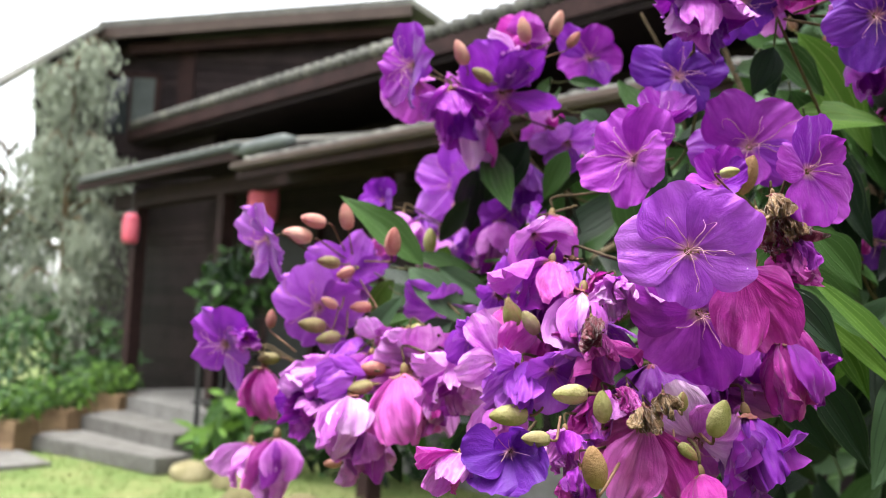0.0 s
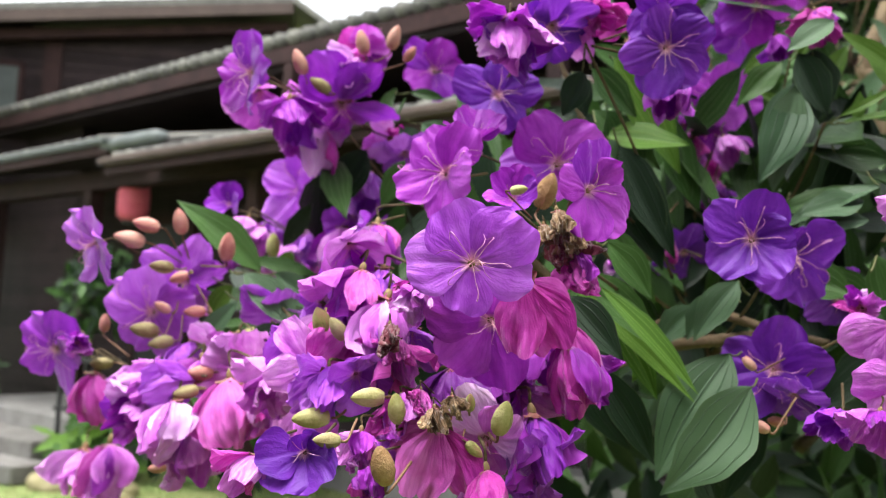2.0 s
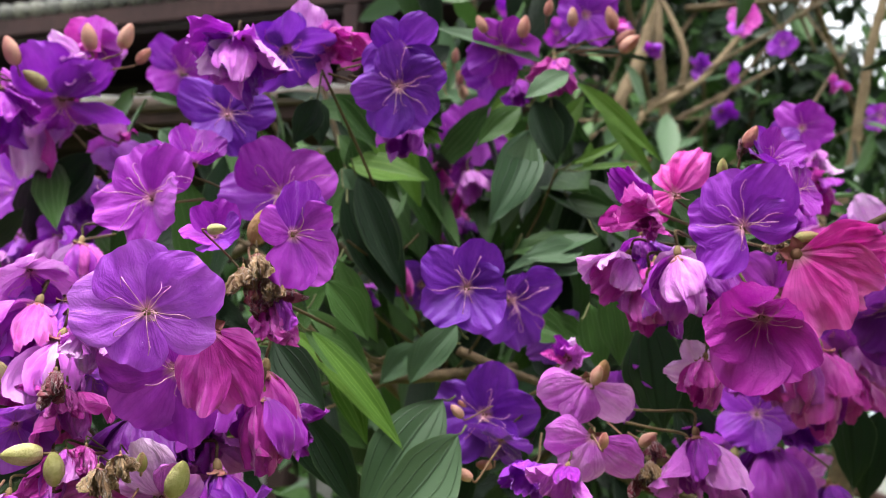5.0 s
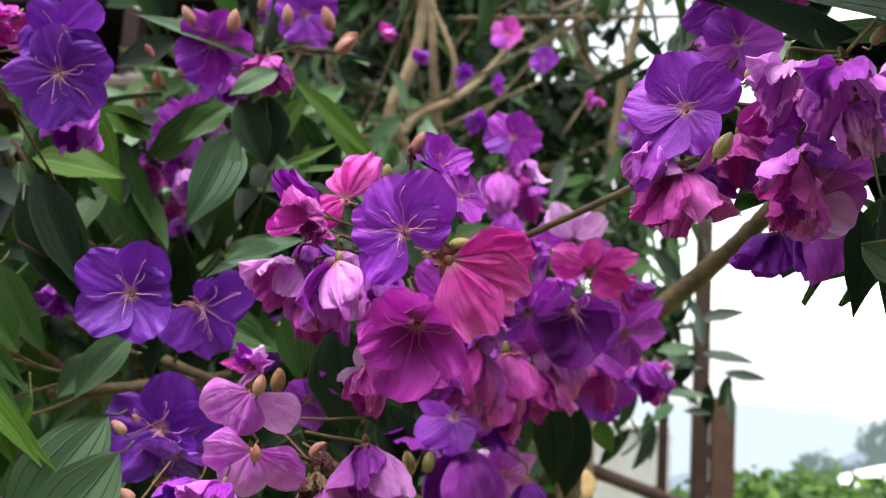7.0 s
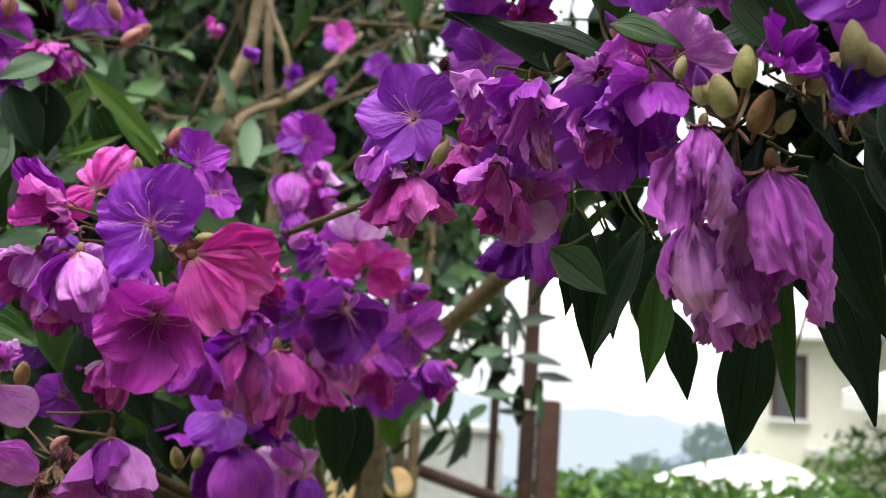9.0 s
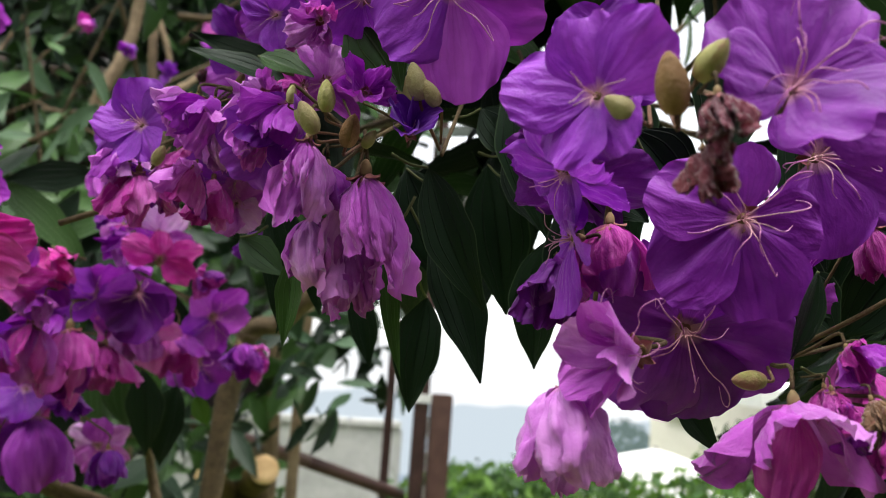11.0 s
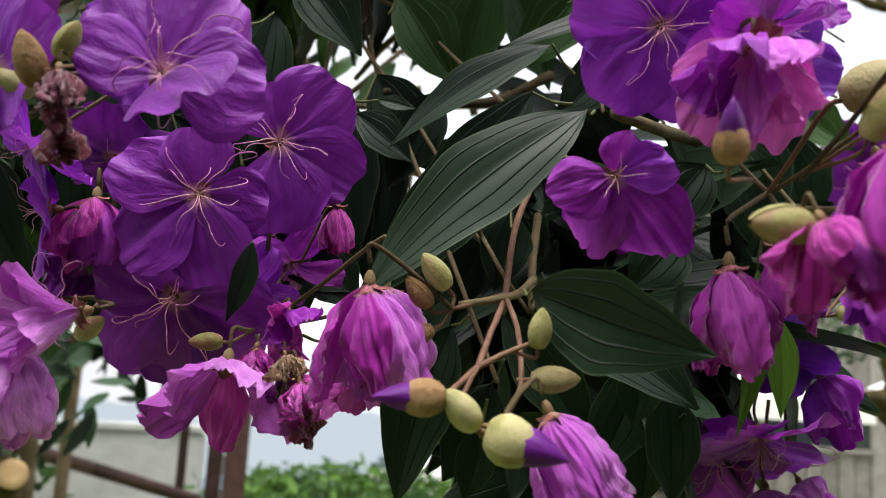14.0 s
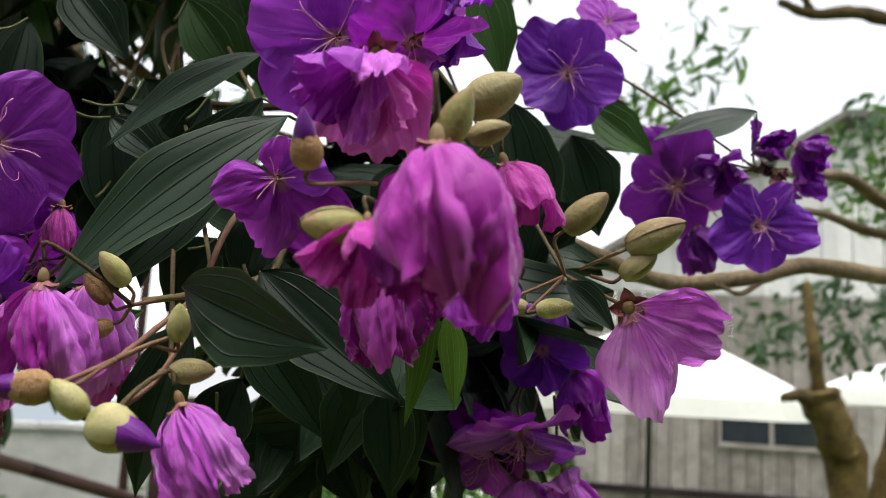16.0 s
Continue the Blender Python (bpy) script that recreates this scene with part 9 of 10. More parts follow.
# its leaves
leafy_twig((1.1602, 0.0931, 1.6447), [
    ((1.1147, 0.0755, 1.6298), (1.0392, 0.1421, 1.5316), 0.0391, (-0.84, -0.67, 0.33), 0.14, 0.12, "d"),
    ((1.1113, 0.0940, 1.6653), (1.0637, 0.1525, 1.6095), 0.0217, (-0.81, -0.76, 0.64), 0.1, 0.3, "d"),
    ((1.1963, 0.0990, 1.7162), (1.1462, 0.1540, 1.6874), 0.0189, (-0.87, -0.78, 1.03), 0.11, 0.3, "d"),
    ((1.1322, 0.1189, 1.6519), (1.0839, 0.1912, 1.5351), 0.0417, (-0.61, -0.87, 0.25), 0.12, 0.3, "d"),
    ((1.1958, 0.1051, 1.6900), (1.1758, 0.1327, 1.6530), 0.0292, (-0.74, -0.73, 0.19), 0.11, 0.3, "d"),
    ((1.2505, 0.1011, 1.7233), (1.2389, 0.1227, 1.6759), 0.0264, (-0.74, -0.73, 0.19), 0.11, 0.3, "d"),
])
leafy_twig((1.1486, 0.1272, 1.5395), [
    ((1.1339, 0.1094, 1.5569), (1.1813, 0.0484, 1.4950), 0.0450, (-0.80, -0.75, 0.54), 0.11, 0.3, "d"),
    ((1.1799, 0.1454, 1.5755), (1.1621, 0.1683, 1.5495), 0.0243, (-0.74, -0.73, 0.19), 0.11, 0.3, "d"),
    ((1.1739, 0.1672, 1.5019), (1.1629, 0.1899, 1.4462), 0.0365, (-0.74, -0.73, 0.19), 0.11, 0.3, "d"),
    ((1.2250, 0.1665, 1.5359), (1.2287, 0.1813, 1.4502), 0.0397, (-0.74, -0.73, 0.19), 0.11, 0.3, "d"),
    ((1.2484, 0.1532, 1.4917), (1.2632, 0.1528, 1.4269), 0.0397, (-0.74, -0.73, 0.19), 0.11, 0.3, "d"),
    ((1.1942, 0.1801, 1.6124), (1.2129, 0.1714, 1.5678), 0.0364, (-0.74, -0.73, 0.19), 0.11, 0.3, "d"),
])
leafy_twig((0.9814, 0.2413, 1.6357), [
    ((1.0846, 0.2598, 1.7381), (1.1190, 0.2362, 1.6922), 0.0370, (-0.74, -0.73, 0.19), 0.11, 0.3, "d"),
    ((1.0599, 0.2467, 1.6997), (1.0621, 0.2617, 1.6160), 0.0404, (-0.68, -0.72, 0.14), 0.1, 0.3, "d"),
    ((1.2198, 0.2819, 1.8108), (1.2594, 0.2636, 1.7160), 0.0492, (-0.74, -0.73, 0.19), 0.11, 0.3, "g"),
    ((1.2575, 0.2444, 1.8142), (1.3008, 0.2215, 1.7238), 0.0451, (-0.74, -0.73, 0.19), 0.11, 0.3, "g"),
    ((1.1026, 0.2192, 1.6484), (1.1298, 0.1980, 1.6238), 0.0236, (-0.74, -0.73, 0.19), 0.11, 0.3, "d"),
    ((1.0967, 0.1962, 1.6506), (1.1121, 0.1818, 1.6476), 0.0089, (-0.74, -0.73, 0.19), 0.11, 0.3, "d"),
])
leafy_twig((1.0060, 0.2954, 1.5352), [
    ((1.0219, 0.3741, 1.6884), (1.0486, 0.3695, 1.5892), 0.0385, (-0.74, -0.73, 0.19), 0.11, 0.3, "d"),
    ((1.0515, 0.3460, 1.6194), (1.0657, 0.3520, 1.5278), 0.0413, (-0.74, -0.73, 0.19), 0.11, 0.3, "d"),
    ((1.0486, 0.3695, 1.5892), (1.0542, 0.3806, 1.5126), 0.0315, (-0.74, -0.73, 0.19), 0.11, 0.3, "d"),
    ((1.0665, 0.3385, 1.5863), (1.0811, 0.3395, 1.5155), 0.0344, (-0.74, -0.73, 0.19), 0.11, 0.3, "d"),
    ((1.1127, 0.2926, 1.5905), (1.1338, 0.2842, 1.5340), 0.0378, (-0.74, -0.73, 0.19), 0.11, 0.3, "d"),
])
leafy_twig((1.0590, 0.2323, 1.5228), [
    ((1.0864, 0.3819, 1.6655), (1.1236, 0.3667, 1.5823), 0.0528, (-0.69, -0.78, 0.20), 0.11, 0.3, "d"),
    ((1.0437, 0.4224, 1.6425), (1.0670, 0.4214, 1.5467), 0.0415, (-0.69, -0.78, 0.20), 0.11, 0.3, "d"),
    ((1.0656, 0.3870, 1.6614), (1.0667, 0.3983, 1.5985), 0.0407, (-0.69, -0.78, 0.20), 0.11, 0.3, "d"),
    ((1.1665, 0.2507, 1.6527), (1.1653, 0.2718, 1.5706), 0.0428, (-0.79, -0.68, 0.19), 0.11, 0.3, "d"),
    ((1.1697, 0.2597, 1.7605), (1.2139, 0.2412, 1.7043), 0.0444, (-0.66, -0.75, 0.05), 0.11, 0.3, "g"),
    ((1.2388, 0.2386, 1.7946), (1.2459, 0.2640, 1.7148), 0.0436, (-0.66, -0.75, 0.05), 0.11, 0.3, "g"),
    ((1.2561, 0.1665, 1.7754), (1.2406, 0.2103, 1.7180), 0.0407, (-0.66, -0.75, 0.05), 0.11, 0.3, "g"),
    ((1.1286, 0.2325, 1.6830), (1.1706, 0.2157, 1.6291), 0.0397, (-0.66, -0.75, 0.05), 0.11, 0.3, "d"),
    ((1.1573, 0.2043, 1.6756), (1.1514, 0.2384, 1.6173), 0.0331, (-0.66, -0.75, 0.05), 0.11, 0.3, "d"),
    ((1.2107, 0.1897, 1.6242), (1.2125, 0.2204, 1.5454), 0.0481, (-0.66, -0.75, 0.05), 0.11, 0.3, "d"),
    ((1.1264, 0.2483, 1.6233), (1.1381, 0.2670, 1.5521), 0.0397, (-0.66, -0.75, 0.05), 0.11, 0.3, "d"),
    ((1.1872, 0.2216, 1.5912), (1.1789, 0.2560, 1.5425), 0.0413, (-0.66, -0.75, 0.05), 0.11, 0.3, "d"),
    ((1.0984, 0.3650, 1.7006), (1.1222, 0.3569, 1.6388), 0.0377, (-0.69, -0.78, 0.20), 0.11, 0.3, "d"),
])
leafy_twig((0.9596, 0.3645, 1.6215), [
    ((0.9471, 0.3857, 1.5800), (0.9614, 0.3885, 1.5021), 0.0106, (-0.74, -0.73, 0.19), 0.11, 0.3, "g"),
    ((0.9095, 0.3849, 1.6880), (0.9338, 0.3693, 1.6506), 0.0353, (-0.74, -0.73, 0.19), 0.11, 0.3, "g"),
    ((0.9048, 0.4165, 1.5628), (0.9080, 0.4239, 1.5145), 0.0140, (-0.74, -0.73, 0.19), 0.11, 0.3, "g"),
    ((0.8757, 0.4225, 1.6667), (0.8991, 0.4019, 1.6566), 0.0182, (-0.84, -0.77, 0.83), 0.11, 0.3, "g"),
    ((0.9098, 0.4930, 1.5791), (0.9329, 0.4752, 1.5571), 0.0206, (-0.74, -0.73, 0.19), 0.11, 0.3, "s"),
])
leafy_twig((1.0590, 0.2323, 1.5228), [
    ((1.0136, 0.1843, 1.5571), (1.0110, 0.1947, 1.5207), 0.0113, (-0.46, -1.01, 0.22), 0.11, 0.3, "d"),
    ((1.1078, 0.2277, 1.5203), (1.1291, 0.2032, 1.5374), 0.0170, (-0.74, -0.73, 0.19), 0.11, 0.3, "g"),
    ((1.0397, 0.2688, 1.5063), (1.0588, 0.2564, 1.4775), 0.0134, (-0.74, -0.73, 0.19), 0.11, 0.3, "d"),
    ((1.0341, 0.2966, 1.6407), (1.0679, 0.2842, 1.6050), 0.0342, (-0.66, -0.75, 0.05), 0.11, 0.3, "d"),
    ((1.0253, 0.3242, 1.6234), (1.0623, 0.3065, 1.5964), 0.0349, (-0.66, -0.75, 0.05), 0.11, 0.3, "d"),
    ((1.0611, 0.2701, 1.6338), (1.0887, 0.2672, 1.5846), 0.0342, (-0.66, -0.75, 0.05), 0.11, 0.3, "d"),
    ((1.0830, 0.2603, 1.5767), (1.1294, 0.2327, 1.5501), 0.0342, (-0.66, -0.75, 0.05), 0.11, 0.3, "d"),
    ((1.0727, 0.2811, 1.5323), (1.1008, 0.2594, 1.5634), 0.0280, (-0.66, -0.75, 0.05), 0.11, 0.3, "d"),
    ((0.9704, 0.4107, 1.6229), (1.0044, 0.4056, 1.5538), 0.0397, (-0.66, -0.75, 0.05), 0.11, 0.3, "d"),
    ((1.1046, 0.2483, 1.5700), (1.1274, 0.2324, 1.5403), 0.0317, (-0.74, -0.73, 0.19), 0.11, 0.3, "d"),
    ((1.0374, 0.3017, 1.4957), (1.0389, 0.2962, 1.5141), 0.0122, (-0.74, -0.73, 0.19), 0.11, 0.3, "d"),
])

# the last sprays, towards the shed
flower((1.1039, 0.0338, 1.6576), (-0.65, -0.58, -0.49), 0, 0.0430, "open", "v", (1.1534, 0.0441, 1.6775), petals=[(-60, 1.0, 0), (-125, 1.0, 0), (175, 1.0, 0), (0, 0.9, 0), (90, 0.7, 0)])
flower((1.0751, -0.0175, 1.6265), (-0.33, -0.19, -0.92), 0, 0.0366, "wilt", "k", (1.1534, 0.0441, 1.6775))
flower((1.1048, -0.0106, 1.6465), (-0.14, -0.53, -0.83), 30, 0.0325, "droop", "p", (1.1534, 0.0441, 1.6775))
flower((1.0762, -0.0194, 1.6284), (-0.66, -0.55, -0.51), 0, 0.0455, "sheet", "m", (1.1534, 0.0441, 1.6775), petals=[(-112, 0.95, 0), (-78, 0.95, 6), (-140, 0.7, 14), (-45, 0.7, 20)])
flower((1.0853, 0.0437, 1.5882), (-0.69, -0.61, -0.39), 0, 0.0370, "droop", "p", (1.1201, 0.0732, 1.5960), petals=[(205, 0.85, -8), (258, 0.95, 4), (312, 1.2, -4), (15, 0.75, -12), (85, 0.5, -14)])
flower((1.0513, -0.0725, 1.5785), (0.02, -0.09, -1.00), 50, 0.0634, "wad", "e", (1.1426, 0.0014, 1.5883))
flower((1.1023, -0.0525, 1.5559), (-0.05, -0.21, -0.98), 0, 0.0371, "bell", "p", (1.1426, 0.0014, 1.5883))
flower((1.0484, -0.0479, 1.5542), (-0.19, -0.42, -0.89), 0, 0.0286, "wilt", "m", (1.1426, 0.0014, 1.5883))
flower((1.1160, 0.0077, 1.5532), (0.05, -0.02, -1.00), 0, 0.0551, "furl", "e", (1.1426, 0.0014, 1.5883))
flower((1.1380, -0.0063, 1.5647), (0.07, -0.04, -1.00), 20, 0.0402, "slim", "e", (1.1426, 0.0014, 1.5883))
flower((1.0520, 0.0491, 1.4910), (0.28, -0.30, -0.91), 0, 0.0489, "furl", "k", (1.0255, 0.0515, 1.4861))
flower((1.1278, -0.0454, 1.5938), (0.04, -0.26, -0.96), 0, 0.0360, "bell", "m", (1.1426, 0.0014, 1.5883))
flower((1.3786, 0.0759, 1.7407), (-0.78, -0.62, -0.12), 0, 0.0449, "open", "b", (1.5563, -0.0058, 1.7005))
flower((1.4074, 0.0590, 1.7890), (-0.75, -0.56, 0.35), 0, 0.0262, "open", "p", (1.5563, -0.0058, 1.7005))
flower((1.5547, 0.0635, 1.7161), (-0.75, -0.17, -0.64), 0, 0.0409, "droop", "u", (1.5563, -0.0058, 1.7005))
flower((1.5343, 0.0573, 1.6877), (-0.79, -0.39, -0.47), 0, 0.0533, "open", "u", (1.5563, -0.0058, 1.7005))
flower((1.5522, 0.0437, 1.6549), (-0.04, -0.11, -0.99), 0, 0.0433, "bell", "u", (1.5563, -0.0058, 1.7005))
flower((1.4771, -0.0322, 1.6351), (-0.73, -0.65, -0.21), 0, 0.0414, "open", "b", (1.5563, -0.0058, 1.7005), petals=[(60, 0.85, 0), (0, 1.0, 0), (-75, 0.85, 0), (-145, 1.0, 0), (140, 0.9, 0)])
flower((1.5542, -0.0074, 1.7164), (-0.72, -0.69, -0.06), 0, 0.0404, "wilt", "u", (1.5563, -0.0058, 1.7005))
flower((1.5674, -0.0358, 1.7180), (-0.46, -0.77, -0.43), 0, 0.0333, "wilt", "u", (1.5563, -0.0058, 1.7005))
flower((1.5117, 0.0082, 1.6941), (-0.70, -0.45, -0.55), 30, 0.0333, "wilt", "u", (1.5563, -0.0058, 1.7005))
flower((1.5302, -0.0286, 1.6838), (-0.61, -0.64, -0.46), 0, 0.0192, "dry", "d", (1.5563, -0.0058, 1.7005))
flower((1.5776, -0.0317, 1.6978), (-0.08, -0.82, -0.57), 0, 0.0317, "wilt", "p", (1.5563, -0.0058, 1.7005))
flower((1.5395, -0.0160, 1.6953), (-0.77, -0.62, -0.16), 0, 0.0157, "dry", "d", (1.5563, -0.0058, 1.7005))
flower((1.2209, -0.0564, 1.5452), (-0.73, -0.65, -0.21), 0, 0.0506, "sheet", "k", (1.2467, -0.0057, 1.5663), petals=[(-12, 0.96, 0), (-76, 1.03, 4)])
flower((1.3259, 0.0558, 1.5311), (-0.76, -0.42, -0.50), 0, 0.0300, "open", "b", (1.3657, 0.0781, 1.5456))
flower((1.3419, 0.0394, 1.5179), (-0.08, -0.40, -0.91), 0, 0.0442, "bell", "p", (1.3657, 0.0781, 1.5456))
flower((1.3306, 0.0735, 1.4796), (-0.24, -0.26, -0.93), 0, 0.0527, "open", "p", (1.3657, 0.0781, 1.5456))
flower((1.3462, 0.1062, 1.4658), (-0.70, -0.31, -0.64), 0, 0.0429, "open", "p", (1.3657, 0.0781, 1.5456))
flower((1.3683, 0.0605, 1.4507), (-0.34, -0.58, -0.74), 0, 0.0407, "wilt", "k", (1.3657, 0.0781, 1.5456))
flower((1.3383, 0.0725, 1.4470), (-0.24, -0.26, -0.93), 20, 0.0447, "bell", "k", (1.3657, 0.0781, 1.5456))
flower((1.3300, 0.1394, 1.4826), (-0.24, -0.26, -0.93), 0, 0.0373, "bell", "p", (1.3657, 0.0781, 1.5456))
flower((1.1301, 0.0272, 1.6818), (-0.39, -0.53, -0.75), 0, 0.0447, "droop", "p", (1.1534, 0.0441, 1.6775))
flower((1.1600, 0.0203, 1.6893), (-0.29, -0.44, -0.85), 0, 0.0405, "wilt", "v", (1.1534, 0.0441, 1.6775))
bud((1.0506, -0.0441, 1.5528), (-0.82, 0.57, -0.02), 0.0232, "y", (1.1426, 0.0014, 1.5883), wide=1.1)
bud((1.1107, -0.0374, 1.6131), (0.23, -0.87, 0.44), 0.0272, "o", (1.1426, 0.0014, 1.5883), wide=1.25)
bud((1.0772, -0.0541, 1.5867), (-0.11, -0.54, 0.83), 0.0240, "y", (1.1426, 0.0014, 1.5883), wide=0.95)
bud((1.0899, -0.0555, 1.5931), (0.31, -0.92, 0.25), 0.0174, "o", (1.1426, 0.0014, 1.5883))
bud((1.0443, -0.0210, 1.5743), (-0.40, -0.21, 0.89), 0.0211, "n", (1.1426, 0.0014, 1.5883), tip=True, wide=1.05)
bud((1.2076, -0.0278, 1.5823), (0.11, -0.77, 0.63), 0.0299, "o", (1.2467, -0.0057, 1.5663))
bud((1.1873, -0.0714, 1.5674), (0.25, -0.88, 0.40), 0.0292, "o", (1.2467, -0.0057, 1.5663))
bud((1.1878, -0.0687, 1.5551), (0.17, -0.82, 0.54), 0.0198, "o", (1.2467, -0.0057, 1.5663))
bud((1.2267, 0.0165, 1.5485), (0.39, -0.91, -0.16), 0.0181, "o", (1.2467, -0.0057, 1.5663), tip=True)
bud((1.2234, -0.0034, 1.5449), (0.33, -0.93, 0.17), 0.0204, "y", (1.2467, -0.0057, 1.5663))
bud((1.1163, -0.0036, 1.6422), (-0.27, -0.36, 0.89), 0.0163, "n", (1.1426, 0.0014, 1.5883))
bud((1.0177, 0.0514, 1.4837), (0.41, -0.88, -0.25), 0.0281, "y", (1.0255, 0.0515, 1.4861), tip=True, wide=1.2)
bud((1.0166, 0.0551, 1.4851), (-0.68, 0.26, 0.69), 0.0186, "y", (1.0255, 0.0515, 1.4861), wide=1.1)
bud((1.1391, 0.2129, 1.4919), (-0.38, -0.23, 0.90), 0.0099, "o", (1.0737, 0.0895, 1.5017))

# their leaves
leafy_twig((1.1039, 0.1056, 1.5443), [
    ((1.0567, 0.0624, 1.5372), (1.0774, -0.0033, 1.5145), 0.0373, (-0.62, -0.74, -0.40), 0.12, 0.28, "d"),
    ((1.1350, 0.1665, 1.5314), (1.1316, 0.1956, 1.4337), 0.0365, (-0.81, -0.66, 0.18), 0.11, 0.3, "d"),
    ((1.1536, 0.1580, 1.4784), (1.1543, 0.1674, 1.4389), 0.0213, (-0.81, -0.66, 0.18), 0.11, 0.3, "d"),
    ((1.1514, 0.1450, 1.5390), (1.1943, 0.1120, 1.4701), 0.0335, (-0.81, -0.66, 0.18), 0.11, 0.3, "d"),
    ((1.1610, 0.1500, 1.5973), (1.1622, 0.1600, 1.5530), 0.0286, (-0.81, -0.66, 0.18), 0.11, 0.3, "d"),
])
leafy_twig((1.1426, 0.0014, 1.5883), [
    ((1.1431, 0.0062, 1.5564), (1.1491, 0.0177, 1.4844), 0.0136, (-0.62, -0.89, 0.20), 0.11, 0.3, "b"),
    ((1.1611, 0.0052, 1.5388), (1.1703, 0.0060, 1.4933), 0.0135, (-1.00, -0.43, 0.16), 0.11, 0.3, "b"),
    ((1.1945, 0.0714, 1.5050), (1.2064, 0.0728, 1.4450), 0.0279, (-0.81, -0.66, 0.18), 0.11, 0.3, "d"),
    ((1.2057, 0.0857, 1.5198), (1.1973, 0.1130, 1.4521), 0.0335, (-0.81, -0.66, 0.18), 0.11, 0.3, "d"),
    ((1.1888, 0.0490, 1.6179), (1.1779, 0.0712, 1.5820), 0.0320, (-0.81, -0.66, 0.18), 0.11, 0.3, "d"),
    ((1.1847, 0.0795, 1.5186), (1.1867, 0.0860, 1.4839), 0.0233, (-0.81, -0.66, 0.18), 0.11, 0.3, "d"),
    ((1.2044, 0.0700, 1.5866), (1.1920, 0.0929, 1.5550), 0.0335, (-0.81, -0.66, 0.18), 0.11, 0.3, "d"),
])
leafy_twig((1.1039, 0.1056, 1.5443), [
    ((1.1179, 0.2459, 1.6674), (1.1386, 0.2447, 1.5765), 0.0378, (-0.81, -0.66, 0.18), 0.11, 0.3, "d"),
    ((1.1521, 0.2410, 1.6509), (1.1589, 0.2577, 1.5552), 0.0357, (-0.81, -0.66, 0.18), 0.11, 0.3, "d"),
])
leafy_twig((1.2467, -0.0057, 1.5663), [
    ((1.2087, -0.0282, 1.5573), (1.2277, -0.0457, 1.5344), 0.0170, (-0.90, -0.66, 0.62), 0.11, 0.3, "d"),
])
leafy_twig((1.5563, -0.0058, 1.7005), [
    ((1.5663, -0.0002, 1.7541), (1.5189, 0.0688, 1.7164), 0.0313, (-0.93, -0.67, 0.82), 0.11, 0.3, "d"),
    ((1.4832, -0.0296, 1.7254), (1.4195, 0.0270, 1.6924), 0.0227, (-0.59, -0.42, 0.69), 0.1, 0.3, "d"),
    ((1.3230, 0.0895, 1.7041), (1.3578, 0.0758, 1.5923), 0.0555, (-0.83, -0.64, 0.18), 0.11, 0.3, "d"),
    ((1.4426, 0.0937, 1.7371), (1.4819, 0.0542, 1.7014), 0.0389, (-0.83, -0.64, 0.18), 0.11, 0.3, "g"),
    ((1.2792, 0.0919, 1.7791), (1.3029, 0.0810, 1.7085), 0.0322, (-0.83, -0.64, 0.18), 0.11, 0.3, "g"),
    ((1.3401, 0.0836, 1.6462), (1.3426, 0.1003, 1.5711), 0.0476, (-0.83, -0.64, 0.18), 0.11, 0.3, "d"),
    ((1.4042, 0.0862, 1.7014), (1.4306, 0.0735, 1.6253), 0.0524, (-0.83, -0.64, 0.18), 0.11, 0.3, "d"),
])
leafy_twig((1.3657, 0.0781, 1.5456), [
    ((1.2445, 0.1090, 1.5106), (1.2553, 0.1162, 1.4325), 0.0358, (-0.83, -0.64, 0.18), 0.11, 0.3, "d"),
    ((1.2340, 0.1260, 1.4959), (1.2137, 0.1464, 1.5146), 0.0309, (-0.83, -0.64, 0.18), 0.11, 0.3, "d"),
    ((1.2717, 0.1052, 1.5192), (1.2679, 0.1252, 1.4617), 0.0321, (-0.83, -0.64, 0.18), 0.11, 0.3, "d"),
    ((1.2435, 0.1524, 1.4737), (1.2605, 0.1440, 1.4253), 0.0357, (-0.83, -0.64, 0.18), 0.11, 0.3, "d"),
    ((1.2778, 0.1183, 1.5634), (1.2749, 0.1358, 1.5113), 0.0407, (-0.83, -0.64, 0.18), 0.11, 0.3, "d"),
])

# flowers far back in the tangle
flower((0.9553, 1.7262, 2.0978), (-0.57, -0.55, -0.61), 0, 0.0360, "open", "p", (0.9751, 1.7455, 2.1073))
flower((1.3704, 1.9893, 2.1729), (-0.15, -0.98, -0.12), 0, 0.0471, "wilt", "v", (1.3757, 2.0237, 2.1651))
flower((1.3162, 2.1092, 2.2407), (-0.30, -0.82, -0.48), 0, 0.0484, "bell", "p", (1.3268, 2.1379, 2.2455))
flower((1.5104, 2.0261, 2.3097), (-0.58, -0.82, -0.01), 0, 0.0417, "open", "m", (1.5306, 2.0547, 2.2981))
flower((1.5354, 2.1365, 2.2154), (0.06, -0.94, -0.32), 0, 0.0415, "wilt", "p", (1.5332, 2.1696, 2.2147))
flower((1.8514, 2.1562, 1.9627), (-0.21, -0.97, 0.15), 0, 0.0531, "bell", "v", (1.8587, 2.1900, 1.9453))
flower((1.9983, 2.1802, 2.1785), (-0.39, -0.89, -0.23), 0, 0.0413, "open", "p", (2.0119, 2.2114, 2.1744))
flower((1.8926, 2.2093, 2.2661), (-0.48, -0.67, -0.57), 0, 0.0452, "wilt", "m", (1.9095, 2.2326, 2.2740))
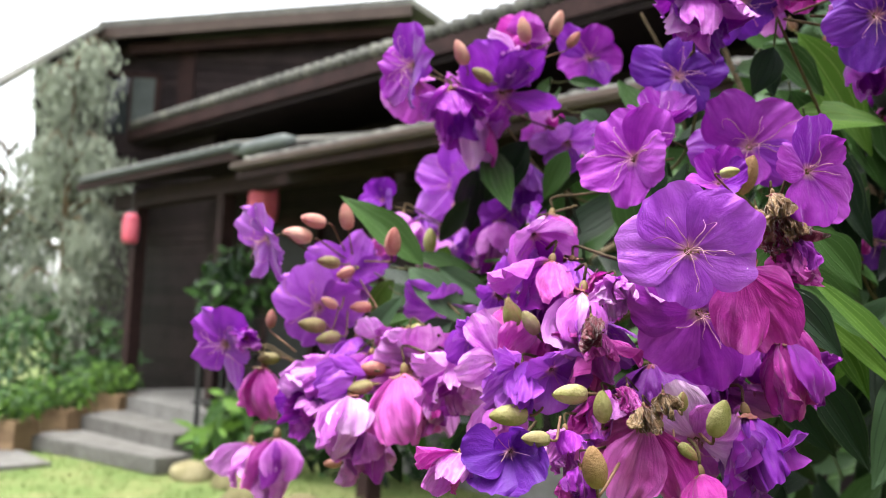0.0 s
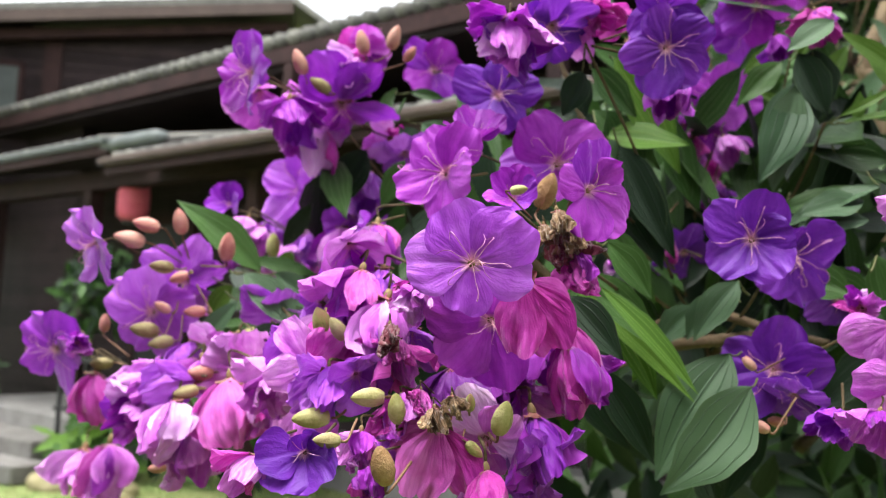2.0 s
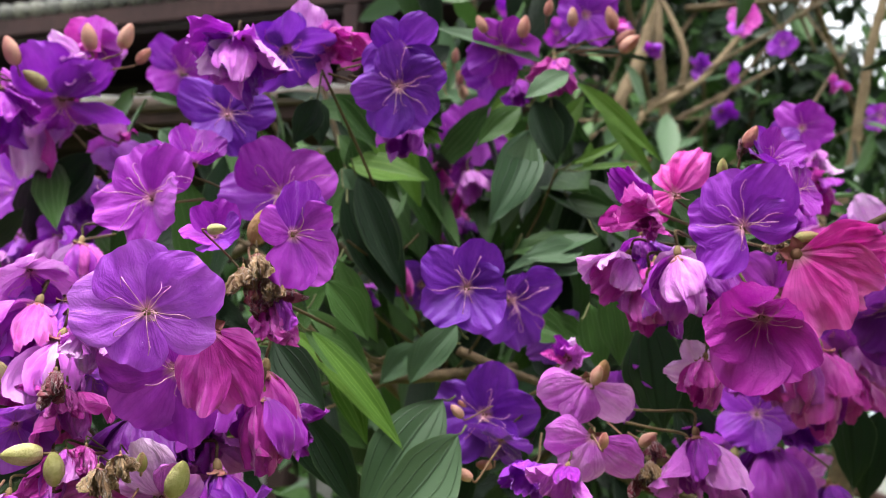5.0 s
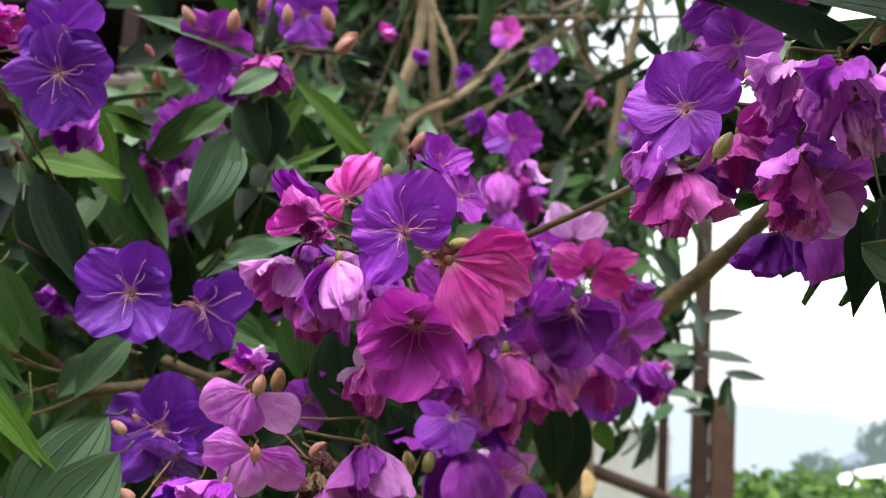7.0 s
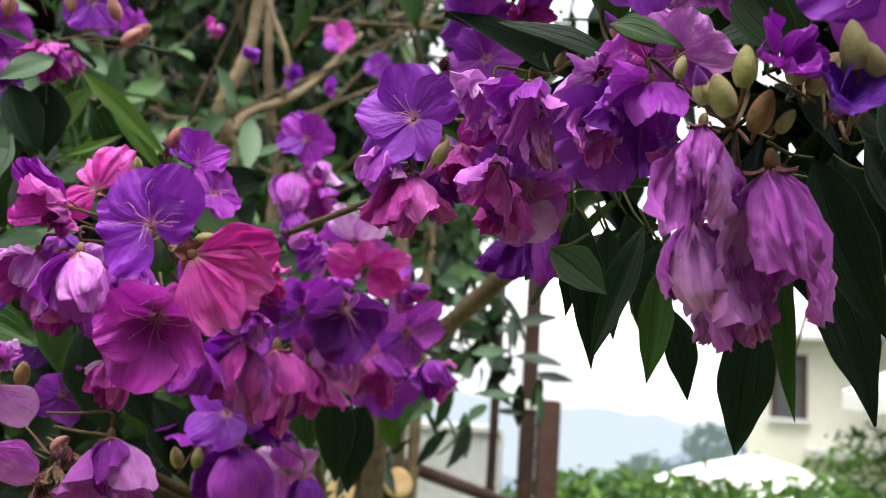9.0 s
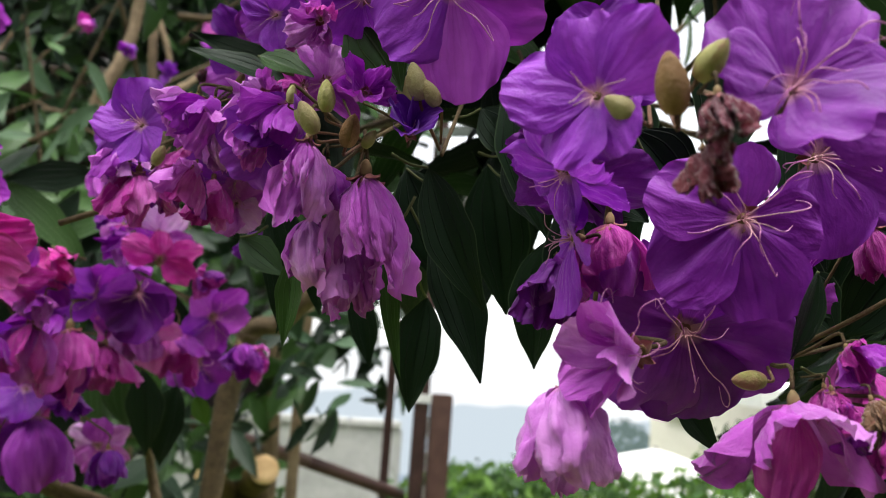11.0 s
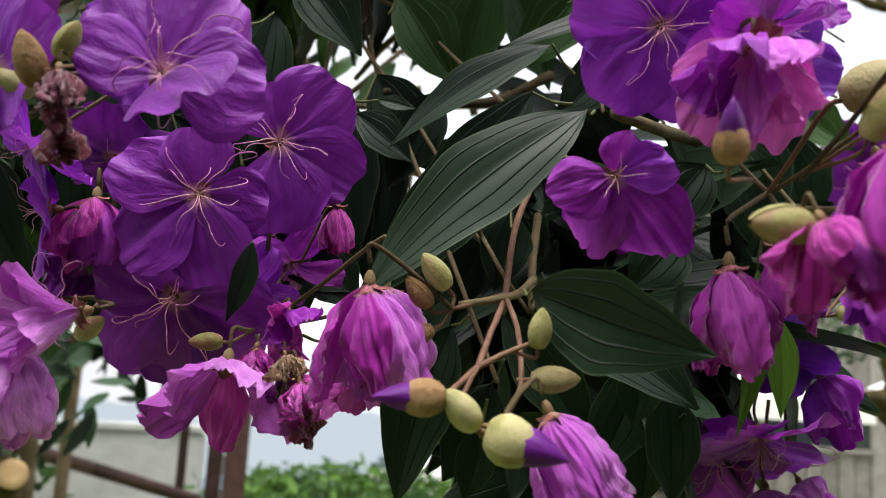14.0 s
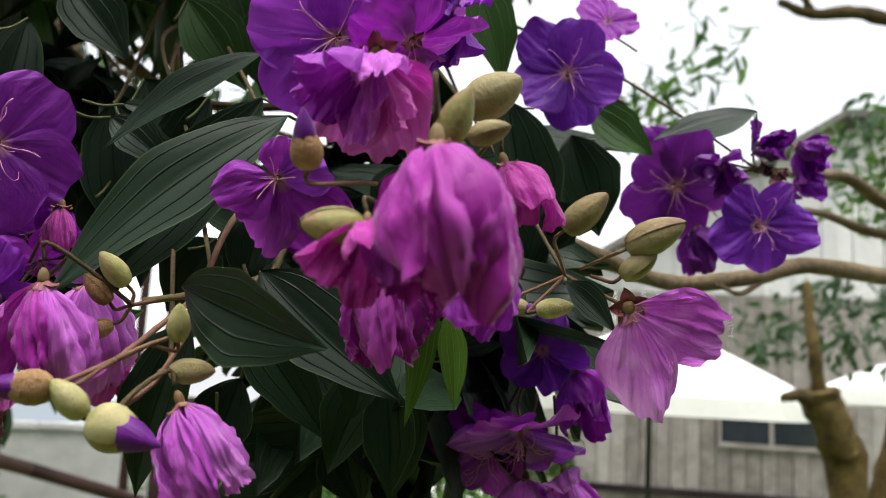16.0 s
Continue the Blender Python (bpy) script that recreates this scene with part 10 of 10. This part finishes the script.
flower((2.0615, 2.1697, 2.0721), (-0.00, -1.00, -0.05), 0, 0.0511, "bell", "p", (2.0615, 2.2047, 2.0620))
flower((1.6989, 2.1670, 2.3314), (-0.18, -0.89, -0.43), 0, 0.0395, "open", "v", (1.7050, 2.1981, 2.3343))
flower((0.8447, 1.6623, 2.0852), (-0.45, -0.89, 0.05), 0, 0.0424, "wilt", "p", (0.8603, 1.6936, 2.0714))
flower((1.1808, 1.9482, 2.2174), (-0.59, -0.74, -0.32), 0, 0.0438, "bell", "m", (1.2015, 1.9741, 2.2166))
flower((1.6752, 1.9279, 1.7456), (-0.06, -0.97, 0.22), 0, 0.0344, "open", "p", (1.6774, 1.9620, 1.7260))
flower((1.2471, 1.6326, 1.9600), (-0.25, -0.95, -0.16), 0, 0.0377, "wilt", "v", (1.2558, 1.6660, 1.9537))

# branches that bear the sprays
branch([(1.1800, 1.2000, -0.0500), (1.1600, 1.1900, 0.5500), (1.1500, 1.1500, 1.2800)], 0.03, 0.016, BARK, "woody main stem of the bush")
branch([(1.1500, 1.1500, 1.2800), (0.9371, 1.2365, 1.3511), (0.6842, 1.2230, 1.4821)], 0.009, 0.003, BARK, "pale brown woody limb inside the bush")
branch([(1.1500, 1.1500, 1.2800), (1.1300, 1.1669, 1.3666), (1.0700, 1.0838, 1.5133)], 0.009, 0.003, BARK, "pale brown woody limb inside the bush")
branch([(1.1500, 1.1500, 1.2800), (0.8015, 1.2943, 1.4201), (0.4130, 1.3385, 1.6202)], 0.009, 0.003, BARK, "pale brown woody limb inside the bush")
branch([(1.7291, 0.7346, 2.5189), (1.5163, 0.6224, 2.1643), (1.2636, 0.4102, 1.8696)], 0.009, 0.003, BARK, "pale brown woody limb inside the bush")
branch([(1.7291, 0.7346, 2.5189), (1.5801, 0.5542, 2.1852), (1.3911, 0.2737, 1.9114)], 0.009, 0.003, BARK, "pale brown woody limb inside the bush")
branch([(1.7291, 0.7346, 2.5189), (1.4532, 0.6979, 2.1459), (1.1373, 0.5613, 1.8328)], 0.009, 0.003, BARK, "pale brown woody limb inside the bush")
branch([(0.4130, 1.3385, 1.6202), (0.3510, 1.2797, 1.6207), (0.3055, 1.2208, 1.6420), (0.2657, 1.1558, 1.6854), (0.2297, 1.0908, 1.7121)], 0.0019, 0.0011, TWIG, "thin downy brown twig")
branch([(0.4130, 1.3385, 1.6202), (0.3507, 1.2936, 1.5746), (0.2866, 1.2487, 1.5397), (0.1988, 1.1579, 1.5227), (0.1241, 1.0671, 1.5215)], 0.0019, 0.0011, TWIG, "thin downy brown twig")
branch([(0.4130, 1.3385, 1.6202), (0.3617, 1.3498, 1.6129), (0.2956, 1.3612, 1.5912), (0.2479, 1.3169, 1.5798), (0.2125, 1.2726, 1.5760)], 0.0019, 0.0011, TWIG, "thin downy brown twig")
branch([(0.6842, 1.2230, 1.4821), (0.6383, 1.1617, 1.4986), (0.5742, 1.1004, 1.5349), (0.5136, 0.9952, 1.5706), (0.4489, 0.8900, 1.5994)], 0.0019, 0.0011, TWIG, "thin downy brown twig")
branch([(0.6842, 1.2230, 1.4821), (0.6227, 1.1095, 1.4929), (0.5810, 0.9961, 1.4829), (0.5363, 0.8720, 1.5053), (0.4769, 0.7479, 1.5258)], 0.0019, 0.0011, TWIG, "thin downy brown twig")
branch([(0.6842, 1.2230, 1.4821), (0.6096, 1.1434, 1.4722), (0.5166, 1.0638, 1.4456), (0.4449, 0.9296, 1.4427), (0.3729, 0.7955, 1.4432)], 0.0019, 0.0011, TWIG, "thin downy brown twig")
branch([(0.4130, 1.3385, 1.6202), (0.3336, 1.2754, 1.5584), (0.2635, 1.2123, 1.4815), (0.1737, 1.1234, 1.4367), (0.1021, 1.0344, 1.4100)], 0.0019, 0.0011, TWIG, "thin downy brown twig")
branch([(0.6842, 1.2230, 1.4821), (0.6426, 1.1471, 1.5255), (0.6022, 1.0712, 1.5764), (0.5636, 0.9786, 1.6360), (0.5051, 0.8859, 1.7079)], 0.0019, 0.0011, TWIG, "thin downy brown twig")
branch([(0.6842, 1.2230, 1.4821), (0.6107, 1.1162, 1.4568), (0.5478, 1.0095, 1.4384), (0.4898, 0.8906, 1.4276), (0.4219, 0.7717, 1.4240)], 0.0019, 0.0011, TWIG, "thin downy brown twig")
branch([(0.6842, 1.2230, 1.4821), (0.6719, 1.1787, 1.4701), (0.6805, 1.1345, 1.4710), (0.6805, 1.0360, 1.5037), (0.6698, 0.9375, 1.5318)], 0.0019, 0.0011, TWIG, "thin downy brown twig")
branch([(0.6842, 1.2230, 1.4821), (0.6759, 1.1633, 1.4519), (0.6694, 1.1036, 1.4436), (0.6817, 1.0240, 1.4651), (0.6861, 0.9445, 1.4709)], 0.0019, 0.0011, TWIG, "thin downy brown twig")
branch([(0.4130, 1.3385, 1.6202), (0.4234, 1.2514, 1.6313), (0.4569, 1.1644, 1.6527), (0.4609, 1.0332, 1.6760), (0.4463, 0.9021, 1.6883)], 0.0019, 0.0011, TWIG, "thin downy brown twig")
branch([(0.6842, 1.2230, 1.4821), (0.6929, 1.2715, 1.5381), (0.6862, 1.3200, 1.6040), (0.6864, 1.3119, 1.6791), (0.6990, 1.3038, 1.7563)], 0.0019, 0.0011, TWIG, "thin downy brown twig")
branch([(0.6842, 1.2230, 1.4821), (0.6050, 1.1124, 1.4753), (0.5339, 1.0018, 1.4920), (0.4714, 0.8683, 1.4918), (0.4271, 0.7348, 1.5049)], 0.0019, 0.0011, TWIG, "thin downy brown twig")
branch([(0.6842, 1.2230, 1.4821), (0.6987, 1.2004, 1.5633), (0.7326, 1.1779, 1.6214), (0.7382, 1.1336, 1.7136), (0.7469, 1.0892, 1.8175)], 0.0019, 0.0011, TWIG, "thin downy brown twig")
branch([(0.6842, 1.2230, 1.4821), (0.6783, 1.2119, 1.5189), (0.6638, 1.2009, 1.5726), (0.6709, 1.1866, 1.6509), (0.6963, 1.1723, 1.7295)], 0.0019, 0.0011, TWIG, "thin downy brown twig")
branch([(1.0700, 1.0838, 1.5133), (0.9940, 1.0372, 1.5224), (0.9165, 0.9906, 1.5184), (0.8529, 0.8841, 1.5658), (0.7930, 0.7776, 1.5937)], 0.0019, 0.0011, TWIG, "thin downy brown twig")
branch([(1.0700, 1.0838, 1.5133), (1.0434, 1.0524, 1.5191), (1.0389, 1.0211, 1.5286), (1.0197, 0.9752, 1.5677), (1.0105, 0.9294, 1.5911)], 0.0019, 0.0011, TWIG, "thin downy brown twig")
branch([(0.6842, 1.2230, 1.4821), (0.6929, 1.1474, 1.4557), (0.7134, 1.0718, 1.4416), (0.7023, 0.9663, 1.4547), (0.7029, 0.8608, 1.4785)], 0.0019, 0.0011, TWIG, "thin downy brown twig")
branch([(1.0700, 1.0838, 1.5133), (1.0545, 1.0557, 1.4882), (1.0184, 1.0276, 1.4599), (0.9802, 0.9910, 1.4692), (0.9224, 0.9545, 1.4825)], 0.0019, 0.0011, TWIG, "thin downy brown twig")
branch([(1.0700, 1.0838, 1.5133), (1.0775, 1.0993, 1.5664), (1.0732, 1.1149, 1.6198), (1.0426, 1.0912, 1.6756), (1.0282, 1.0675, 1.7430)], 0.0019, 0.0011, TWIG, "thin downy brown twig")
branch([(0.6842, 1.2230, 1.4821), (0.7072, 1.1997, 1.5342), (0.7380, 1.1764, 1.5787), (0.7484, 1.0991, 1.6328), (0.7468, 1.0218, 1.6813)], 0.0019, 0.0011, TWIG, "thin downy brown twig")
branch([(0.6842, 1.2230, 1.4821), (0.6627, 1.1718, 1.4949), (0.6322, 1.1207, 1.5188), (0.5958, 1.0379, 1.5600), (0.5424, 0.9551, 1.5831)], 0.0019, 0.0011, TWIG, "thin downy brown twig")
branch([(1.1373, 0.5613, 1.8328), (1.0758, 0.6044, 1.8090), (1.0062, 0.6475, 1.8071), (0.9742, 0.6323, 1.7383), (0.9262, 0.6172, 1.6845)], 0.0019, 0.0011, TWIG, "thin downy brown twig")
branch([(1.1373, 0.5613, 1.8328), (1.0895, 0.5689, 1.8039), (1.0577, 0.5766, 1.7685), (0.9911, 0.5442, 1.7289), (0.9219, 0.5118, 1.6794)], 0.0019, 0.0011, TWIG, "thin downy brown twig")
branch([(1.1373, 0.5613, 1.8328), (1.1097, 0.5281, 1.7751), (1.0619, 0.4950, 1.7408), (1.0061, 0.4487, 1.6770), (0.9352, 0.4025, 1.6285)], 0.0019, 0.0011, TWIG, "thin downy brown twig")
branch([(1.1373, 0.5613, 1.8328), (1.1111, 0.5460, 1.8252), (1.0826, 0.5307, 1.7994), (1.0307, 0.4685, 1.7410), (0.9907, 0.4062, 1.6758)], 0.0019, 0.0011, TWIG, "thin downy brown twig")
branch([(1.1373, 0.5613, 1.8328), (1.0819, 0.5693, 1.8182), (1.0280, 0.5774, 1.8023), (0.9741, 0.5320, 1.7369), (0.9391, 0.4865, 1.6900)], 0.0019, 0.0011, TWIG, "thin downy brown twig")
branch([(1.2636, 0.4102, 1.8696), (1.1984, 0.3826, 1.8247), (1.1281, 0.3551, 1.7972), (1.0520, 0.2982, 1.7218), (0.9814, 0.2413, 1.6357)], 0.0019, 0.0011, TWIG, "thin downy brown twig")
branch([(1.1373, 0.5613, 1.8328), (1.1130, 0.4951, 1.7702), (1.0730, 0.4290, 1.7275), (1.0404, 0.3622, 1.6290), (1.0060, 0.2954, 1.5352)], 0.0019, 0.0011, TWIG, "thin downy brown twig")
branch([(1.2636, 0.4102, 1.8696), (1.2207, 0.3751, 1.8038), (1.1785, 0.3399, 1.7156), (1.1107, 0.2861, 1.6115), (1.0590, 0.2323, 1.5228)], 0.0019, 0.0011, TWIG, "thin downy brown twig")
branch([(1.2636, 0.4102, 1.8696), (1.2369, 0.3660, 1.8109), (1.2133, 0.3218, 1.7350), (1.1865, 0.2245, 1.6286), (1.1486, 0.1272, 1.5395)], 0.0019, 0.0011, TWIG, "thin downy brown twig")
branch([(1.3911, 0.2737, 1.9114), (1.3529, 0.2344, 1.8539), (1.2985, 0.1952, 1.8002), (1.2353, 0.1441, 1.7158), (1.1602, 0.0931, 1.6447)], 0.0019, 0.0011, TWIG, "thin downy brown twig")
branch([(1.1373, 0.5613, 1.8328), (1.1011, 0.5179, 1.8105), (1.0652, 0.4746, 1.7960), (1.0076, 0.4208, 1.7697), (0.9483, 0.3669, 1.7273)], 0.0019, 0.0011, TWIG, "thin downy brown twig")
branch([(1.1373, 0.5613, 1.8328), (1.1002, 0.5122, 1.7909), (1.0611, 0.4632, 1.7496), (1.0147, 0.4138, 1.6853), (0.9596, 0.3645, 1.6215)], 0.0019, 0.0011, TWIG, "thin downy brown twig")
branch([(1.3911, 0.2737, 1.9114), (1.3155, 0.2237, 1.8813), (1.2468, 0.1736, 1.8384), (1.2098, 0.1088, 1.7605), (1.1534, 0.0441, 1.6775)], 0.0019, 0.0011, TWIG, "thin downy brown twig")
branch([(1.3911, 0.2737, 1.9114), (1.3442, 0.2239, 1.8411), (1.2774, 0.1741, 1.7724), (1.2182, 0.0878, 1.6764), (1.1426, 0.0014, 1.5883)], 0.0019, 0.0011, TWIG, "thin downy brown twig")
cyme([
    [(1.1403, 0.1202, 1.6096), (1.1132, 0.1122, 1.5759), (1.0905, 0.1000, 1.5406), (1.0607, 0.0845, 1.5205), (1.0353, 0.0704, 1.5060)],
    [(1.0905, 0.1000, 1.5406), (1.0748, 0.1030, 1.5353), (1.0608, 0.1053, 1.5309)],
    [(1.0353, 0.0704, 1.5060), (1.0400, 0.0661, 1.5097), (1.0442, 0.0625, 1.5127), (1.0504, 0.0567, 1.5164)],
    [(1.0353, 0.0704, 1.5060), (1.0228, 0.0670, 1.5009), (1.0098, 0.0626, 1.4960)],
    [(1.0905, 0.1000, 1.5406), (1.0762, 0.0822, 1.5240), (1.0513, 0.0617, 1.5031), (1.0401, 0.0563, 1.4945), (1.0255, 0.0515, 1.4861)],
], SHOOT, "downy red-brown flowering shoot forked between its buds")
branch([(1.2636, 0.4102, 1.8696), (1.2373, 0.3496, 1.8098), (1.2139, 0.2889, 1.7673), (1.1724, 0.1810, 1.6789), (1.1201, 0.0732, 1.5960)], 0.0019, 0.0011, TWIG, "thin downy brown twig")
branch([(1.3911, 0.2737, 1.9114), (1.3810, 0.2288, 1.8340), (1.3881, 0.1839, 1.7418), (1.3705, 0.1310, 1.6517), (1.3657, 0.0781, 1.5456)], 0.0019, 0.0011, TWIG, "thin downy brown twig")
branch([(1.3911, 0.2737, 1.9114), (1.3540, 0.2211, 1.8274), (1.3112, 0.1686, 1.7629), (1.2770, 0.0814, 1.6733), (1.2467, -0.0057, 1.5663)], 0.0019, 0.0011, TWIG, "thin downy brown twig")
branch([(1.3911, 0.2737, 1.9114), (1.4180, 0.2234, 1.8588), (1.4544, 0.1732, 1.8291), (1.4958, 0.0837, 1.7738), (1.5563, -0.0058, 1.7005)], 0.0019, 0.0011, TWIG, "thin downy brown twig")
branch([(1.2636, 0.4102, 1.8696), (1.2369, 0.3541, 1.7906), (1.1884, 0.2979, 1.7279), (1.1327, 0.1937, 1.6147), (1.0737, 0.0895, 1.5017)], 0.0019, 0.0011, TWIG, "thin downy brown twig")
branch([(1.2636, 0.4102, 1.8696), (1.2371, 0.3622, 1.7993), (1.1882, 0.3142, 1.7473), (1.1491, 0.2099, 1.6493), (1.1039, 0.1056, 1.5443)], 0.0019, 0.0011, TWIG, "thin downy brown twig")
branch([(1.3548, 1.2577, 1.5675), (1.3917, 1.1965, 1.6327), (1.4263, 1.1374, 1.6914), (1.4475, 1.0984, 1.7343), (1.4726, 1.0444, 1.7898)], 0.0155, 0.0125, BARK, "thick bare pale brown branch of the bush")
branch([(1.3548, 1.2577, 1.5675), (1.3248, 1.3277, 1.5175), (1.3048, 1.3477, 1.1675), (1.3148, 1.3477, -0.0500)], 0.0155, 0.020, BARK, "thick bare pale brown branch of the bush")
branch([(0.5783, 1.1276, 1.4563), (0.6471, 1.0696, 1.4681), (0.7405, 1.1003, 1.4819)], 0.006, 0.006, BARK, "pale brown branch inside the bush")
branch([(0.6736, 1.0751, 1.4952), (0.7105, 1.0366, 1.4806), (0.7385, 0.9903, 1.4720)], 0.005, 0.004, BARK, "pale brown branch inside the bush")
branch([(2.3318, -0.0554, 1.7857), (2.2007, 0.0208, 1.8092), (2.1075, 0.0507, 1.8289), (1.9662, 0.0720, 1.8018), (1.6347, 0.0201, 1.7227)], 0.013, 0.004, BARK, "bare grey-brown branch of the bush")
branch([(2.2870, -0.0583, 1.7015), (2.1088, 0.0056, 1.6872), (1.9379, 0.0587, 1.6792), (1.8475, 0.0971, 1.6539), (1.7405, 0.1546, 1.6346), (1.5700, 0.1988, 1.6584)], 0.012, 0.009, BARK, "bare grey-brown branch of the bush")
branch([(2.3360, -0.0540, 1.7603), (2.1932, 0.0412, 1.7671), (2.0964, 0.0785, 1.7763), (1.8549, 0.0667, 1.7339)], 0.009, 0.004, BARK, "bare grey-brown branch of the bush")
branch([(1.8547, 0.0897, 1.6479), (1.8227, 0.1016, 1.6309), (1.7759, 0.1104, 1.6348)], 0.004, 0.002, BARK, "small bare brown twig")
branch([(1.4627, 0.4258, 1.8794), (1.3994, 0.4170, 1.8790), (1.3679, 0.4544, 1.8481), (1.3783, 0.5214, 1.8182)], 0.005, 0.003, BARK, "thin bare brown twig")
branch([(1.2838, 0.2088, 1.7288), (1.2416, 0.2279, 1.7000), (1.1985, 0.2440, 1.6892), (1.1326, 0.2270, 1.6730)], 0.004, 0.002, TWIG, "thin reddish brown twig")
branch([(1.1582, 0.1317, 1.5403), (1.1714, 0.1412, 1.5681), (1.2104, 0.1654, 1.6073)], 0.002, 0.0026, TWIG, "thin downy brown twig")
branch([(1.1641, 0.0892, 1.6450), (1.1993, 0.0830, 1.6457), (1.2746, 0.0914, 1.6593)], 0.003, 0.004, TWIG, "thin downy brown twig")
branch([(1.0663, 0.1058, 1.5334), (1.0968, 0.0991, 1.5411), (1.1504, 0.1259, 1.5566)], 0.0016, 0.0022, TWIG, "thin downy green-brown twig")
